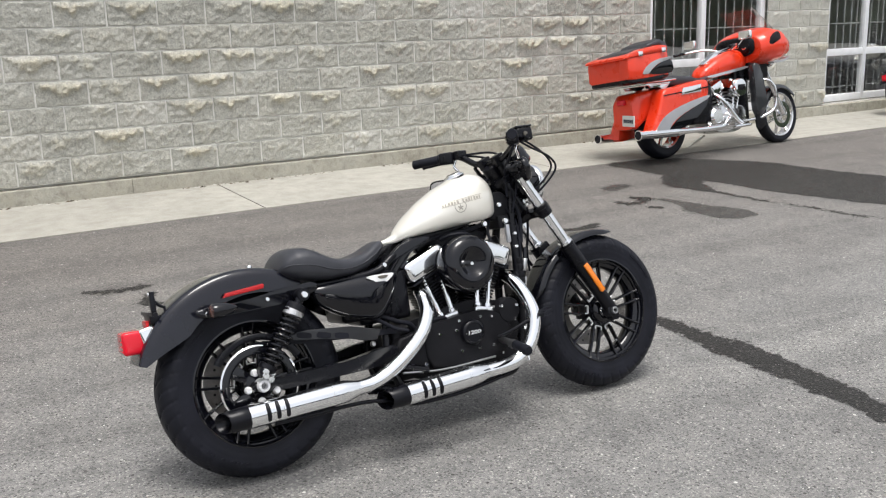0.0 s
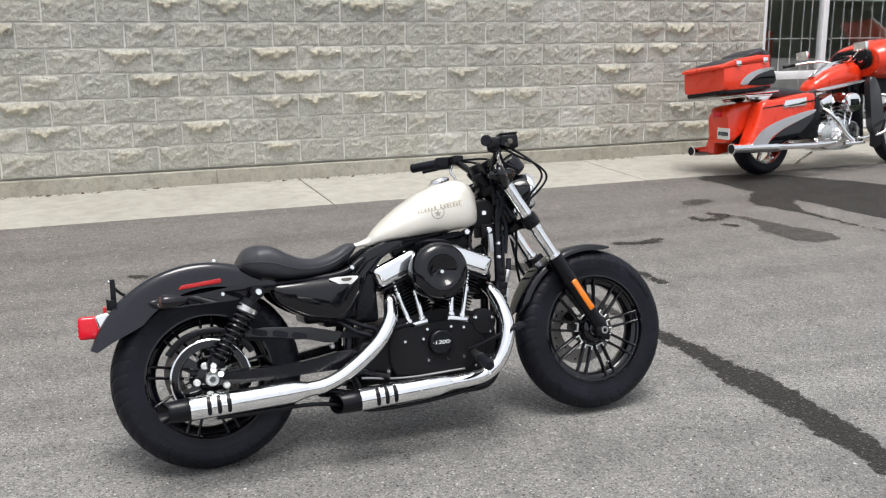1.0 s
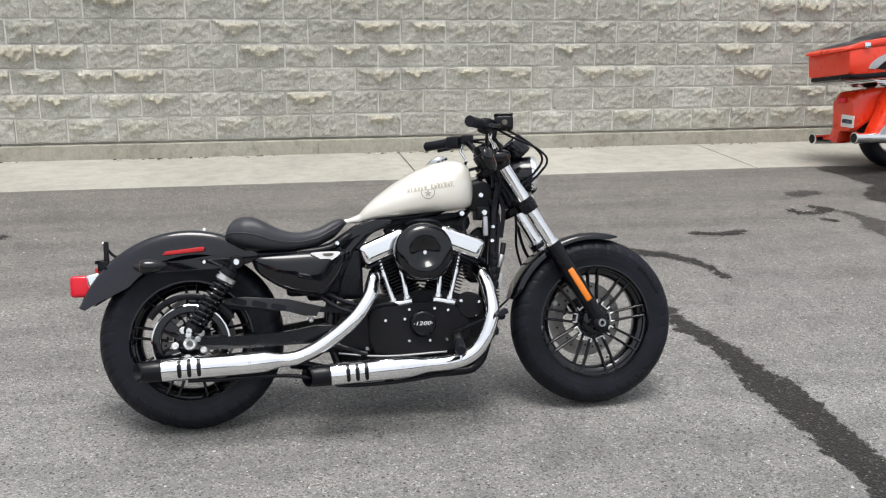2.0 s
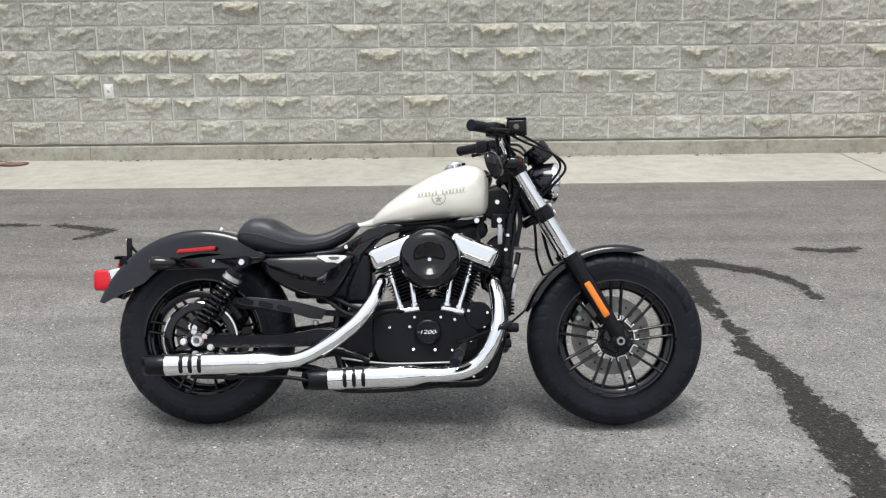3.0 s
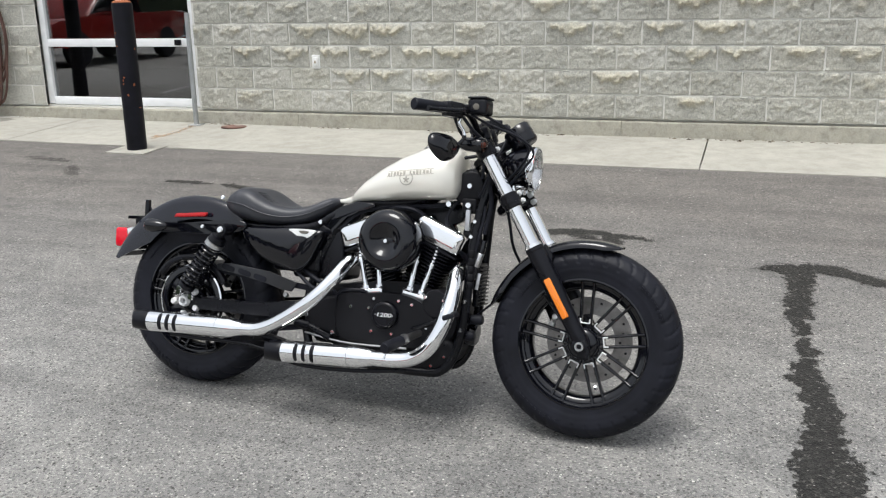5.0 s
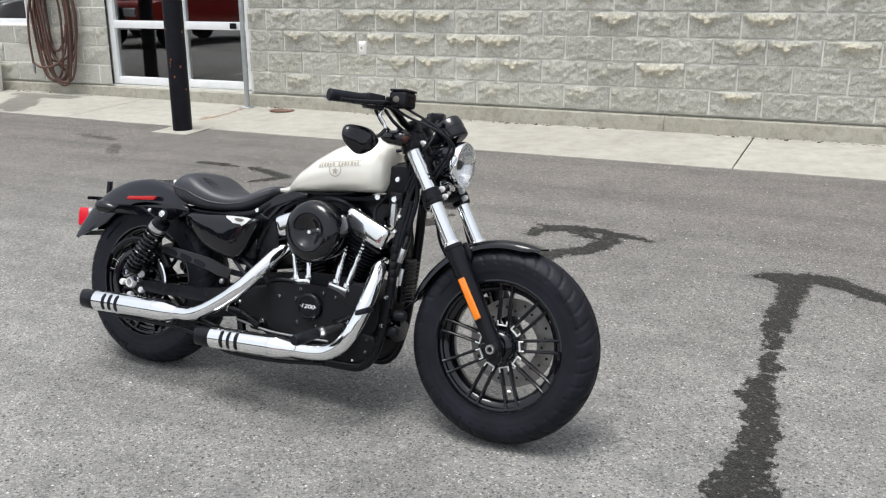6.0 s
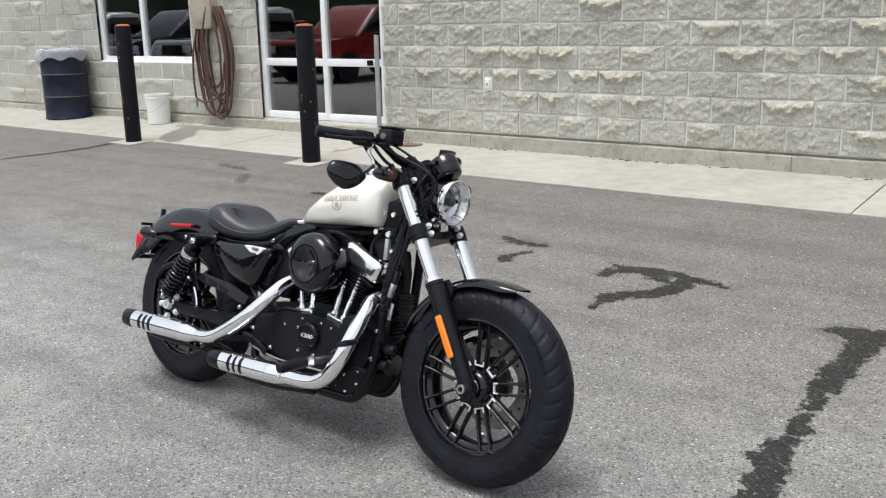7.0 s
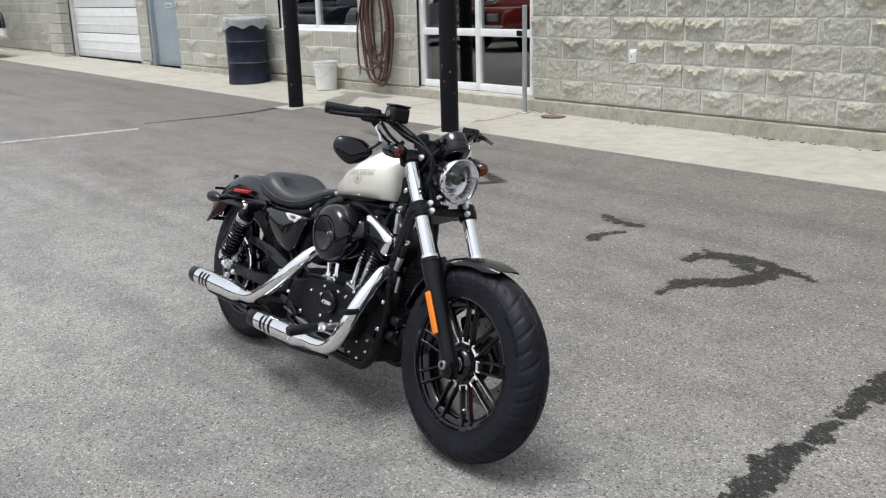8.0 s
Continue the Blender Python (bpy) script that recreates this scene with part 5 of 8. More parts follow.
# belt guard with oval slots
bm = bmesh.new()
GUARD = [(0.118, 0.425), (0.122, 0.446), (0.182, 0.451), (0.336, 0.435), (0.449, 0.405), (0.430, 0.372), (0.389, 0.375), (0.338, 0.391), (0.235, 0.411)]
plate(bm, GUARD, -0.118, -0.110, 0.003)
bg = part("belt_guard", bm, worn("grey_black_plastic", (0.018, 0.019, 0.022), 0.40, amount=0.2, relief=0.0003), bike)
for x, z in ((0.169, 0.435), (0.2375, 0.423), (0.3015, 0.410)):
    bm = bmesh.new()
    mm = pose(x, -0.1185, z, 0, 14, 0)
    plate(bm, soft([(-0.026, 0), (-0.020, 0.009), (0.020, 0.009), (0.026, 0), (0.020, -0.009), (-0.020, -0.009)], 3), -0.0012, 0.001, 0.0, 1, mm)
    part("slot", bm, RUBBER, bg)
# arched part of the guard over the pulley, with one long slot
bm = bmesh.new()
rings = []
for i in range(33):
    a = radians(28 + 118 * i / 32)
    out = V(math.cos(a), 0, math.sin(a))
    rings.append([REAR + out * r + V(0, y, 0) for r, y in ((0.146, -0.116), (0.150, -0.119), (0.164, -0.119), (0.168, -0.116), (0.168, -0.098), (0.146, -0.098))])
skin(bm, rings)
arch = part("pulley_guard", bm, SATIN_BLACK, bike)
bm = bmesh.new()
rings = []
for i in range(11):
    a = radians(104 + 22 * i / 10)
    rings.append([REAR + V(math.cos(a) * r, -0.1202, math.sin(a) * r) for r in (0.153, 0.161)])
skin(bm, rings, close=False, cap=False)
part("slot", bm, RUBBER, arch)
bolts("guard_bolt", [V(0.40, -0.118, 0.325), V(0.41, -0.12, 0.36)], 0.010, 0.008, bike, STEEL)
# rear shock absorbers
for y in (-1, 1):
    top, bot = V(0.169, y * 0.156, 0.572), V(0.006, y * 0.150, 0.338)
    d = bot - top
    bm = bmesh.new()
    rod(bm, top + d * 0.05, bot, 0.014, seg=16)
    lathe(bm, top, d, [(0.03, 0.012), (0.035, 0.030), (0.055, 0.032), (0.06, 0.024)], 24)
    lathe(bm, top, d, [(0.245, 0.012), (0.25, 0.030), (0.265, 0.031), (0.28, 0.016)], 24)
    shock = part("shock_absorber", bm, SATIN_BLACK, bike)
    bm = bmesh.new()
    a, u, w = basis(d)
    turns, n = 10.5, 11 * 20
    pts = [top + a * (0.062 + 0.185 * k / n) + (u * math.cos(2 * math.pi * turns * k / n) + w * math.sin(2 * math.pi * turns * k / n)) * 0.0308 for k in range(n + 1)]
    tube(bm, pts, 0.0046, 8, 1, smooth=False)
    part("spring", bm, GLOSS_BLACK, shock, "black coil spring")
    bm = bmesh.new()
    lathe(bm, top, d, [(0.056, 0.030), (0.057, 0.0335), (0.080, 0.0335), (0.082, 0.030)], 24)
    part("collar", bm, ALUMINIUM, shock, "bright spring collar")
    bolts("shock_bolt", [top + V(0, y * 0.022, 0), bot + V(0, y * 0.020, 0.012)], 0.013, 0.010, shock, axis=(0, y, 0))
    bm = bmesh.new()
    lathe(bm, top + V(0, y * 0.02, 0), (0, -y, 0), [(0, 0.020), (0.035, 0.022), (0.05, 0.02)], 20)
    part("eye", bm, SATIN_BLACK, shock)
    bm = bmesh.new()
    lathe(bm, bot + V(0, y * 0.018, 0.012), (0, -y, 0), [(0, 0.019), (0.035, 0.02)], 20)
    part("eye", bm, SATIN_BLACK, shock)
# side covers
BADGE = worn("bright_badge_silver", (0.90, 0.90, 0.89), 0.34, 0.25, coat=0.5, amount=0.03, relief=0)
SIDE = [(0.232, 0.586), (0.36, 0.594), (0.450, 0.595), (0.532, 0.594), (0.539, 0.578), (0.524, 0.537), (0.501, 0.489), (0.474, 0.455), (0.446, 0.442), (0.397, 0.449), (0.320, 0.472), (0.250, 0.517), (0.222, 0.555)]
for y in (-1, 1):
    bm = bmesh.new()
    rings = []
    outline = soft(SIDE, 4)
    cx, cz = 0.40, 0.53
    for k, dep in ((1.0, 0.085), (1.0, 0.110), (0.985, 0.118), (0.95, 0.123), (0.80, 0.131), (0.5, 0.138), (0.15, 0.141)):
        rings.append([V(cx + (x - cx) * k, y * dep, cz + (z - cz) * k) for x, z in outline])
    skin(bm, rings)
    cover = part("side_cover", bm, GLOSS_BLACK, bike, "gloss black side cover", 50)
    bm = bmesh.new()
    plate(bm, soft([(0.418, 0.592), (0.514, 0.593), (0.507, 0.577), (0.484, 0.563), (0.462, 0.563), (0.440, 0.576)], 3), y * 0.123, y * 0.1355, 0.001)
    part("badge", bm, BADGE, cover, "small silver wing-shaped badge")
    bm = bmesh.new()
    plate(bm, soft([(0.458, 0.588), (0.494, 0.588), (0.488, 0.579), (0.466, 0.579)], 3), y * 0.1345, y * 0.1375, 0.001)
    part("badge_inlay", bm, GREY_DECAL, cover)

# ---- exhaust: two chrome pipes, one above the other
def exhaust(path, radii, muffler, label):
    bm = bmesh.new()
    tube(bm, path, radii, 26, 10)
    ex = part("exhaust_pipe", bm, CHROME, bike, label)
    (x0, y0, z0), (x1, y1, z1), r = muffler
    a, b = V(x0, y0, z0), V(x1, y1, z1)
    d = b - a
    L = d.length
    bm = bmesh.new()
    lathe(bm, a, d, [(0.0, radii[-1] + 0.001), (0.008, radii[-1] + 0.002), (0.05, r * 0.97), (0.09, r), (L - 0.001, r), (L, r * 0.94)], 40)
    muf = part("muffler", bm, CHROME, ex, "slash-slotted chrome muffler")
    bm = bmesh.new()
    lathe(bm, b - d.normalized() * 0.004, d, [(0, r * 0.93), (0.004, r * 0.975), (0.03, r * 0.965), (0.070, r * 0.90), (0.082, r * 0.87), (0.084, r * 0.83), (0.080, r * 0.79), (0.030, r * 0.74), (0.022, 0.001)], 36)
    # slash cut: the outer lip is shorter
    for v in bm.verts:
        t = (v.co - b).dot(d.normalized())
        if t > 0.045:
            v.co += d.normalized() * 0.55 * (v.co.y - b.y) * min(1, (t - 0.045) / 0.03)
    part("end_cap", bm, SATIN_BLACK, muf, "matt black end cap")
    ax, u, w = basis(d)
    for k in range(3):
        bm = bmesh.new()
        p = b - ax * (0.058 + 0.031 * k)
        rows = []
        for i in range(25):
            s = -1 + 2 * i / 24
            ang = math.atan2(V(0, -1, 0.12).dot(w), V(0, -1, 0.12).dot(u)) + s * 0.86
            half = 0.0066 * math.sqrt(max(0.02, 1 - abs(s) ** 7))
            lean = 0.0
            rows.append([p + ax * (half * t + lean) + (u * math.cos(ang) + w * math.sin(ang)) * (r + 0.0014) for t in (-1, 1)])
        skin(bm, rows, close=False, cap=False)
        part("slot", bm, SATIN_BLACK, muf)
    for t in (0.25, 0.7):
        bm = bmesh.new()
        lathe(bm, a + d * t, d, [(0, r + 0.0002), (0.001, r + 0.0012), (0.006, r + 0.0012), (0.007, r + 0.0002)], 40, cap=False)
        part("seam", bm, CHROME, muf)


exhaust([(1.020, -0.062, 0.502), (1.027, -0.100, 0.482), (1.038, -0.150, 0.425), (1.036, -0.190, 0.359), (1.013, -0.205, 0.292), (0.977, -0.207, 0.239), (0.928, -0.207, 0.208), (0.875, -0.207, 0.197), (0.830, -0.207, 0.194), (0.79, -0.207, 0.193)],
        [0.0225, 0.0245, 0.0255, 0.0255, 0.0255, 0.0255, 0.0255, 0.0255, 0.0255, 0.0255], ((0.795, -0.207, 0.193), (0.466, -0.207, 0.179), 0.0375), "chrome front exhaust pipe sweeping down")
exhaust([(0.640, -0.070, 0.505), (0.628, -0.120, 0.478), (0.610, -0.165, 0.432), (0.564, -0.195, 0.372), (0.504, -0.205, 0.322), (0.446, -0.207, 0.283), (0.397, -0.207, 0.257), (0.348, -0.207, 0.242), (0.290, -0.207, 0.238)],
        [0.0225, 0.0245, 0.0255, 0.0255, 0.0255, 0.0255, 0.0255, 0.0245, 0.0240], ((0.300, -0.207, 0.2385), (-0.082, -0.207, 0.227), 0.0375), "chrome rear exhaust pipe sweeping back")
pipe("exhaust_bracket", [(0.50, -0.18, 0.150), (0.42, -0.195, 0.168), (0.30, -0.200, 0.186), (0.12, -0.205, 0.186), (0.0, -0.205, 0.188)], 0.007)
pipe("exhaust_bracket", [(0.50, -0.12, 0.19), (0.47, -0.18, 0.150), (0.54, -0.20, 0.137), (0.72, -0.20, 0.142), (0.90, -0.18, 0.160)], 0.007)
pipe("crossover_pipe", [(0.34, -0.20, 0.222), (0.40, -0.16, 0.205), (0.46, -0.16, 0.190), (0.54, -0.20, 0.180)], 0.016, SATIN_BLACK)

# ---- foot controls and stand
bm = bmesh.new()
rod(bm, (0.925, -0.085, 0.285), (0.910, -0.215, 0.272), 0.012)
lathe(bm, (0.909, -0.208, 0.272), (-0.13, -0.98, -0.10), [(0, 0.008), (0.004, 0.016), (0.018, 0.018), (0.026, 0.014), (0.034, 0.015)], 20)
mount = part("foot_peg", bm, STEEL, bike, "folding foot peg with a rubber sleeve")
bm = bmesh.new()
lathe(bm, (0.905, -0.240, 0.269), (-0.13, -0.98, -0.14), [(0, 0.012), (0.006, 0.0170), (0.098, 0.0190), (0.108, 0.015)], 24)
part("rubber", bm, RUBBER, mount)
pipe("peg_feeler", [(0.894, -0.332, 0.250), (0.890, -0.342, 0.222)], 0.004, CHROME, 8)
pipe("brake_pedal", [(0.90, -0.14, 0.295), (0.94, -0.165, 0.308), (1.00, -0.195, 0.335), (1.045, -0.215, 0.352)], [0.007, 0.009, 0.008, 0.007])
bm = bmesh.new()
box(bm, (-0.020, -0.030, -0.007), (0.022, 0.024, 0.007), 0.005, 2, pose(1.06, -0.222, 0.360, 0, -22, 0))
for k in range(5):
    box(bm, (-0.018 + k * 0.009, -0.029, 0.0065), (-0.014 + k * 0.009, 0.022, 0.0095), 0.001, 1, pose(1.06, -0.222, 0.360, 0, -22, 0))
part("pedal_pad", bm, RUBBER, bike)
pipe("brake_rod", [(0.50, -0.135, 0.240), (0.66, -0.140, 0.222), (0.88, -0.135, 0.225)], 0.004, STEEL, 8)
bm = bmesh.new()
rod(bm, (0.50, -0.115, 0.262), (0.60, -0.135, 0.230), 0.014)
rod(bm, (0.45, -0.11, 0.27), (0.51, -0.117, 0.26), 0.018)
part("rear_master_cylinder", bm, SATIN_BLACK, bike)
pipe("side_stand", [(0.80, 0.08, 0.165), (0.775, 0.14, 0.15), (0.72, 0.26, 0.075), (0.70, 0.315, 0.052)], [0.012, 0.011, 0.010, 0.010], label="black side stand holding the machine up")
bm = bmesh.new()
box(bm, (0.675, 0.300, 0.040), (0.725, 0.345, 0.050), 0.003, 2, Matrix.Translation((0.70, 0.32, 0.045)) @ Matrix.Rotation(radians(10), 4, "X") @ Matrix.Translation((-0.70, -0.32, -0.045)))
part("stand_foot", bm, SATIN_BLACK, bike)
pipe("oil_line", [(0.60, -0.10, 0.365), (0.63, -0.125, 0.395), (0.70, -0.115, 0.40), (0.73, -0.09, 0.37)], 0.007, RUBBER)
pipe("oil_line", [(0.46, -0.09, 0.45), (0.52, -0.10, 0.42), (0.57, -0.10, 0.40), (0.60, -0.09, 0.36)], 0.008, RUBBER)
pipe("oil_line", [(0.43, -0.10, 0.45), (0.50, -0.115, 0.40), (0.55, -0.12, 0.38)], 0.007, RUBBER)

# ---- electrical parts between the frame tubes
bm = bmesh.new()
box(bm, (1.068, -0.042, 0.375), (1.090, 0.042, 0.520), 0.006, 2)
reg = part("voltage_regulator", bm, SATIN_BLACK, bike, "finned black regulator")
for k in range(11):
    bm = bmesh.new()
    box(bm, (1.090, -0.040, 0.380 + k * 0.0125), (1.100, 0.040, 0.385 + k * 0.0125), 0.001, 1)
    part("fin", bm, SATIN_BLACK, reg)
bm = bmesh.new()
plate(bm, soft([(0.985, 0.735), (0.975, 0.775), (1.00, 0.815), (1.06, 0.825), (1.085, 0.79), (1.08, 0.74), (1.03, 0.715)], 3), -0.050, 0.03, 0.008, 3)
box(bm, (1.02, -0.065, 0.685), (1.07, 0.02, 0.735), 0.008, 3)
coil = part("ignition_coil", bm, PLASTIC, bike)
bolts("coil_bolt", [V(1.040, -0.050, 0.776)], 0.011, 0.008, coil)
bolts("horn_bolt", [V(1.046, -0.065, 0.712)], 0.013, 0.014, coil)
bm = bmesh.new()
box(bm, (1.040, -0.082, 0.628), (1.056, -0.066, 0.698), 0.004, 2)
part("key_switch_plate", bm, SILVER_PAINT, bike, "bright plate beside the steering head")
for k, pts in enumerate((
        [(1.00, -0.03, 0.73), (0.97, -0.06, 0.67), (0.99, -0.07, 0.61), (1.02, -0.05, 0.58)],
        [(1.00, -0.02, 0.72), (0.90, -0.05, 0.70), (0.75, -0.05, 0.69), (0.64, -0.06, 0.66), (0.58, -0.07, 0.60)],
        [(1.07, -0.05, 0.76), (1.10, -0.06, 0.70), (1.09, -0.08, 0.60), (1.075, -0.085, 0.48), (1.07, -0.08, 0.36)],
        [(1.10, -0.045, 0.80), (1.12, -0.06, 0.72), (1.105, -0.07, 0.62)],
        [(1.06, 0.0, 0.79), (1.00, -0.04, 0.80), (0.99, -0.02, 0.86), (1.05, 0.0, 0.88)],
        [(0.90, -0.06, 0.66), (0.86, -0.085, 0.685), (0.80, -0.08, 0.69), (0.76, -0.06, 0.68)])):
    pipe("wiring", pts, 0.006 + 0.002 * (k % 2), RUBBER, 8)
for k in range(5):
    bm = bmesh.new()
    lathe(bm, V(1.073, -0.088, 0.44 + 0.026 * k), (0.05, 0, 1), [(0, 0.011), (0.004, 0.013), (0.018, 0.013), (0.022, 0.011)], 14)
    part("wire_sleeve", bm, PLASTIC, bike)

# ---- dark parts between the engine and the front wheel
bm = bmesh.new()
lathe(bm, (1.015, 0.0, 0.285), (1, 0, -0.12), [(0.0, 0.036), (0.006, 0.040), (0.058, 0.040), (0.068, 0.034), (0.070, 0.018)], 36)
part("oil_filter", bm, GLOSS_BLACK, engine, "black oil filter")
bm = bmesh.new()
plate(bm, soft([(0.86, 0.160), (0.88, 0.25), (1.00, 0.265), (1.035, 0.235), (1.015, 0.185), (0.955, 0.152)], 3), -0.090, 0.090, 0.014, 3)
part("crankcase_nose", bm, WRINKLE, engine)
bolts("case_bolt", [V(0.905, -0.091, 0.178), V(0.955, -0.091, 0.170), V(1.0, -0.091, 0.205), V(1.0, -0.091, 0.245), V(0.94, -0.091, 0.225)], 0.006, 0.006, engine)
for x, z in ((1.072, 0.334), (1.046, 0.278)):
    bm = bmesh.new()
    lathe(bm, (x, -0.050, z), (1, 0, 0.05), [(0, 0.012), (0.004, 0.016), (0.036, 0.0175), (0.042, 0.013)], 18)
    part("rubber_stop", bm, RUBBER, bike)
pipe("brake_line", [(1.05, -0.03, 0.31), (1.095, -0.03, 0.356), (1.146, -0.025, 0.403), (1.16, 0.0, 0.44)], 0.004, RUBBER, 8)
pipe("breather_tube", [(1.112, -0.080, 0.600), (1.105, -0.082, 0.564), (1.088, -0.082, 0.507), (1.080, -0.080, 0.47)], 0.0095, GLOSS_BLACK, 12)
# steel band round the black tube, drawn for the bright reflection on it
bm = bmesh.new()
lathe(bm, (1.1035, -0.083, 0.558), (-0.30, 0, -0.95), [(0, 0.0100), (0.001, 0.0108), (0.046, 0.0108), (0.047, 0.0100)], 16)
part("clamp_sleeve", bm, STEEL, bike)
bm = bmesh.new()
box(bm, (-0.006, -0.003, -0.028), (0.006, 0.003, 0.028), 0.002, 2, pose(1.095, -0.073, 0.464, 0, 8, 0))
part("marking_tag", bm, SILVER_PAINT, bike)
bolts("frame_bolt", [V(1.068, -0.090, 0.610), V(1.060, -0.092, 0.395), V(1.050, -0.092, 0.300), V(1.075, -0.080, 0.66)], 0.008, 0.007, bike)

# dark plate added to block the bright view through under the tank
bm = bmesh.new()
plate(bm, soft([(0.70, 0.640), (0.72, 0.700), (0.86, 0.712), (0.99, 0.712), (1.00, 0.655), (0.90, 0.630)], 3), 0.005, 0.040, 0.008, 3)
part("wiring_tray", bm, SATIN_BLACK, bike)
# dark plate for the horn, added to close the gap ahead of the engine
bm = bmesh.new()
plate(bm, soft([(0.985, 0.47), (0.99, 0.60), (1.03, 0.655), (1.062, 0.64), (1.062, 0.47)], 3), 0.010, 0.045, 0.010, 3)
part("horn", bm, SATIN_BLACK, bike)

# ---- handlebar and what it carries
AMBER_GLASS = thin_glass("amber_glass", (0.45, 0.22, 0.13), 1.5)
AMBER_BULB = mat("amber_bulb", (0.30, 0.09, 0.02), 0.3)
BAR = [(1.068, 0.055, 0.945), (1.064, 0.10, 0.952), (1.062, 0.150, 0.975), (1.055, 0.185, 0.994), (1.030, 0.215, 1.002), (0.985, 0.265, 1.003), (0.928, 0.345, 1.000)]
bm = bmesh.new()
tube(bm, [(x, -y, z) for x, y, z in BAR[::-1]] + [(1.069, 0, 0.943)] + BAR, 0.0125, 14, 8)
bar = part("handlebar", bm, SATIN_BLACK, bike, "black handlebar on short risers")
for y in (-0.045, 0.045):
    bm = bmesh.new()
    rod(bm, (1.095, y, 0.885), (1.070, y, 0.945), 0.018, seg=20)
    box(bm, (-0.024, -0.016, -0.022), (0.024, 0.016, 0.022), 0.006, 2, pose(1.069, y, 0.945, 0, -22, 0))
    part("riser", bm, SATIN_BLACK, bar)
for s in (-1, 1):
    a, b = V(1.000, s * 0.248, 1.003), V(0.926, s * 0.349, 1.000)
    d = b - a
    bm = bmesh.new()
    L = d.length
    lathe(bm, a, d, [(0, 0.0165), (0.003, 0.0195), (0.012, 0.0195), (0.014, 0.0175), (L - 0.012, 0.0180), (L - 0.004, 0.0192), (L, 0.0165)], 26)
    part("grip", bm, RUBBER, bar, "black rubber grip")
    bm = bmesh.new()
    m = look(V(1.016, s * 0.229, 1.002), a)
    box(bm, (-0.022, -0.026, -0.030), (0.022, 0.022, 0.030), 0.009, 3, m)
    sw = part("switch_housing", bm, SATIN_BLACK, bar)
    bm = bmesh.new()
    for k in range(3):
        q = V(0.998, s * 0.222, 0.997 + 0.010 * (k - 1))
        box(bm, (-0.006, -0.006, -0.003), (0.004, 0.006, 0.003), 0.001, 1, Matrix.Translation(q))
    part("switch", bm, PLASTIC, sw)
    # hand lever ahead of the grip
    bm = bmesh.new()
    tube(bm, [(1.054, s * 0.215, 0.998), (1.058, s * 0.25, 0.996), (1.030, s * 0.300, 0.990), (0.992, s * 0.352, 0.986), (0.980, s * 0.368, 0.986)], [0.009, 0.0085, 0.007, 0.006, 0.008], 12)
    part("hand_lever", bm, SATIN_BLACK, bar)
    # mirror hung under the bar
    bm = bmesh.new()
    tube(bm, [(1.042, s * 0.208, 0.988), (1.034, s * 0.214, 0.962), (1.046, s * 0.205, 0.940), (1.052, s * 0.202, 0.922)], 0.0055, 10)
    stem = part("mirror_stem", bm, CHROME, bar)
    bm = bmesh.new()
    tube(bm, [(1.052, s * 0.202, 0.922), (1.046, s * 0.222, 0.902), (1.030, s * 0.242, 0.884)], 0.006, 10)
    c = V(1.010, s * 0.272, 0.880)
    pts = soft([(-0.058, 0.008), (-0.030, 0.036), (0.020, 0.043), (0.052, 0.037), (0.063, 0.010), (0.052, -0.018), (0.015, -0.046), (-0.020, -0.040), (-0.050, -0.015)], 4)
    yaw = Matrix.Translation(c) @ Matrix.Rotation(radians(s * 26), 4, "Z") @ Matrix.Rotation(radians(-12), 4, "Y") @ Matrix.Diagonal((1.0, 1.08, 0.98, 1))
    rings = []
    for k, dx in ((0.90, -0.008), (0.97, -0.008), (1.0, -0.004), (0.97, 0.006), (0.85, 0.014), (0.55, 0.020), (0.2, 0.022)):
        rings.append([yaw @ V(dx, s * y * k, z * k) for y, z in pts])
    skin(bm, rings)
    mirror = part("mirror", bm, GLOSS_BLACK, bar, "black underslung mirror", 60)
    bm = bmesh.new()
    face = [yaw @ V(-0.0085, s * y * 0.88, z * 0.88) for y, z in pts]
    bm.faces.new([bm.verts.new(p) for p in face])
    part("mirror_glass", bm, CHROME, mirror)
    # bullet indicator ahead of the fork
    bm = bmesh.new()
    o = V(1.064, -0.160, 0.905) if s < 0 else V(1.112, 0.170, 0.884)
    lathe(bm, o, (1, 0, 0), [(-0.040, 0.005), (-0.030, 0.015), (-0.010, 0.022), (0.025, 0.0245), (0.042, 0.0237), (0.045, 0.0218)], 26)
    rod(bm, o + V(0, -s * 0.02, 0.01), V(1.058, s * 0.11, 0.935), 0.008)
    ind = part("front_indicator", bm, GLOSS_BLACK, bike)
    bm = bmesh.new()
    lathe(bm, o, (1, 0, 0), [(0.0452, 0.0208), (0.0455, 0.012), (0.0458, 0.004)], 24, cap=False)
    part("reflector", bm, POLISHED, ind)
    bm = bmesh.new()
    lathe(bm, o, (1, 0, 0), [(0.0465, 0.009), (0.052, 0.0085), (0.055, 0.004)], 14)
    part("bulb", bm, AMBER_BULB, ind)
    bm = bmesh.new()
    lathe(bm, o, (1, 0, 0), [(0.0462, 0.0225), (0.054, 0.020), (0.060, 0.011), (0.062, 0.001)], 24, cap=False)
    cover = part("lens", bm, AMBER_GLASS, ind, "smoked amber lens", 80)
    cover.visible_shadow = False
bm = bmesh.new()
box(bm, (-0.033, -0.030, -0.030), (0.033, 0.030, 0.020), 0.012, 4, pose(1.092, -0.186, 1.020, 0, 0, -12))
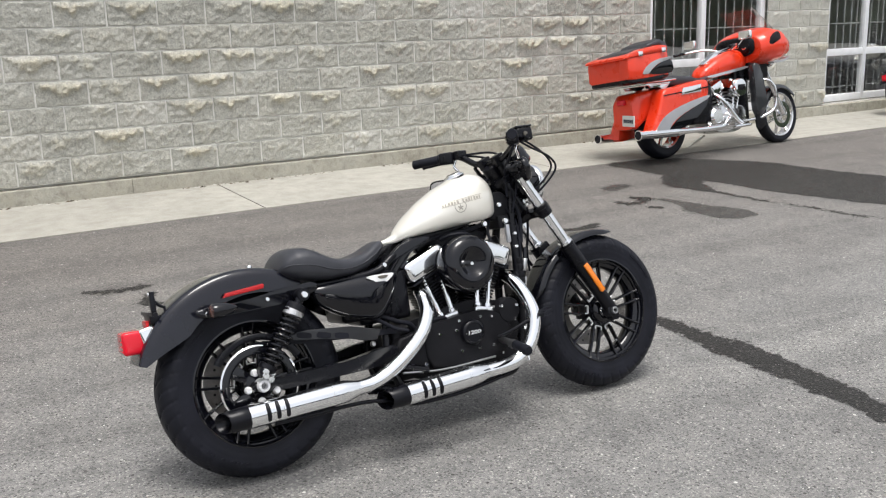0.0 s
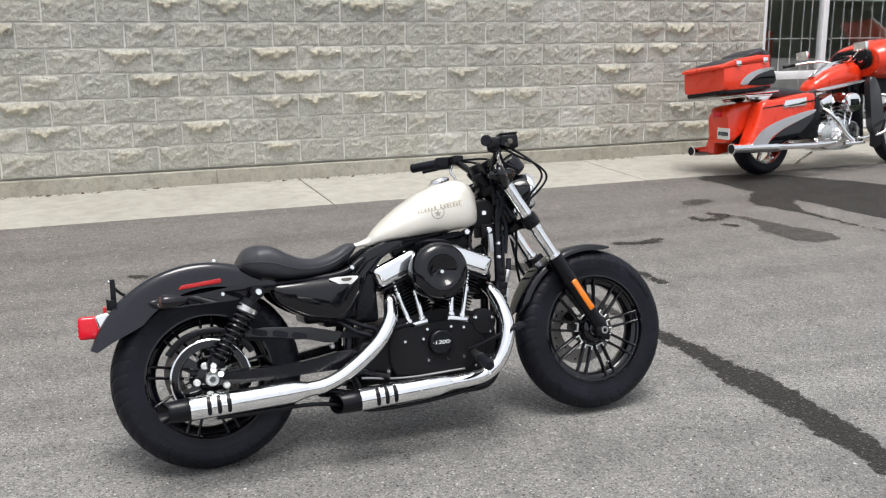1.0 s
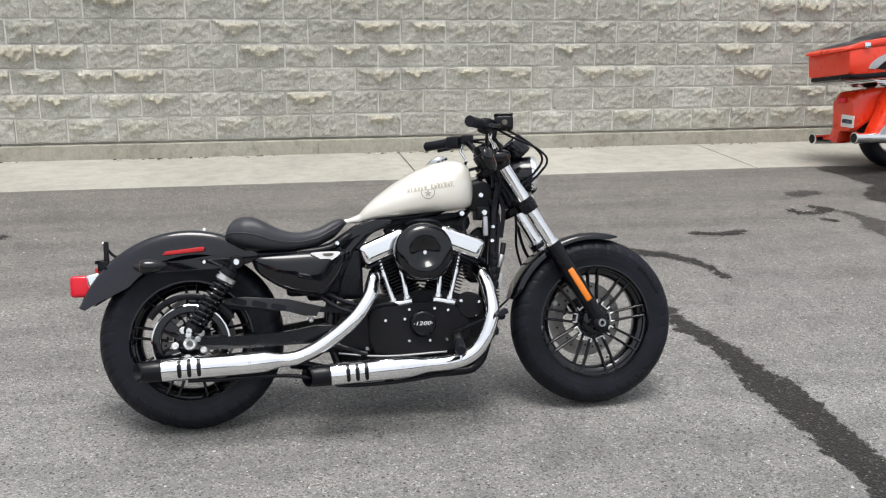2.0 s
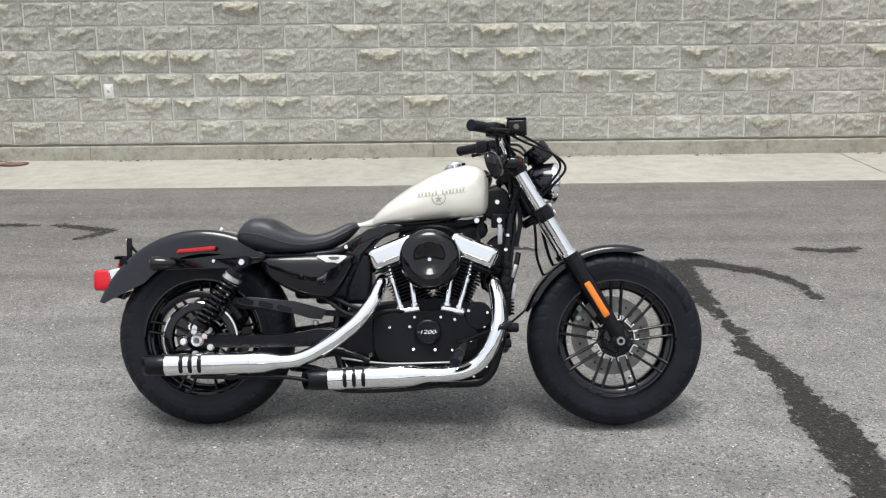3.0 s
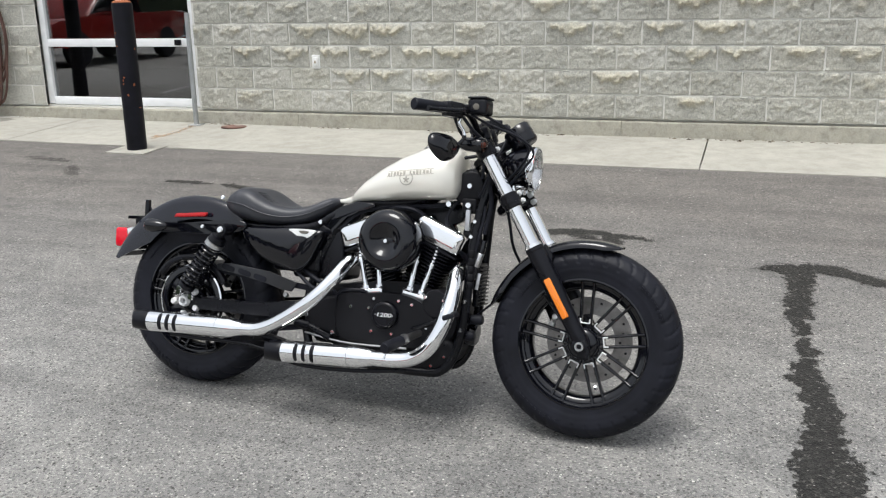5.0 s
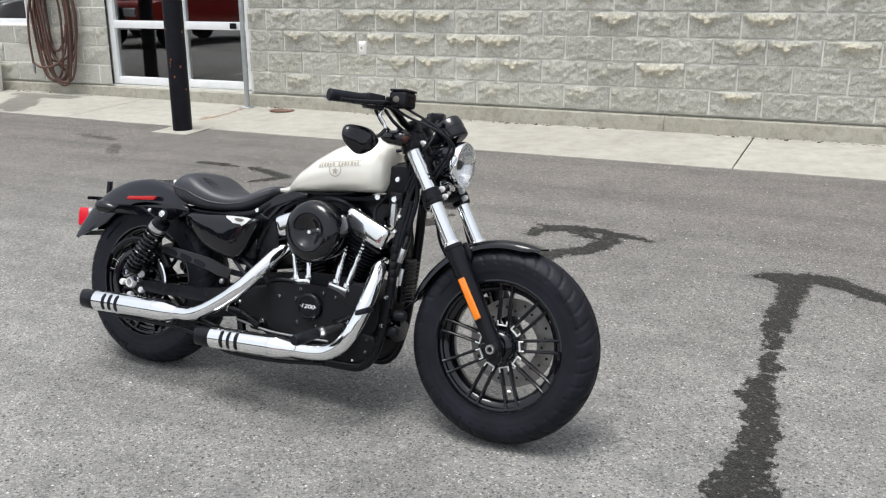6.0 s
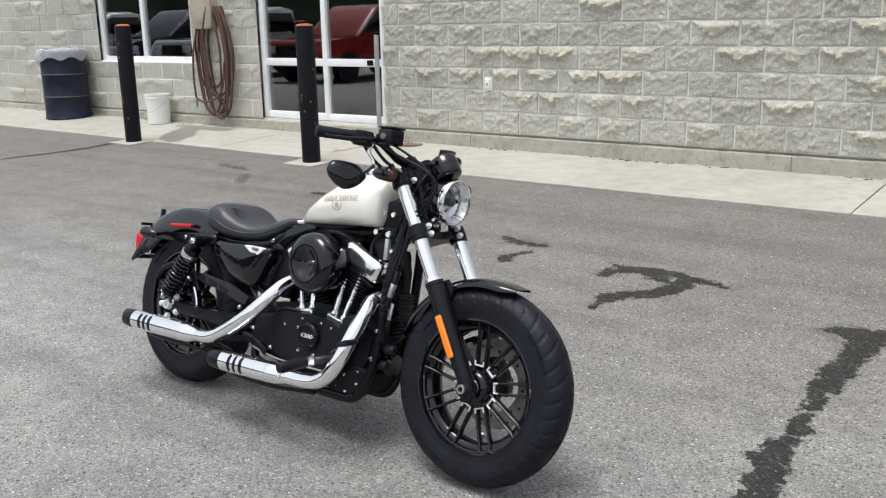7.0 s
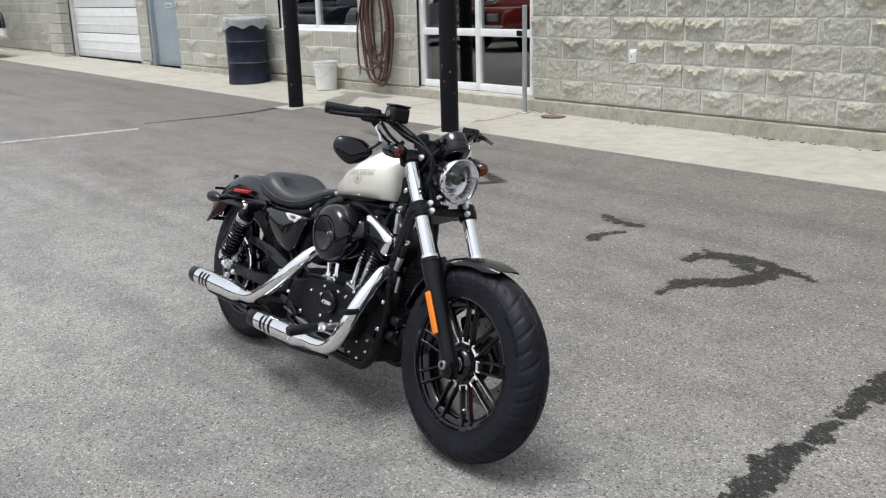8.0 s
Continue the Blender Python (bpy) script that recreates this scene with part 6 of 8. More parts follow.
box(bm, (-0.055, -0.020, -0.030), (-0.020, 0.020, 0.004), 0.008, 3, pose(1.092, -0.186, 1.020, 0, 0, -12))
res = part("brake_reservoir", bm, SATIN_BLACK, bar, "black brake fluid reservoir")
bm = bmesh.new()
box(bm, (-0.033, -0.030, 0.0195), (0.033, 0.030, 0.0270), 0.005, 3, pose(1.092, -0.186, 1.020, 0, 0, -12))
part("reservoir_lid", bm, GLOSS_BLACK, res)
bm = bmesh.new()
lathe(bm, (1.086, -0.216, 1.014), (0.2, -1, 0), [(0, 0.010), (0.004, 0.010), (0.005, 0.006)], 16)
part("sight_glass", bm, GREY_DECAL, res)
# clutch lever bracket
bm = bmesh.new()
box(bm, (-0.024, -0.022, -0.016), (0.022, 0.022, 0.018), 0.006, 3, pose(1.052, 0.188, 1.004, 0, 0, 12))
part("clutch_bracket", bm, SATIN_BLACK, bar)
# speedometer
bm = bmesh.new()
lathe(bm, (1.195, 0.0, 0.938), (-0.62, 0, 0.78), [(-0.026, 0.020), (-0.025, 0.038), (-0.021, 0.044), (-0.012, 0.0455), (0.010, 0.0455), (0.011, 0.047), (0.038, 0.047), (0.044, 0.043), (0.044, 0.038), (0.040, 0.037), (0.040, 0.001)], 36)
gauge = part("speedometer", bm, GLOSS_BLACK, bike, "round black speedometer", 50)
bm = bmesh.new()
rod(bm, (1.115, 0.0, 0.905), (1.18, 0, 0.935), 0.016)
part("gauge_bracket", bm, SATIN_BLACK, gauge)
# headlamp
bm = bmesh.new()
H = V(1.238, 0.0, 0.842)
lathe(bm, H, (1, 0, -0.03), [(-0.105, 0.001), (-0.104, 0.012), (-0.100, 0.034), (-0.075, 0.056), (-0.035, 0.070), (0.0, 0.074)], 40, cap=False)
lamp = part("headlamp", bm, GLOSS_BLACK, bike, "round headlamp in a black shell", 60)
bm = bmesh.new()
lathe(bm, H, (1, 0, -0.03), [(-0.010, 0.0725), (-0.004, 0.0755), (0.008, 0.0755), (0.014, 0.073), (0.015, 0.070), (0.010, 0.069)], 48, cap=False)
part("rim", bm, CHROME, lamp, "chrome lamp ring")
bm = bmesh.new()
lathe(bm, H, (1, 0, -0.03), [(-0.052, 0.004), (-0.050, 0.014), (-0.042, 0.032), (-0.022, 0.055), (0.008, 0.0695)], 26, cap=False)
part("reflector", bm, worn("lamp_reflector", (0.82, 0.83, 0.84), 0.24, 1.0, amount=0.05, relief=0), lamp, "faceted bright reflector", 12)
bm = bmesh.new()
lathe(bm, H, (1, 0, -0.03), [(-0.045, 0.012), (-0.012, 0.017), (-0.004, 0.015), (0.001, 0.008), (0.002, 0.002)], 20)
part("bulb", bm, worn("bulb_shield", (0.10, 0.10, 0.10), 0.35, 0.8, amount=0.1, relief=0), lamp, "dark bulb shield")
bm = bmesh.new()
lathe(bm, H + V(0, 0.030, 0.004), (1, 0, -0.03), [(-0.042, 0.009), (-0.016, 0.009), (-0.010, 0.006), (-0.009, 0.001)], 16)
part("side_bulb", bm, SATIN_BLACK, lamp)
bm = bmesh.new()
lathe(bm, H, (1, 0, -0.03), [(0.0105, 0.0695), (0.018, 0.060), (0.025, 0.036), (0.0270, 0.001)], 40, cap=False)
gl = part("lens", bm, LAMP_GLASS, lamp, "clear domed lens", 80)
gl.visible_shadow = False
bm = bmesh.new()
box(bm, (1.175, -0.020, 0.755), (1.215, 0.020, 0.80), 0.006, 2)
rod(bm, (1.19, -0.03, 0.775), (1.225, -0.03, 0.79), 0.012)
part("lamp_bracket", bm, CHROME, lamp)
# cables and hoses
for pts, r in (
        ([(1.065, -0.190, 1.005), (1.12, -0.18, 0.985), (1.205, -0.155, 0.940), (1.245, -0.140, 0.895), (1.225, -0.120, 0.850), (1.175, -0.085, 0.80)], 0.0042),
        ([(1.06, -0.200, 0.995), (1.12, -0.19, 0.965), (1.215, -0.165, 0.930), (1.262, -0.145, 0.888), (1.235, -0.125, 0.840), (1.165, -0.070, 0.77)], 0.0042),
        ([(1.040, -0.205, 0.985), (1.07, -0.18, 0.945), (1.10, -0.14, 0.915), (1.13, -0.10, 0.885)], 0.0055),
        ([(1.040, 0.215, 1.00), (1.09, 0.15, 1.00), (1.13, 0.06, 0.985), (1.145, -0.03, 0.93), (1.12, -0.07, 0.85), (1.08, -0.07, 0.74)], 0.0045),
        ([(1.045, 0.22, 1.005), (1.11, 0.14, 0.985), (1.15, 0.06, 0.94), (1.14, 0.05, 0.86), (1.10, 0.06, 0.74)], 0.0045),
        ([(1.02, -0.225, 0.98), (1.03, -0.17, 0.935), (1.05, -0.11, 0.905), (1.08, -0.06, 0.87), (1.08, -0.05, 0.80)], 0.0055),
        ([(1.19, 0.06, 0.76), (1.215, 0.10, 0.68), (1.255, 0.13, 0.56), (1.33, 0.12, 0.44), (1.355, 0.105, 0.385)], 0.006),
        ([(1.16, -0.06, 0.75), (1.175, -0.02, 0.66), (1.185, 0.02, 0.58), (1.22, 0.07, 0.50)], 0.005)):
    pipe("cable", pts, r, RUBBER, 9)
# front brake caliper on the far side
bm = bmesh.new()
box(bm, (-0.035, -0.028, -0.060), (0.030, 0.032, 0.060), 0.012, 3, pose(1.345, 0.082, 0.362, 0, -28, 0))
cal = part("front_caliper", bm, SATIN_BLACK, bike)
bm = bmesh.new()
lathe(bm, (1.455, -0.129, 0.296), (0, -1, 0), [(0.0, 0.0150), (0.009, 0.0150), (0.012, 0.0135), (0.012, 0.0085), (0.002, 0.008), (0.001, 0.001)], 28)
part("front_axle", bm, STEEL, bike, "hollow steel axle end")
bolts("caliper_bolt", [V(1.34, 0.050, 0.395), V(1.335, 0.050, 0.360), V(1.325, 0.050, 0.335)], 0.012, 0.008, cal, ALUMINIUM)
bm = bmesh.new()
box(bm, (-0.030, -0.028, -0.050), (0.030, 0.032, 0.050), 0.012, 3, pose(0.10, 0.10, 0.365, 0, 30, 0))
part("brake_caliper", bm, SATIN_BLACK, bike)
bm = bmesh.new()
tube(bm, [(1.50, -0.05, 0.155), (1.502, -0.062, 0.165)], 0.004, 8)
part("tyre_valve", bm, STEEL, bike)

# the front end is turned a little to the left
def steer(angle):
    return Matrix.Translation((1.11, 0, 0.835)) @ Matrix.Rotation(radians(angle), 4, SLOPE) @ Matrix.Translation((-1.11, 0, -0.835))


TURNED = ("front_wheel", "fork_tube", "fork_leg", "upper_yoke", "lower_yoke", "fork_cap", "front_fender", "axle_spacer", "front_axle", "front_indicator", "speedometer", "headlamp", "tyre_valve", "front_caliper")
for ob in bike.children:
    kind = ob.name.split(".")[0]
    if kind in TURNED:
        ob.matrix_basis = steer(0.8)
    elif kind in ("handlebar", "cable"):
        ob.matrix_basis = steer(3.5)

# ---------------------------------------------------------------- things along the wall
def bollard(x, y, top):
    t = thing("bollard", Matrix.Translation((x, y, 0)), "black steel bollard with chipped paint and a rusty concrete cap", "bollard", "bollards before the door")
    z0 = ground_z(x, y)
    bm = bmesh.new()
    lathe(bm, (0, 0, z0 - 0.05), (0, 0, 1), [(0, 0.084), (top - z0 + 0.03, 0.084), (top - z0 + 0.048, 0.080)], 36)
    part("post", bm, BOLLARD_BLACK, t)
    bm = bmesh.new()
    lathe(bm, (0, 0, top - 0.004), (0, 0, 1), [(0, 0.079), (0.012, 0.070), (0.020, 0.045), (0.023, 0.005)], 30)
    part("cap", bm, RUST, t, "orange stained rounded cap")
    rnd = random.Random(int(x * 10))
    for k in range(9):
        a = radians(rnd.uniform(-130, 10))
        z = rnd.choice([top - rnd.uniform(0.15, 0.4), top - rnd.uniform(0.6, 1.0)])
        bm = bmesh.new()
        w, hgt = rnd.uniform(0.006, 0.016), rnd.uniform(0.008, 0.03)
        grid(bm, 3, 3, lambda u, v: V(0.0848 * math.cos(a + (u - 0.5) * w / 0.05), 0.0848 * math.sin(a + (u - 0.5) * w / 0.05), z + (v - 0.5) * hgt * (1 - 0.5 * abs(u - 0.5))))
        part("paint_chip", bm, RUST, t)
    bm = bmesh.new()
    c = 0.19
    vs = grid(bm, 4, 4, lambda u, v: V((u - 0.5) * 2 * c, (v - 0.5) * 2 * c, ground_z(x + (u - 0.5) * 2 * c, y + (v - 0.5) * 2 * c) + 0.010))
    made = bmesh.ops.extrude_face_region(bm, geom=bm.faces[:])
    bmesh.ops.translate(bm, vec=(0, 0, -0.1), verts=[v for v in made["geom"] if isinstance(v, bmesh.types.BMVert)])
    part("collar", bm, CONCRETE, t, "square concrete collar")


bollard(-7.26, -1.26, 1.385)
bollard(-4.51, -1.29, 1.355)

# galvanised post by the door
post = thing("sign_post", Matrix.Translation((-4.655, -0.145, pave_z(-4.655, -0.145))), "thin galvanised steel post on a base plate", "post")
bm = bmesh.new()
rod(bm, (0, 0, 0), (0, 0, 1.065), 0.024, seg=18)
part("tube", bm, GALV, post)
bm = bmesh.new()
box(bm, (-0.06, -0.06, -0.004), (0.06, 0.06, 0.008), 0.002, 1)
part("base_plate", bm, GALV, post)

# rusty cover in the pavement
bm = bmesh.new()
lathe(bm, (-4.215, -0.185, pave_z(-4.215, -0.185) - 0.004), (0, 0.042, 1), [(0, 0.122), (0.010, 0.122), (0.014, 0.116), (0.014, 0.10), (0.011, 0.098), (0.011, 0.02)], 40)
tagged(part("access_cover", bm, worn("rust_brown_iron", (0.17, 0.095, 0.072), 0.8, amount=0.35)), "round rusty iron access cover set in the pavement", "access cover")

# weatherproof socket on the wall
sock = thing("wall_socket", Matrix.Translation((-3.386, -0.020, 0.782)), "white weatherproof socket plate on the block wall", "socket")
bm = bmesh.new()
box(bm, (-0.040, -0.012, -0.062), (0.040, 0.045, 0.062), 0.006, 2)
part("plate", bm, WHITE_PLASTIC, sock)
bm = bmesh.new()
box(bm, (-0.026, -0.026, -0.040), (0.026, -0.012, 0.044), 0.008, 3)
part("cover_flap", bm, WHITE_PLASTIC, sock)
bm = bmesh.new()
box(bm, (-0.010, -0.0285, -0.012), (0.010, -0.026, 0.012), 0.001, 1)
part("latch", bm, BEIGE, sock)

# hose reel with loops of brown hose
VENT = mat("vent_shadow", (0.02, 0.018, 0.016), 0.9)
reel = thing("hose_hanger", Matrix.Translation((-7.35, 0, 0)), "beige hose hanger box fixed to the wall", "hose hanger")
bm = bmesh.new()
plate(bm, soft([(-0.165, 1.36), (-0.165, 1.66), (-0.09, 1.76), (0.09, 1.76), (0.165, 1.66), (0.165, 1.36), (0.0, 1.335)], 4), -0.135, -0.006, 0.02, 4)
part("housing", bm, BEIGE, reel)
bm = bmesh.new()
box(bm, (-0.055, -0.142, 1.40), (0.055, -0.134, 1.53), 0.006, 2)
part("front_tab", bm, BEIGE, reel)
bm = bmesh.new()
for x in (-0.11, 0.11):
    rod(bm, (x, -0.134, 1.64), (x, -0.142, 1.64), 0.009, seg=10)
part("screw", bm, STEEL, reel)
for x, z in ((-0.10, 1.70), (-0.035, 1.722), (0.035, 1.722), (0.10, 1.70)):
    bm = bmesh.new()
    plate(bm, soft([(x - 0.014, z - 0.010), (x - 0.008, z + 0.012), (x + 0.008, z + 0.012), (x + 0.014, z - 0.010)], 2), -0.1375, -0.134, 0.0)
    part("vent", bm, VENT, reel)
hose = thing("garden_hose", Matrix.Translation((-7.22, 0, 0)), "brown rubber hose hanging in loose loops on the wall", "hose")
rnd = random.Random(3)
for k in range(9):
    w = rnd.uniform(0.13, 0.33)
    c = rnd.uniform(-0.06, 0.10)
    low = rnd.uniform(0.34, 0.66) if k < 5 else rnd.uniform(0.25, 0.36)
    y = -0.03 - 0.012 * k
    top = 1.58
    bm = bmesh.new()
    s = rnd.uniform(-0.05, 0.05)
    tube(bm, [(c - w * 0.45, y, top), (c - w * 0.9, y - 0.01, 1.25), (c - w + s, y - 0.005, 0.95), (c - w * 0.7 + s, y, low + 0.12), (c + s, y, low), (c + w * 0.7, y - 0.004, low + 0.14), (c + w, y - 0.008, 0.98), (c + w * 0.85, y - 0.01, 1.28), (c + w * 0.4, y, top)], 0.0125, 10, 8)
    part("loop", bm, HOSE, hose)
bm = bmesh.new()
tube(bm, [(-0.24, -0.08, 1.42), (-0.31, -0.13, 1.10), (-0.335, -0.14, 0.80), (-0.315, -0.145, 0.52)], 0.0125, 10)
part("loose_end", bm, HOSE, hose)
bm = bmesh.new()
tube(bm, [(-0.300, -0.150, 0.535), (-0.20, -0.155, 0.490), (-0.03, -0.155, 0.500), (0.12, -0.150, 0.575), (0.20, -0.145, 0.72), (0.22, -0.135, 0.95)], 0.0125, 10)
part("cross_loop", bm, HOSE, hose)
bm = bmesh.new()
lathe(bm, (-0.315, -0.145, 0.525), (0, 0, -1), [(0, 0.014), (0.03, 0.020), (0.09, 0.018), (0.11, 0.010)], 16)
part("nozzle", bm, STEEL, hose)
# bucket
zb = pave_z(-8.20, -0.21)
bucket = thing("bucket", Matrix.Translation((-8.20, -0.21, zb)), "white plastic bucket standing on the pavement", "bucket")
bm = bmesh.new()
lathe(bm, (0, 0, 0), (0, 0, 1), [(0.0, 0.128), (0.004, 0.132), (0.30, 0.146), (0.305, 0.154), (0.325, 0.155), (0.33, 0.148), (0.345, 0.149), (0.348, 0.157), (0.362, 0.157), (0.362, 0.148), (0.02, 0.126), (0.018, 0.01)], 44)
part("body", bm, WHITE_PLASTIC, bucket)
bm = bmesh.new()
tube(bm, [(0.158, 0, 0.30), (0.150, -0.06, 0.24), (0.10, -0.13, 0.17), (0.0, -0.165, 0.15), (-0.10, -0.13, 0.17), (-0.150, -0.06, 0.24), (-0.158, 0, 0.30)], 0.0028, 8)
part("handle", bm, STEEL, bucket)

# oil drum used as a litter bin, with a plastic liner
zd = pave_z(-9.98, -0.34)
drum = thing("litter_drum", Matrix.Translation((-9.98, -0.34, zd)), "dark blue steel drum used as a litter bin", "litter bin")
bm = bmesh.new()
prof = [(0.0, 0.292), (0.012, 0.297), (0.024, 0.288)]
for z in (0.29, 0.58):
    prof += [(z - 0.016, 0.286), (z, 0.297), (z + 0.016, 0.286)]
prof += [(0.855, 0.286), (0.868, 0.296), (0.880, 0.292), (0.878, 0.284), (0.05, 0.282), (0.045, 0.01)]
lathe(bm, (0, 0, 0), (0, 0, 1), prof, 56)
part("shell", bm, BLUE_DRUM, drum)
for z in (0.29, 0.58):
    bm = bmesh.new()
    lathe(bm, (0, 0, z - 0.006), (0, 0, 1), [(0, 0.2955), (0.006, 0.2985), (0.012, 0.2955)], 56, cap=False)
    part("hoop", bm, worn("worn_hoop", (0.10, 0.11, 0.13), 0.5, 0.3, amount=0.5, scale=14), drum, "worn rolled hoop")
liner = thing("bin_liner", Matrix.Translation((-9.98, -0.34, zd)), "translucent white plastic liner folded over the drum's rim", "bin liner")
LINER = worn("clear_white_plastic", (0.62, 0.65, 0.68), 0.3, amount=0.15, scale=14, relief=0.002)
bsdf(LINER).inputs["Alpha"].default_value = 0.55
bm = bmesh.new()
rings = []
n = 72
for k, (z, r) in enumerate(((0.80, 0.272), (0.89, 0.280), (0.905, 0.292), (0.895, 0.304), (0.86, 0.310), (0.80, 0.312))):
    ring = []
    for i in range(n):
        a = 2 * math.pi * i / n
        hang = 0.10 * max(0, noise.noise(V(math.cos(a) * 1.5 + 4, math.sin(a) * 1.5, 0)) + 0.35 + 0.45 * math.cos(a + 2.6)) if k == 5 else 0.045 * max(0, math.cos(a + 2.6)) if k == 4 else 0.02 * noise.noise(V(math.cos(a) * 4, math.sin(a) * 4, k))
        rr = r + 0.010 * noise.noise(V(math.cos(a) * 7, math.sin(a) * 7, k * 2.0)) + (0.02 * max(0, math.cos(a + 2.6)) if k > 3 else 0)
        ring.append(V(rr * math.cos(a), rr * math.sin(a), z - hang))
    rings.append(ring)
skin(bm, rings, True, False)
part("film", bm, LINER, liner, "", 60)

# faded bay line
bm = bmesh.new()
a, b = V(-8.15, -5.3, 0), V(-7.42, -3.1, 0)
side = V(0.055, -0.018, 0)
grid(bm, 30, 2, lambda u, v: (lambda p: V(p.x, p.y, ground_z(p.x, p.y) + 0.004))(a + (b - a) * u + side * (v - 0.5) * 2))
LINE = worn("faded_line_paint", (0.38, 0.38, 0.37), 0.8, amount=0.25, scale=5, local=False)
src = coords(LINE)
nz = noise_node(LINE, 24, 6, 0.75, src)
cutoff = ramp(LINE, nz, "Fac", [(0.36, (0, 0, 0)), (0.50, (1, 1, 1))])
wire(LINE, cutoff, 0, bsdf(LINE), "Alpha")
tagged(part("bay_line", bm, LINE), "faded white bay line painted on the asphalt", "road marking", kind="structure")


# ---------------------------------------------------------------- damp marks on the asphalt
def damp(strokes, material=WET, lift=0.003, cell=0.025, label="dark damp mark soaked into the asphalt", level=ground_z):
    """A stain made of strokes; a stroke is a row of (x, y, half width)."""
    pts = []
    for st in strokes:
        t = np.linspace(0, len(st) - 1, (len(st) - 1) * 14 + 1)
        pts.append(np.stack([np.interp(t, range(len(st)), [p[c] for p in st]) for c in range(3)], 1))
    pts = np.concatenate(pts)
    reach = pts[:, 2].max() + 0.06
    xs = np.arange(pts[:, 0].min() - reach, pts[:, 0].max() + reach, cell)
    ys = np.arange(pts[:, 1].min() - reach, pts[:, 1].max() + reach, cell)
    gx, gy = np.meshgrid(xs, ys, indexing="ij")
    soak = np.full(gx.shape, -1.0)
    for x, y, w in pts:
        soak = np.maximum(soak, 0.64 + (w + 0.006 - np.hypot(gx - x, gy - y)) / 0.085)
    soak = np.minimum(soak, 1.5)
    wet = soak > -0.05
    ids, verts, vals, faces = {}, [], [], []
    for i, j in zip(*np.nonzero(wet[:-1, :-1] | wet[1:, :-1] | wet[:-1, 1:] | wet[1:, 1:])):
        quad = []
        for a, b in ((i, j), (i + 1, j), (i + 1, j + 1), (i, j + 1)):
            if (a, b) not in ids:
                ids[a, b] = len(verts)
                x, y = float(xs[a]), float(ys[b])
                verts.append((x, y, level(x, y) + lift))
                vals.append(float(soak[a, b]))
            quad.append(ids[a, b])
        faces.append(quad)
    me = bpy.data.meshes.new("damp_mark")
    me.from_pydata(verts, [], faces)
    me.attributes.new("soak", "FLOAT", "POINT").data.foreach_set("value", vals)
    me.materials.append(material)
    tagged(new("damp_mark", me), label, "stain", kind="structure")


# the long run-off beside the front wheel, with a short branch
damp([[(0.60, -3.34, 0.008), (0.68, -3.31, 0.045), (0.76, -3.33, 0.075), (0.86, -3.30, 0.062), (0.97, -3.32, 0.048), (1.08, -3.41, 0.040), (1.19, -3.49, 0.036), (1.27, -3.60, 0.036), (1.315, -3.72, 0.034), (1.33, -3.92, 0.010)],
      [(0.775, -3.38, 0.068), (0.777, -3.53, 0.048), (0.762, -3.70, 0.044), (0.752, -3.83, 0.048), (0.755, -3.98, 0.028), (0.760, -4.10, 0.018), (0.768, -4.25, 0.019), (0.775, -4.40, 0.019), (0.765, -4.50, 0.028), (0.760, -4.60, 0.048),
       (0.790, -4.74, 0.048), (0.805, -4.84, 0.036), (0.800, -4.93, 0.038), (0.805, -5.08, 0.052), (0.805, -5.17, 0.078), (0.800, -5.27, 0.098), (0.795, -5.44, 0.080), (0.785, -5.65, 0.075), (0.76, -5.95, 0.06), (0.70, -6.3, 0.05), (0.60, -6.8, 0.02)]], cell=0.018)
# a hooked splash behind the machine
damp([[(-0.41, -3.61, 0.006), (-0.402, -3.50, 0.016), (-0.398, -3.39, 0.034), (-0.33, -3.32, 0.044), (-0.235, -3.245, 0.046), (-0.19, -3.10, 0.044), (-0.195, -2.96, 0.044)],
      [(-0.60, -3.09, 0.014), (-0.575, -3.01, 0.040), (-0.515, -2.935, 0.034), (-0.38, -2.905, 0.034), (-0.25, -2.915, 0.044), (-0.10, -2.955, 0.022), (0.022, -2.993, 0.008)],
      [(-0.67, -2.89, 0.006), (-0.57, -2.915, 0.016), (-0.47, -2.918, 0.022), (-0.35, -2.985, 0.024), (-0.245, -3.045, 0.026)]], cell=0.013)
damp([[(-1.205, -3.13, 0.014), (-1.235, -3.03, 0.034), (-1.165, -2.91, 0.012)], [(-1.477, -2.69, 0.014), (-1.31, -2.76, 0.022), (-1.15, -2.745, 0.012)]], FAINT_WET, cell=0.015)
damp([[(1.56, -3.04, 0.02), (1.72, -3.09, 0.035), (1.91, -3.06, 0.02)]], FAINT_WET)
OLD_DAMP = make_wet("old_damp", 0.30)
damp([[(-3.50, -2.27, 0.02), (-3.34, -2.27, 0.035), (-3.18, -2.29, 0.02)]], FAINT_WET)
damp([[(-3.05, -2.28, 0.02), (-2.85, -2.34, 0.03), (-2.65, -2.44, 0.04), (-2.78, -2.62, 0.02)]], FAINT_WET)
damp([[(-5.25, -1.76, 0.02), (-4.95, -1.80, 0.05), (-4.80, -1.84, 0.03)], [(-4.60, -2.02, 0.03), (-4.46, -2.20, 0.05), (-4.36, -2.26, 0.02)]], OLD_DAMP)
damp([[(2.86, -2.14, 0.07), (3.0, -2.10, 0.07)]], DRYING)
damp([[(2.54, -2.60, 0.03), (2.56, -2.69, 0.03), (2.69, -2.69, 0.035), (2.80, -2.60, 0.05), (2.76, -2.53, 0.03)], [(2.62, -2.86, 0.02), (2.66, -2.92, 0.02)]], FAINT_WET)
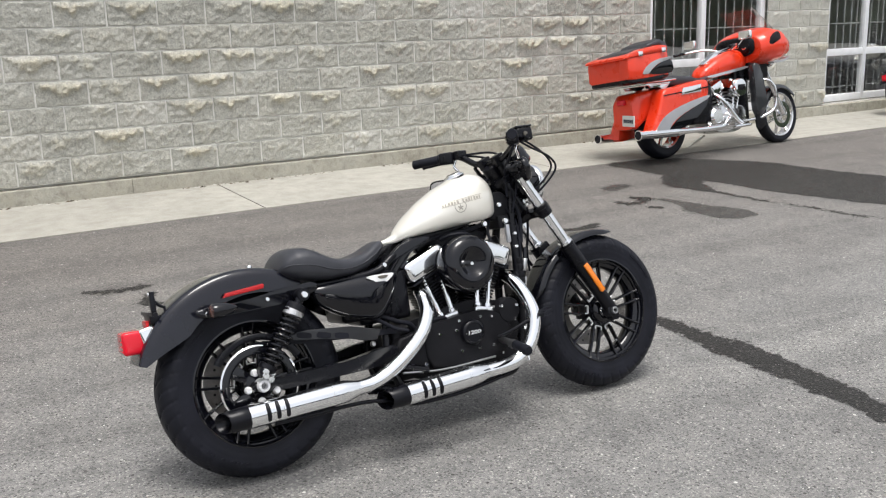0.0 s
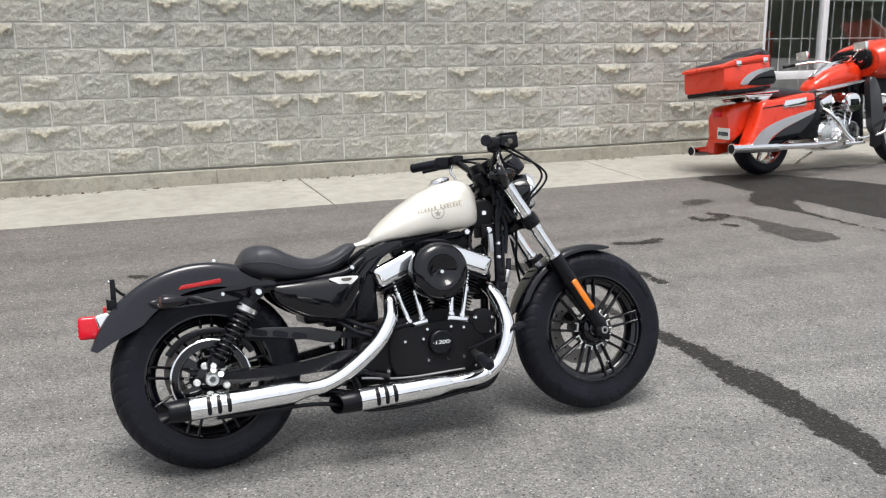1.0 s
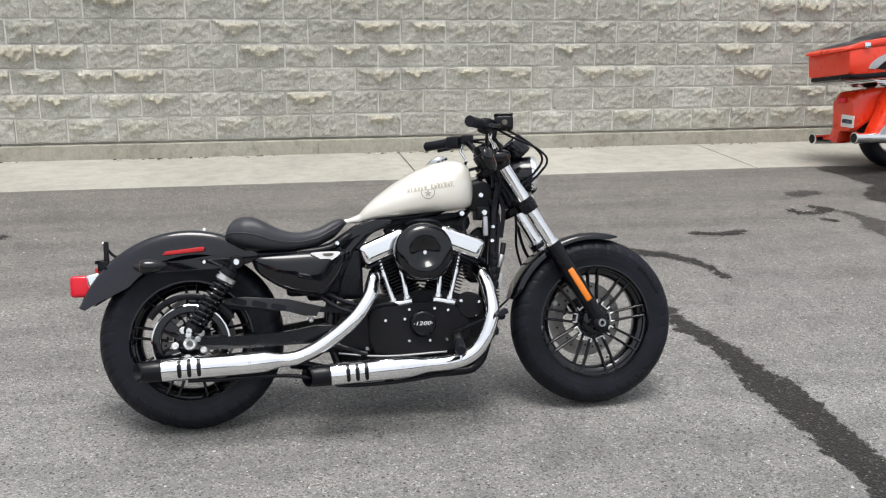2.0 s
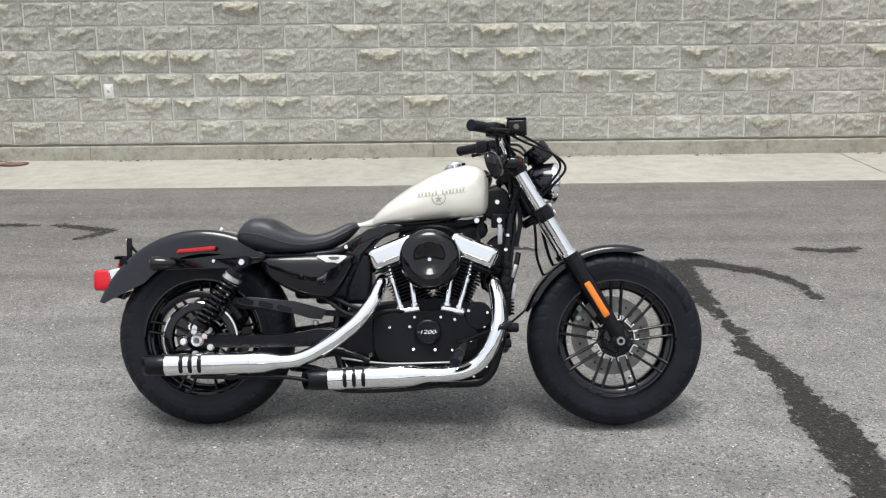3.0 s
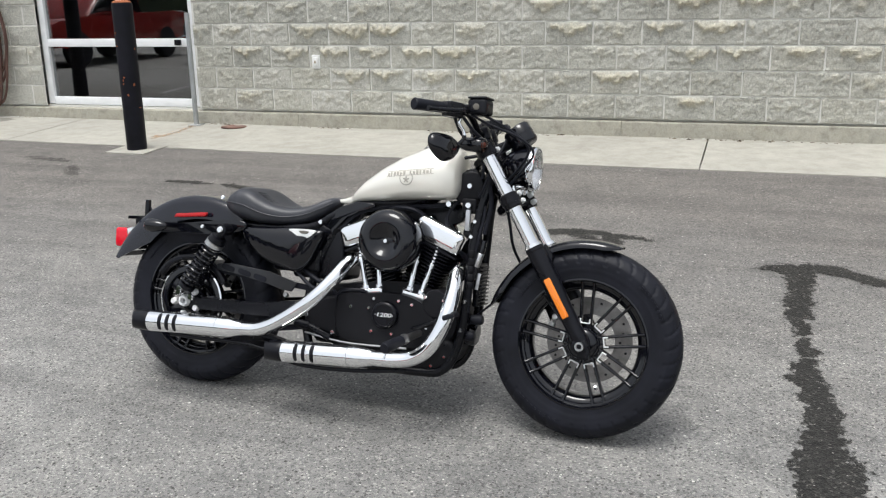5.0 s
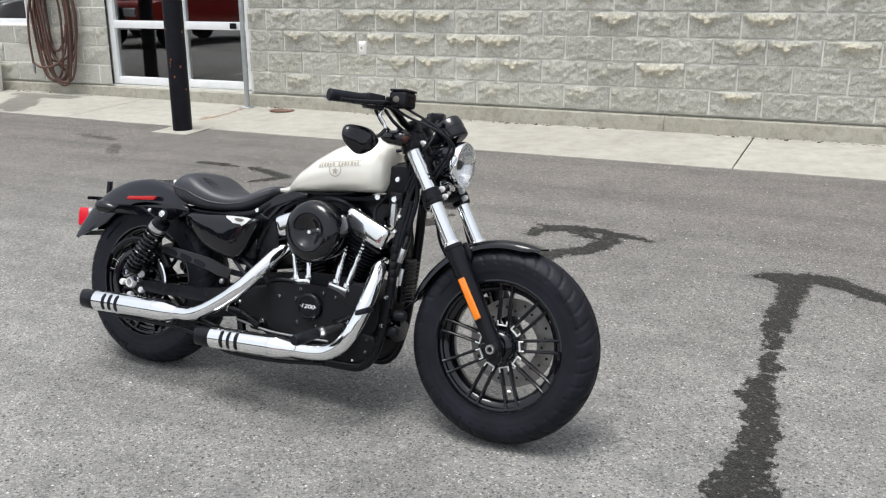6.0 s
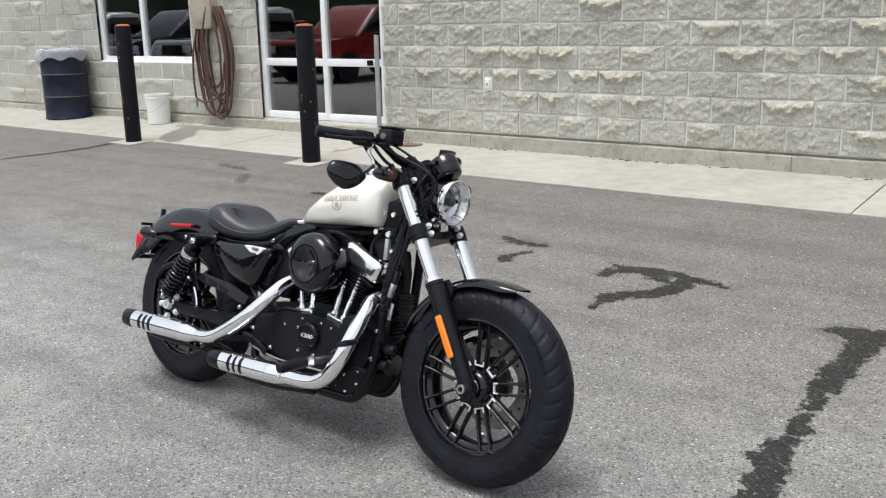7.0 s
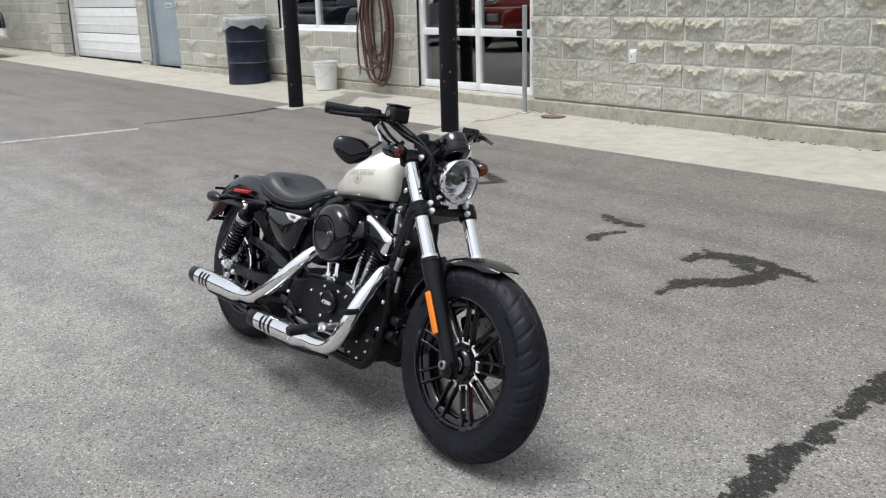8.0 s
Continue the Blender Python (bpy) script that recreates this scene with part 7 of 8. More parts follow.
damp([[(2.90, -2.72, 0.04), (2.92, -2.92, 0.05), (2.88, -3.14, 0.14), (2.93, -3.32, 0.18), (3.02, -3.40, 0.08)]], DRYING)
# the broad damp sheet that spreads from the touring machine
damp([[(3.72, -1.30, 0.10), (3.95, -1.52, 0.30), (4.15, -1.78, 0.50), (4.38, -2.25, 0.62), (4.45, -2.80, 0.62), (4.60, -3.35, 0.62), (4.85, -4.0, 0.60), (5.1, -4.7, 0.5)],
      [(3.72, -2.10, 0.15), (3.50, -2.35, 0.17), (3.46, -2.62, 0.07)], [(3.46, -2.72, 0.02), (3.49, -3.18, 0.015), (3.57, -3.5, 0.02), (3.61, -3.85, 0.022), (3.72, -4.3, 0.02)]], FAINT_WET, cell=0.04, label="broad half-dry damp sheet on the asphalt")
damp([[(-7.40, -1.42, 0.03), (-7.36, -1.75, 0.04), (-7.45, -2.2, 0.03), (-7.7, -2.9, 0.02)]], FAINT_WET)
damp([[(-7.50, -0.28, 0.10), (-7.30, -0.55, 0.16), (-7.05, -0.85, 0.18), (-6.85, -1.05, 0.08)], [(-7.7, -0.25, 0.06), (-6.9, -0.28, 0.09)]], make_wet("damp_concrete", 0.30), label="pale brown damp stain on the pavement", level=pave_z)

RUST_RUN = make_wet("rust_run", 0.42)
rust_tone = bsdf(RUST_RUN)
RUST_RUN.node_tree.links.remove(rust_tone.inputs["Base Color"].links[0])
rust_tone.inputs["Base Color"].default_value = (0.42, 0.22, 0.08, 1)
damp([[(-4.66, -0.84, 0.010), (-4.62, -0.60, 0.016), (-4.63, -0.40, 0.010), (-4.66, -0.20, 0.008)], [(-4.66, -0.80, 0.020), (-4.72, -0.72, 0.012)]], RUST_RUN, cell=0.015, label="orange rust run across the pavement", level=pave_z)

# dead leaves, chips and grit that gather at the foot of the wall
rnd = random.Random(12)
pts, faces = [], []
for k in range(900):
    x = rnd.uniform(-12.5, 8.0)
    if noise.noise(V(x * 0.9, 5, 0)) < -0.12 or (-6.6 < x < -4.65):
        continue
    y = -0.050 - abs(rnd.gauss(0, 0.028))
    r, up = rnd.choice((0.004, 0.006, 0.008, 0.013)), pave_z(x, y)
    a = rnd.uniform(0, 6.28)
    n0 = len(pts)
    for q in range(5):
        b = a + q * 1.257 + rnd.uniform(-0.3, 0.3)
        w = r * rnd.uniform(0.6, 1.3)
        pts.append((x + 1.5 * w * math.cos(b), y + w * math.sin(b), up + 0.001))
    pts.append((x, y, up + r * rnd.uniform(0.4, 0.9)))
    faces += [(n0 + q, n0 + (q + 1) % 5, n0 + 5) for q in range(5)]
me = bpy.data.meshes.new("debris")
me.from_pydata(pts, [], faces)
DEBRIS = mat("debris", (0.2, 0.15, 0.1), 0.9, spec=0.2)
pick = nd(DEBRIS, "ShaderNodeNewGeometry")
wire(DEBRIS, ramp(DEBRIS, pick, "Random Per Island", [(0.0, (0.035, 0.026, 0.018)), (0.5, (0.09, 0.062, 0.035)), (0.68, (0.16, 0.13, 0.09)), (0.82, (0.55, 0.54, 0.50))]), 0, bsdf(DEBRIS), "Base Color")
me.materials.append(DEBRIS)
tagged(new("debris", me), "dead leaves, chips and grit along the wall's foot", "debris", kind="stuff")

# ---------------------------------------------------------------- the touring motorcycle by the shop window
TOUR_AT = pose(4.36, -1.26, 0.114, 0, 0, 2.0) @ pose(0, 0, 0, -8.0, 0, 0)
tour = thing("touring_motorcycle", TOUR_AT, "orange-red and silver touring motorcycle with panniers and a top box", "motorcycle")


def tour_wheel(name, c, radius, half, rim):
    bm = bmesh.new()
    lathe(bm, c, (0, 1, 0), [(-half * 0.8, rim + 0.006), (-half * 0.85, rim - 0.004), (-half * 0.7, rim - 0.02), (half * 0.7, rim - 0.02), (half * 0.85, rim - 0.004), (half * 0.8, rim + 0.006)], 60, cap=False)
    t = part(name, bm, POLISHED, tour, "chrome cast wheel")
    bm = bmesh.new()
    lathe(bm, c, (0, 1, 0), tyre_profile(radius, half, rim), 60, cap=False)
    part("tyre", bm, RUBBER, t)
    bm = bmesh.new()
    lathe(bm, c, (0, 1, 0), [(-0.06, 0.02), (-0.055, 0.05), (0.055, 0.05), (0.06, 0.02)], 30)
    part("hub", bm, CHROME, t)
    for k in range(7):
        m = Matrix.Translation(c) @ Matrix.Rotation(2 * math.pi * k / 7, 4, "Y")
        bm = bmesh.new()
        plate(bm, [(0.04, -0.024), (rim * 0.55, -0.010), (rim - 0.012, -0.030), (rim - 0.012, 0.004), (rim * 0.55, 0.014), (0.04, 0.024)], -0.035, -0.012, 0.004, 2, m)
        part("spoke", bm, POLISHED, t)


tour_wheel("rear_wheel", V(-0.03, 0, 0.315), 0.315, 0.088, 0.215)
tour_wheel("front_wheel", V(1.775, 0, 0.305), 0.305, 0.068, 0.235)


def shell(name, stations, material, parent, label="", power=2.6, n=28, angle=50):
    """A closed body from stations (x, z low, z high, half width)."""
    bm = bmesh.new()
    rings = []
    for x, lo, hi, hw in stations:
        ring = []
        for k in range(n):
            a = 2 * math.pi * k / n
            c, s = math.cos(a), math.sin(a)
            ring.append(V(x, hw * math.copysign(abs(c) ** (2 / power), c), (lo + hi) / 2 + (hi - lo) / 2 * math.copysign(abs(s) ** (2 / power), s)))
        rings.append(ring)
    skin(bm, rings)
    return part(name, bm, material, parent, label, angle)


def smooth_stations(st, steps=5):
    cols = list(zip(*st))
    t = np.linspace(0, len(st) - 1, (len(st) - 1) * steps + 1)
    return [tuple(float(np.interp(q, range(len(st)), c)) for c in cols) for q in t]


# top box
tp = shell("top_box", smooth_stations([(-0.672, 0.82, 0.985, 0.255), (-0.668, 0.79, 0.99, 0.272), (-0.62, 0.765, 1.0, 0.280), (-0.45, 0.768, 1.02, 0.284), (-0.25, 0.78, 1.04, 0.280), (-0.13, 0.80, 1.04, 0.262), (-0.10, 0.83, 1.01, 0.22)]), ORANGE_PAINT, tour, "orange-red top box with a silver flash", power=11)
shell("base_tray", smooth_stations([(-0.66, 0.752, 0.79, 0.25), (-0.62, 0.742, 0.79, 0.284), (-0.45, 0.745, 0.80, 0.288), (-0.25, 0.755, 0.82, 0.284), (-0.12, 0.785, 0.85, 0.25)]), SATIN_BLACK, tp, "black base of the box", power=6)
shell("lid", smooth_stations([(-0.705, 0.975, 0.995, 0.265), (-0.68, 0.975, 1.010, 0.284), (-0.50, 0.995, 1.06, 0.290), (-0.25, 1.02, 1.095, 0.286), (-0.13, 1.02, 1.095, 0.262), (-0.095, 1.01, 1.06, 0.21)]), ORANGE_PAINT, tp, power=7)
shell("backrest_pad", smooth_stations([(-0.34, 1.07, 1.09, 0.14), (-0.29, 1.07, 1.125, 0.19), (-0.15, 1.09, 1.165, 0.20), (-0.05, 0.90, 1.15, 0.19), (-0.02, 0.92, 1.10, 0.16)]), LEATHER, tp, "black padded backrest", power=4)
shell("rack_pad", smooth_stations([(-0.64, 0.995, 1.02, 0.16), (-0.60, 1.00, 1.045, 0.21), (-0.42, 1.04, 1.085, 0.21), (-0.37, 1.05, 1.09, 0.16)]), LEATHER, tp, power=4)
for s in (-1, 1):
    bm = bmesh.new()
    plate(bm, soft([(-0.50, 0.83), (-0.43, 0.905), (-0.30, 0.955), (-0.12, 0.975), (-0.12, 0.955), (-0.28, 0.92), (-0.38, 0.865), (-0.42, 0.83)], 4), s * 0.276, s * 0.2885, 0.002)
    part("silver_flash", bm, SILVER_PAINT, tp)
    bm = bmesh.new()
    plate(bm, soft([(-0.42, 0.825), (-0.37, 0.865), (-0.27, 0.918), (-0.12, 0.953), (-0.11, 0.83)], 4), s * 0.270, s * 0.2868, 0.002)
    part("black_flash", bm, GLOSS_BLACK, tp)
    for x in (-0.52, -0.21):
        bm = bmesh.new()
        box(bm, (x - 0.028, s * 0.280, 0.992 + 0.08 * (x + 0.52)), (x + 0.028, s * 0.300, 1.040 + 0.08 * (x + 0.52)), 0.006, 2)
        part("latch", bm, CHROME, tp)
    # pannier
    bm = bmesh.new()
    outline = soft([(-0.45, 0.235), (-0.33, 0.50), (-0.25, 0.66), (-0.05, 0.69), (0.33, 0.735), (0.39, 0.66), (0.33, 0.50), (0.18, 0.36), (-0.05, 0.27), (-0.26, 0.235)], 4)
    rings = []
    cx, cz = -0.08, 0.48
    for k, y in ((0.90, 0.150), (1.0, 0.165), (1.0, 0.255), (0.985, 0.285), (0.95, 0.300), (0.85, 0.306), (0.4, 0.309)):
        rings.append([V(cx + (x - cx) * k, s * y, cz + (z - cz) * k) for x, z in outline])
    skin(bm, rings)
    bag = part("pannier", bm, ORANGE_PAINT, tour, "orange-red pannier with silver and black flashes", 50)
    bm = bmesh.new()
    plate(bm, soft([(-0.42, 0.25), (-0.30, 0.40), (-0.05, 0.50), (0.32, 0.575), (0.335, 0.545), (0.0, 0.43), (-0.18, 0.34), (-0.27, 0.25)], 4), s * 0.298, s * 0.3125, 0.002)
    part("silver_flash", bm, SILVER_PAINT, bag)
    bm = bmesh.new()
    plate(bm, soft([(-0.26, 0.25), (-0.15, 0.345), (0.0, 0.425), (0.33, 0.535), (0.31, 0.48), (0.16, 0.365), (-0.05, 0.285)], 4), s * 0.296, s * 0.311, 0.002)
    part("black_flash", bm, GLOSS_BLACK, bag)
    bm = bmesh.new()
    plate(bm, [(-0.035, 0.602), (-0.012, 0.668), (0.25, 0.694), (0.245, 0.618)], s * 0.300, s * 0.318, 0.006)
    part("latch_cover", bm, CHROME, bag)
    bm = bmesh.new()
    plate(bm, [(-0.27, 0.605), (-0.265, 0.615), (0.37, 0.665), (0.372, 0.653)], s * 0.300, s * 0.3105, 0.001)
    part("lid_seam", bm, SATIN_BLACK, bag)
    # long muffler
    bm = bmesh.new()
    lathe(bm, (-0.62, s * 0.275, 0.262), (1, 0, -0.015), [(0.0, 0.043), (0.004, 0.050), (0.02, 0.050), (0.03, 0.046), (0.50, 0.046), (0.56, 0.040), (0.62, 0.030), (1.0, 0.027)], 32)
    muf = part("muffler", bm, CHROME, tour, "long chrome muffler")
    bm = bmesh.new()
    lathe(bm, (-0.6215, s * 0.275, 0.262), (1, 0, 0), [(0.0, 0.040), (0.03, 0.034), (0.031, 0.001)], 28)
    part("bore", bm, RUBBER, muf)
    pipe("exhaust_pipe", [(0.36, s * 0.275, 0.248), (0.60, s * 0.25, 0.255), (0.78, s * 0.17, 0.30), (0.88, s * 0.12, 0.40), (0.86, s * 0.09, 0.50)], 0.028, CHROME, 16, parent=tour)
    # leg shield and guard bar
    bm = bmesh.new()
    plate(bm, soft([(1.14, 0.34), (1.12, 0.60), (1.12, 0.84), (1.22, 0.84), (1.27, 0.64), (1.29, 0.46), (1.24, 0.34)], 4), s * 0.20, s * 0.27, 0.02, 3)
    part("leg_shield", bm, worn("dark_grey_paint", (0.012, 0.013, 0.016), 0.3, coat=0.6, amount=0.1, relief=0), tour)
    bm = bmesh.new()
    plate(bm, [(1.13, 0.20), (1.14, 0.36), (1.26, 0.36), (1.28, 0.22), (1.20, 0.17)], s * 0.23, s * 0.25, 0.008, 2)
    part("splash_flap", bm, PLASTIC, tour)
    pipe("guard_bar", [(1.20, s * 0.12, 0.68), (1.29, s * 0.26, 0.685), (1.36, s * 0.31, 0.62), (1.385, s * 0.315, 0.48), (1.35, s * 0.30, 0.37), (1.22, s * 0.25, 0.305), (1.12, s * 0.12, 0.28)], 0.015, CHROME, 12, parent=tour)
    pipe("handlebar", [(1.05, s * 0.06, 1.02), (0.96, s * 0.20, 1.06), (0.82, s * 0.30, 1.055), (0.66, s * 0.36, 1.035)], 0.011, CHROME, 12, parent=tour)
    bm = bmesh.new()
    lathe(bm, (0.76, s * 0.325, 1.047), (-0.92, s * 0.33, -0.1), [(0, 0.014), (0.004, 0.0165), (0.12, 0.016), (0.125, 0.012)], 18)
    part("grip", bm, SATIN_BLACK, tour)
    bm = bmesh.new()
    box(bm, (-0.02, -0.075, -0.04), (0.02, 0.075, 0.04), 0.015, 3, pose(0.90, s * 0.36, 1.14))
    rod(bm, (0.90, s * 0.34, 1.11), (0.88, s * 0.29, 1.05), 0.006)
    part("mirror", bm, CHROME, tour)
    bm = bmesh.new()
    lathe(bm, (1.50, s * 0.20, 0.845), (-1, 0, 0), [(0, 0.022), (0.03, 0.03), (0.05, 0.028), (0.06, 0.015)], 18)
    part("front_indicator", bm, CHROME, tour)
    # fork leg
    bm = bmesh.new()
    rod(bm, (1.775, s * 0.10, 0.305), (1.46, s * 0.10, 0.86), 0.032, seg=20)
    part("fork_leg", bm, CHROME, tour)
# rear fascia between the panniers
shell("rear_fender", smooth_stations([(-0.52, 0.325, 0.60, 0.13), (-0.47, 0.315, 0.66, 0.155), (-0.30, 0.42, 0.68, 0.155), (0.0, 0.55, 0.70, 0.14)]), ORANGE_PAINT, tour, power=5)
bm = bmesh.new()
PLATE_AT = pose(-0.528, -0.075, 0.405, 7, 0, 0)
box(bm, (-0.005, -0.080, -0.052), (0.005, 0.080, 0.052), 0.004, 2, PLATE_AT)
plate_t = part("number_plate", bm, PAPER, tour, "white number plate with dark bars")
for k in range(5):
    bm = bmesh.new()
    box(bm, (-0.0075, -0.062 + 0.026 * k, -0.018), (-0.0052, -0.043 + 0.026 * k, 0.016), 0.0, 1, PLATE_AT)
    part("bar", bm, BLUE_DRUM, plate_t)
bm = bmesh.new()
box(bm, (-0.545, -0.05, 0.56), (-0.515, 0.05, 0.61), 0.01, 3)
part("tail_lamp", bm, RED_LENS, tour)
# carrier under the top box
bm = bmesh.new()
plate(bm, [(-0.34, 0.735), (-0.02, 0.745), (-0.06, 0.71), (-0.12, 0.66), (-0.17, 0.66), (-0.15, 0.70), (-0.30, 0.70)], -0.175, -0.160, 0.003)
plate(bm, [(-0.34, 0.735), (-0.02, 0.745), (-0.06, 0.71), (-0.12, 0.66), (-0.17, 0.66), (-0.15, 0.70), (-0.30, 0.70)], 0.160, 0.175, 0.003)
box(bm, (-0.36, -0.18, 0.725), (-0.05, 0.18, 0.742), 0.003)
part("carrier", bm, CHROME, tour)
pipe("carrier_rail", [(-0.42, -0.20, 0.752), (-0.15, -0.225, 0.757), (0.02, -0.20, 0.765)], 0.009, CHROME, 10, parent=tour)
# seat, tank, fairing
shell("seat", smooth_stations([(-0.06, 0.70, 0.79, 0.13), (0.05, 0.69, 0.81, 0.17), (0.28, 0.69, 0.79, 0.19), (0.42, 0.68, 0.745, 0.18), (0.56, 0.69, 0.77, 0.13), (0.62, 0.72, 0.80, 0.08)]), LEATHER, tour, "black two-up seat", power=4)
tk = shell("fuel_tank", smooth_stations([(0.54, 0.74, 0.80, 0.06), (0.60, 0.735, 0.86, 0.10), (0.75, 0.75, 0.95, 0.130), (0.95, 0.77, 1.01, 0.145), (1.12, 0.79, 1.03, 0.135), (1.22, 0.82, 0.99, 0.10)]), ORANGE_PAINT, tour, "orange-red fuel tank", power=2.5)
bm = bmesh.new()
plate(bm, [(0.62, 0.90), (0.82, 1.012), (1.05, 1.058), (1.05, 1.035), (0.84, 0.985), (0.66, 0.885)], -0.035, 0.035, 0.006)
part("console", bm, CHROME, tk)
for s in (-1, 1):
    bm = bmesh.new()
    plate(bm, soft([(0.58, 0.770), (0.80, 0.800), (1.16, 0.845), (1.18, 0.825), (0.80, 0.772), (0.60, 0.752)], 3), s * 0.108, s * 0.139, 0.003)
    part("silver_flash", bm, SILVER_PAINT, tk)
fair = shell("fairing", smooth_stations([(1.185, 0.93, 1.12, 0.22), (1.20, 0.87, 1.165, 0.31), (1.28, 0.845, 1.205, 0.350), (1.43, 0.84, 1.245, 0.355), (1.58, 0.86, 1.225, 0.335), (1.70, 0.89, 1.15, 0.285), (1.78, 0.92, 1.07, 0.20), (1.815, 0.96, 1.01, 0.08)]), ORANGE_PAINT, tour, "orange-red shark-nose fairing", power=2.6)
for s in (-1, 1):
    bm = bmesh.new()
    plate(bm, soft([(1.35, 0.865), (1.50, 0.875), (1.60, 0.905), (1.61, 0.89), (1.50, 0.852), (1.36, 0.845)], 3), s * 0.270, s * 0.345, 0.003)
    part("silver_flash", bm, SILVER_PAINT, fair)
    bm = bmesh.new()
    plate(bm, soft([(1.29, 1.06), (1.34, 1.12), (1.44, 1.165), (1.475, 1.09), (1.34, 1.03)], 2), s * 0.29, s * 0.352, 0.004)
    part("air_vent", bm, SATIN_BLACK, fair)
    bm = bmesh.new()
    lathe(bm, (1.68, s * 0.08, 0.985), (1, s * 0.1, 0.05), [(0, 0.05), (0.04, 0.05), (0.055, 0.04), (0.06, 0.01)], 28)
    part("headlamp", bm, CHROME, fair)
bm = bmesh.new()
for y in (-0.14, -0.05, 0.05, 0.14):
    lathe(bm, (1.150, y, 1.05 + 0.02 * (abs(y) < 0.1)), (-1, 0, 0.2), [(-0.02, 0.036), (0.004, 0.038), (0.008, 0.032), (0.003, 0.03), (0.003, 0.002)], 22)
part("instruments", bm, CHROME, fair)
shell("dash", [(1.140, 0.985, 1.105, 0.19), (1.150, 0.955, 1.135, 0.235), (1.172, 0.94, 1.15, 0.255)], SATIN_BLACK, fair, "black inner fairing panel", power=3.2)
bm = bmesh.new()
rows = []
for i in range(9):
    v = i / 8
    rows.append([V(1.72 - 0.29 * v - 0.20 * u * u, u * (0.26 - 0.06 * v), 1.175 + 0.27 * v ** 0.85 - 0.01 * u * u) for u in (-1 + k / 8 for k in range(17))])
skin(bm, rows, close=False, cap=False)
part("windscreen", bm, thin_glass("smoked_screen", (0.90, 0.90, 0.88), 1.5), tour, "low clear windscreen")
# engine
bm = bmesh.new()
plate(bm, soft([(0.55, 0.24), (0.52, 0.40), (0.62, 0.46), (1.02, 0.46), (1.12, 0.38), (1.10, 0.24), (0.85, 0.18)], 4), -0.13, 0.13, 0.02, 3)
eng = part("engine", bm, POLISHED, tour, "polished V-twin engine")
for o, ax in ((V(0.80, 0, 0.42), V(-0.38, 0, 0.92)), (V(0.90, 0, 0.42), V(0.38, 0, 0.92))):
    for k in range(9):
        bm = bmesh.new()
        slab_along(bm, o, ax, V(0, 1, 0), 0.125, 0.090, 0.03 + k * 0.018, 0.038 + k * 0.018, 0.5)
        part("cooling_fin", bm, ALUMINIUM if k % 2 else SATIN_BLACK, eng)
    bm = bmesh.new()
    slab_along(bm, o, ax, V(0, 1, 0), 0.135, 0.105, 0.20, 0.295, 0.35)
    part("rocker_box", bm, CHROME, eng)
bm = bmesh.new()
lathe(bm, (0.96, -0.10, 0.63), (0, -1, 0), [(0, 0.07), (0.02, 0.092), (0.10, 0.095), (0.12, 0.085), (0.125, 0.03)], 36)
part("air_cleaner", bm, CHROME, eng)
bm = bmesh.new()
box(bm, (0.91, -0.232, 0.60), (1.01, -0.222, 0.66), 0.006, 2)
part("air_cleaner_badge", bm, SATIN_BLACK, eng)
bm = bmesh.new()
lathe(bm, (0.86, -0.12, 0.33), (0, -1, 0), [(0, 0.075), (0.03, 0.075), (0.045, 0.06), (0.05, 0.02)], 36)
part("round_cover", bm, POLISHED, eng)
bm = bmesh.new()
lathe(bm, (0.64, -0.12, 0.36), (0, -1, 0), [(0, 0.09), (0.03, 0.09), (0.05, 0.07)], 36)
part("round_cover", bm, CHROME, eng)
pipe("exhaust_pipe", [(0.66, -0.10, 0.58), (0.68, -0.17, 0.54), (0.76, -0.20, 0.44), (0.86, -0.21, 0.32), (0.92, -0.23, 0.26)], 0.026, CHROME, 16, parent=tour)
for x in (0.74, 0.80, 0.92, 0.98):
    bm = bmesh.new()
    rod(bm, (x, -0.125, 0.42), (x + (x - 0.86) * 0.7, -0.11, 0.62), 0.011, seg=12)
    part("push_rod_tube", bm, CHROME, eng)
bm = bmesh.new()
box(bm, (0.30, -0.14, 0.30), (0.62, 0.14, 0.70), 0.04, 3)
part("battery_box", bm, SATIN_BLACK, tour)
bm = bmesh.new()
box(bm, (1.02, -0.10, 0.25), (1.22, 0.10, 0.85), 0.03, 3)
part("frame", bm, SATIN_BLACK, tour)
bm = bmesh.new()
box(bm, (1.2, -0.16, 0.70), (1.5, 0.16, 0.98), 0.04, 3)
part("fairing_bracket", bm, SATIN_BLACK, tour)
pipe("floor_board", [(1.12, -0.17, 0.235), (1.0, -0.25, 0.24), (0.78, -0.25, 0.235)], 0.018, CHROME, 10, parent=tour)
pipe("side_stand", [(0.72, 0.10, 0.17), (0.70, 0.22, 0.11), (0.68, 0.31, 0.045)], 0.013, CHROME, 10, parent=tour)
bm = bmesh.new()
lathe(bm, (1.775, 0, 0.305), (0, 1, 0), [(-0.078, 0.10), (-0.078, 0.145), (-0.072, 0.145), (-0.072, 0.10)], 40, cap=False)
part("brake_disc", bm, CHROME, tour)
rings = []
bm = bmesh.new()
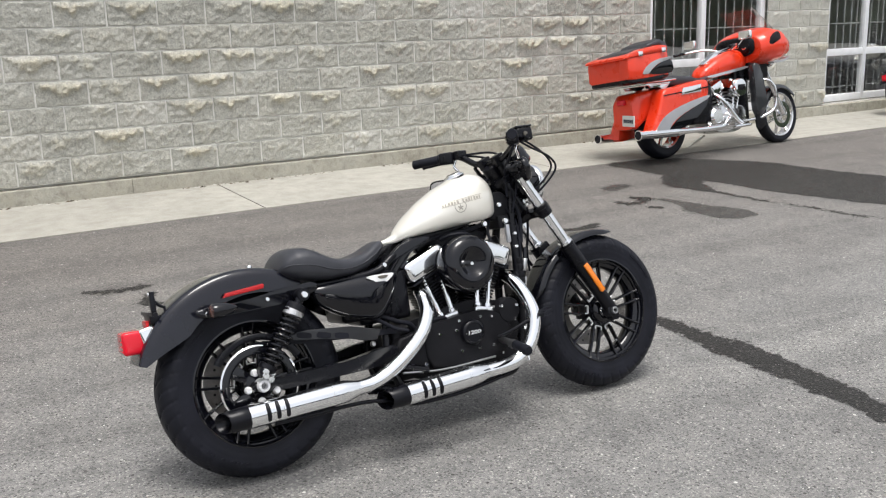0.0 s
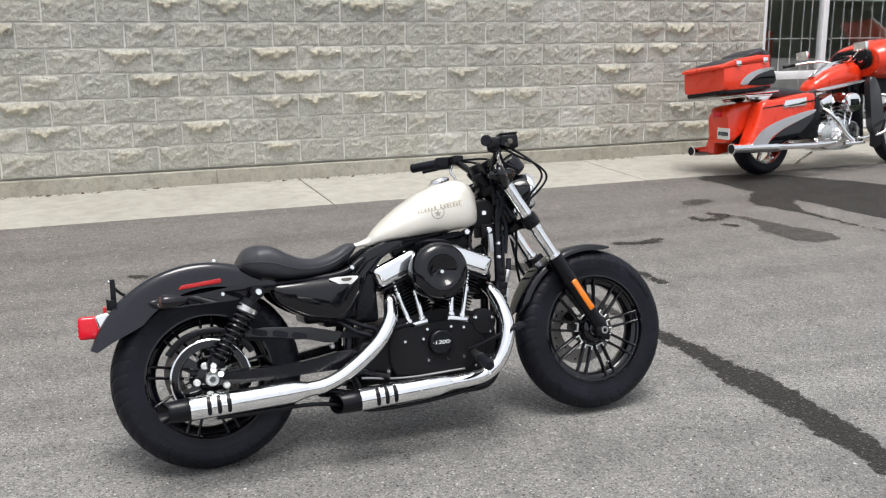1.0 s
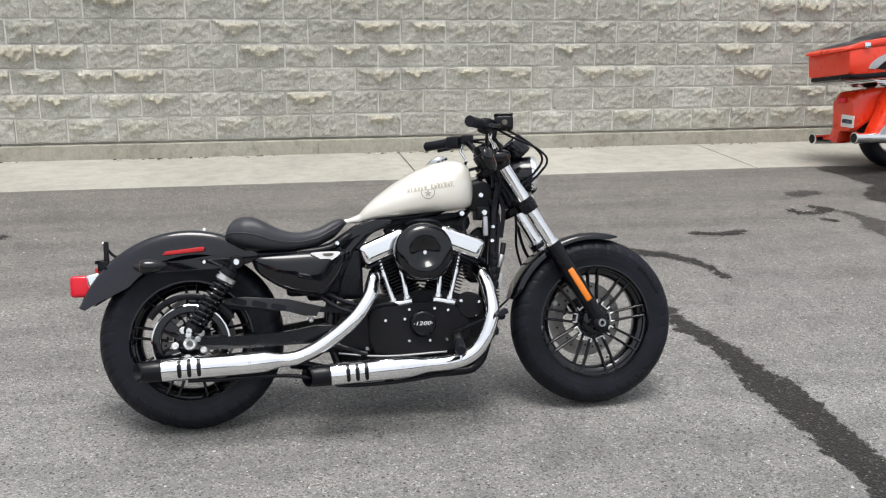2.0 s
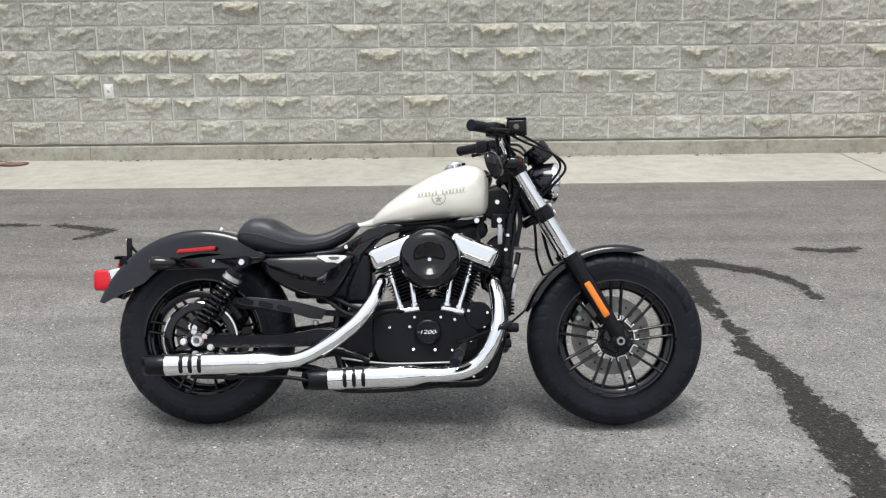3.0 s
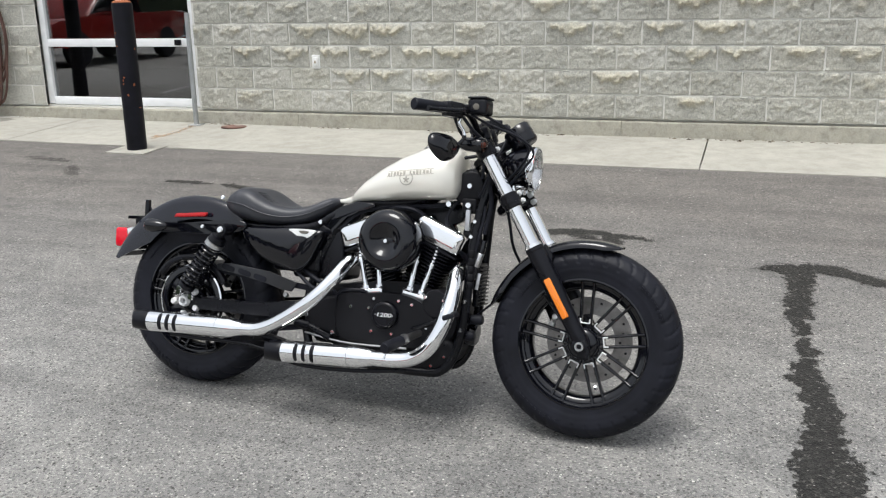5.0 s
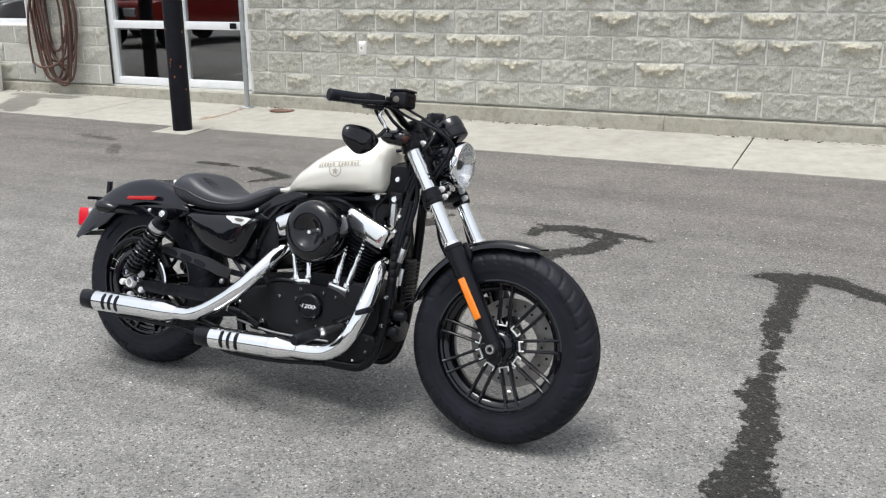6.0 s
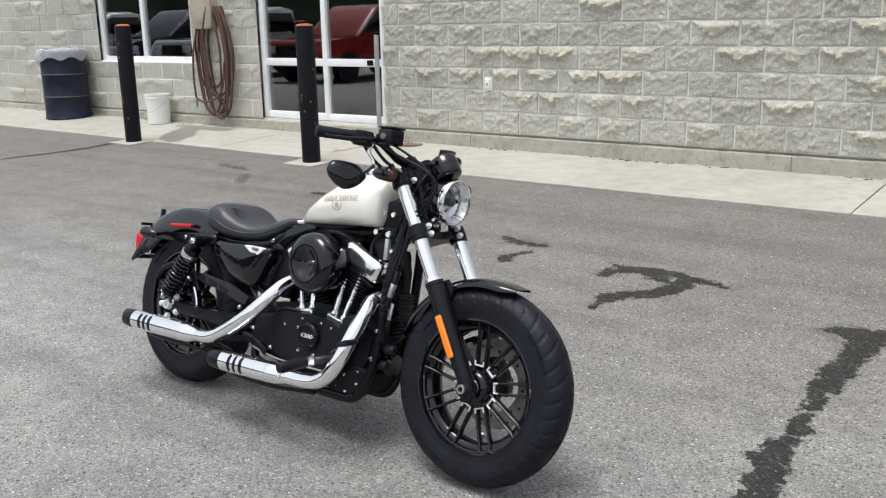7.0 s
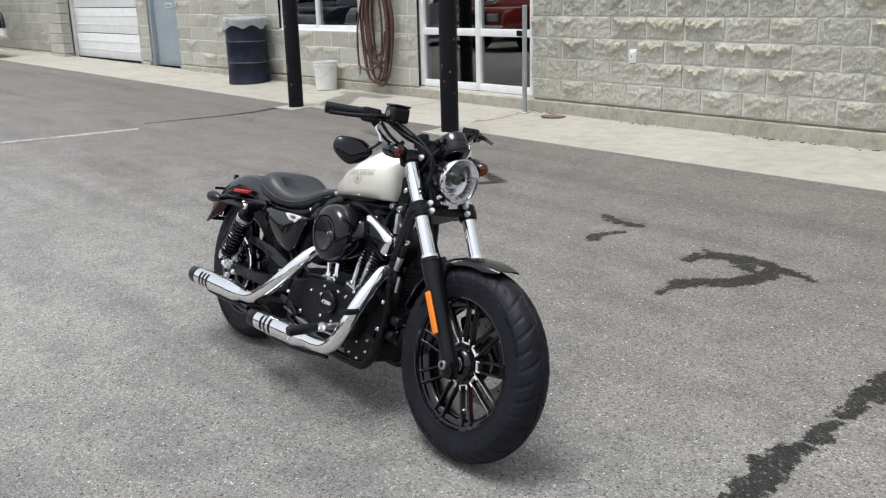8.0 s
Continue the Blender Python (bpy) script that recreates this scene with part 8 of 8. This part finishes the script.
for i in range(25):
    a = radians(38 + 112 * i / 24)
    out = V(math.cos(a), 0, math.sin(a))
    rings.append([V(1.775, 0, 0.305) + out * (0.335 - 0.05 * (abs(k) / 6) ** 2.5) + V(0, 0.085 * math.sin(k / 6 * math.pi / 2), 0) for k in range(-6, 7)] +
                 [V(1.775, 0, 0.305) + out * (0.328 - 0.05 * (abs(k) / 6) ** 2.5) + V(0, 0.080 * math.sin(k / 6 * math.pi / 2), 0) for k in range(6, -7, -1)])
skin(bm, rings)
part("front_fender", bm, worn("dark_grey_gloss", (0.012, 0.013, 0.016), 0.25, coat=0.8, amount=0.1, relief=0), tour)

# a second cruiser further along the shop front
other = copy_thing(bike, pose(9.42, -0.60, 0.150, 0, 0, 4.0) @ pose(0, 0, 0, -10.0, 0, 0))
tagged(other, "black cruiser motorcycle parked beside the shop window", "motorcycle")


# ---------------------------------------------------------------- the car park behind
def pickup(at, paint, label):
    """A parked pickup truck, its front to +x."""
    t = thing("pickup_truck", at, label, "truck", "parked trucks")
    for s in (-1, 1):
        bm = bmesh.new()
        plate(bm, soft([(-2.6, 0.55), (-2.65, 0.95), (-2.6, 1.12), (-0.75, 1.12), (0.9, 1.10), (2.3, 1.02), (2.62, 0.92), (2.68, 0.60), (2.3, 0.45), (0, 0.42), (-2.2, 0.45)], 3), s * 0.86, s * 0.96, 0.04, 3)
        part("side", bm, paint, t)
    bm = bmesh.new()
    box(bm, (-2.62, -0.88, 0.50), (-2.52, 0.88, 1.10), 0.02, 2)
    part("tailgate", bm, paint, t)
    bm = bmesh.new()
    box(bm, (0.8, -0.90, 0.55), (2.62, 0.90, 1.06), 0.12, 4)
    part("bonnet", bm, paint, t)
    bm = bmesh.new()
    box(bm, (-2.5, -0.87, 0.45), (2.4, 0.87, 0.62), 0.03, 2)
    part("chassis", bm, SATIN_BLACK, t)
    shell("cab", [(-0.85, 1.06, 1.10, 0.88), (-0.80, 1.04, 1.78, 0.78), (-0.45, 1.04, 1.86, 0.78), (0.25, 1.04, 1.84, 0.78), (0.45, 1.04, 1.72, 0.79), (1.15, 1.04, 1.12, 0.86)], paint, t, power=8)
    shell("glass", [(-0.845, 1.12, 1.13, 0.885), (-0.70, 1.14, 1.72, 0.815), (0.30, 1.14, 1.74, 0.812), (0.45, 1.14, 1.66, 0.82), (1.08, 1.13, 1.15, 0.88)], GLOSS_BLACK, t, power=8)
    for x in (-1.75, 1.65):
        for s in (-1, 1):
            bm = bmesh.new()
            lathe(bm, (x, s * 0.72, 0.39), (0, s, 0), [(0, 0.25), (0.01, 0.37), (0.05, 0.39), (0.20, 0.39), (0.24, 0.37), (0.25, 0.26)], 36)
            w = part("wheel", bm, RUBBER, t)
            bm = bmesh.new()
            lathe(bm, (x, s * 0.90, 0.39), (0, s, 0), [(0, 0.25), (0.06, 0.25), (0.065, 0.22), (0.03, 0.18), (0.05, 0.05), (0.06, 0.01)], 30)
            part("rim", bm, ALUMINIUM, w)
    for x in (-2.68, 2.66):
        bm = bmesh.new()
        box(bm, (x - 0.10, -0.95, 0.45), (x + 0.10, 0.95, 0.66), 0.04, 3)
        part("bumper", bm, CHROME, t)
    for s in (-1, 1):
        bm = bmesh.new()
        box(bm, (2.58, s * 0.60 - 0.16, 0.74), (2.70, s * 0.60 + 0.16, 0.92), 0.03, 3)
        part("headlight", bm, SILVER_PAINT, t)
        bm = bmesh.new()
        box(bm, (-2.68, s * 0.84 - 0.07, 0.72), (-2.60, s * 0.84 + 0.07, 1.05), 0.02, 2)
        part("tail_light", bm, RED_LENS, t)
    bm = bmesh.new()
    box(bm, (2.60, -0.42, 0.68), (2.70, 0.42, 0.94), 0.03, 2)
    part("grille", bm, SATIN_BLACK, t)


SILVER_CAR = worn("silver_car_paint", (0.50, 0.51, 0.52), 0.3, 0.3, coat=1.0, amount=0.05, relief=0)
RED_CAR = worn("dark_red_car_paint", (0.30, 0.018, 0.014), 0.25, coat=1.0, amount=0.08, relief=0)
NAVY_CAR = worn("navy_car_paint", (0.012, 0.018, 0.045), 0.25, coat=1.0, amount=0.08, relief=0)
BLACK_CAR = worn("black_car_paint", (0.006, 0.006, 0.008), 0.25, coat=1.0, amount=0.08, relief=0)
WHITE_CAR = worn("white_car_paint", (0.68, 0.68, 0.67), 0.3, coat=1.0, amount=0.04, relief=0)
for x, y, turn, paint, label in (
        (-28.6, -10.8, 90, RED_CAR, "dark red pickup truck parked across the car park"), (-25.2, -10.4, 91, SILVER_CAR, "silver pickup truck parked across the car park"),
        (-21.7, -10.7, 90, NAVY_CAR, "navy pickup truck parked across the car park"), (-18.2, -10.3, 92, SILVER_CAR, "silver pickup truck parked across the car park"),
        (-14.7, -10.8, 88, RED_CAR, "dark red pickup truck parked across the car park"), (-11.0, -13.2, 90, NAVY_CAR, "navy pickup truck parked across the car park"),
        (-5.0, -16.6, 91, RED_CAR, "dark red pickup truck parked across the car park"),
        (-1.2, -16.3, 89, SILVER_CAR, "silver pickup truck parked across the car park"), (2.8, -16.7, 90, NAVY_CAR, "navy pickup truck parked across the car park"),
        (6.6, -16.4, 92, WHITE_CAR, "white pickup truck parked across the car park"), (10.4, -16.6, 88, NAVY_CAR, "navy pickup truck parked across the car park"),
        (14.2, -16.4, 90, SILVER_CAR, "silver pickup truck parked across the car park")):
    pickup(pose(x, y, ground_z(x, y), 0, 0, turn), paint, label)
pickup(pose(-22.3, -1.75, ground_z(-22, -1.75), 0, 0, 0), BLACK_CAR, "black pickup truck standing beyond the garage door")

# dark belt of far trees that closes the view behind the car park
bm = bmesh.new()
rows = []
for i in range(220):
    a = radians(150 + 240 * i / 219)
    r = 62 + 6 * noise.noise(V(i * 0.11, 2, 0))
    hgt = 6.0 + 2.6 * noise.noise(V(i * 0.13, 7, 0)) + 2.0 * noise.noise(V(i * 0.45, 1, 3)) + 1.0 * noise.noise(V(i * 1.7, 4, 3))
    rows.append([V(r * math.cos(a) + 1.2 * noise.noise(V(i * 1.7, k * 1.3, 5)), r * math.sin(a) + 1.2 * noise.noise(V(i * 1.9, k, 9)), -1 + (hgt + 1) * k / 7) for k in range(8)])
skin(bm, rows, close=False, cap=False)
tagged(part("far_trees", bm, worn("far_foliage", (0.035, 0.050, 0.025), 0.9, amount=0.5, scale=0.6, grain=3, relief=0, local=False)), "dark belt of distant trees round the car park", "trees", kind="stuff")

# the single blocks of the wall's middle, last
for x, z, me in blocks:
    ob = new("block", me)
    ob.location = (x, 0, z)
    ob.parent = wall
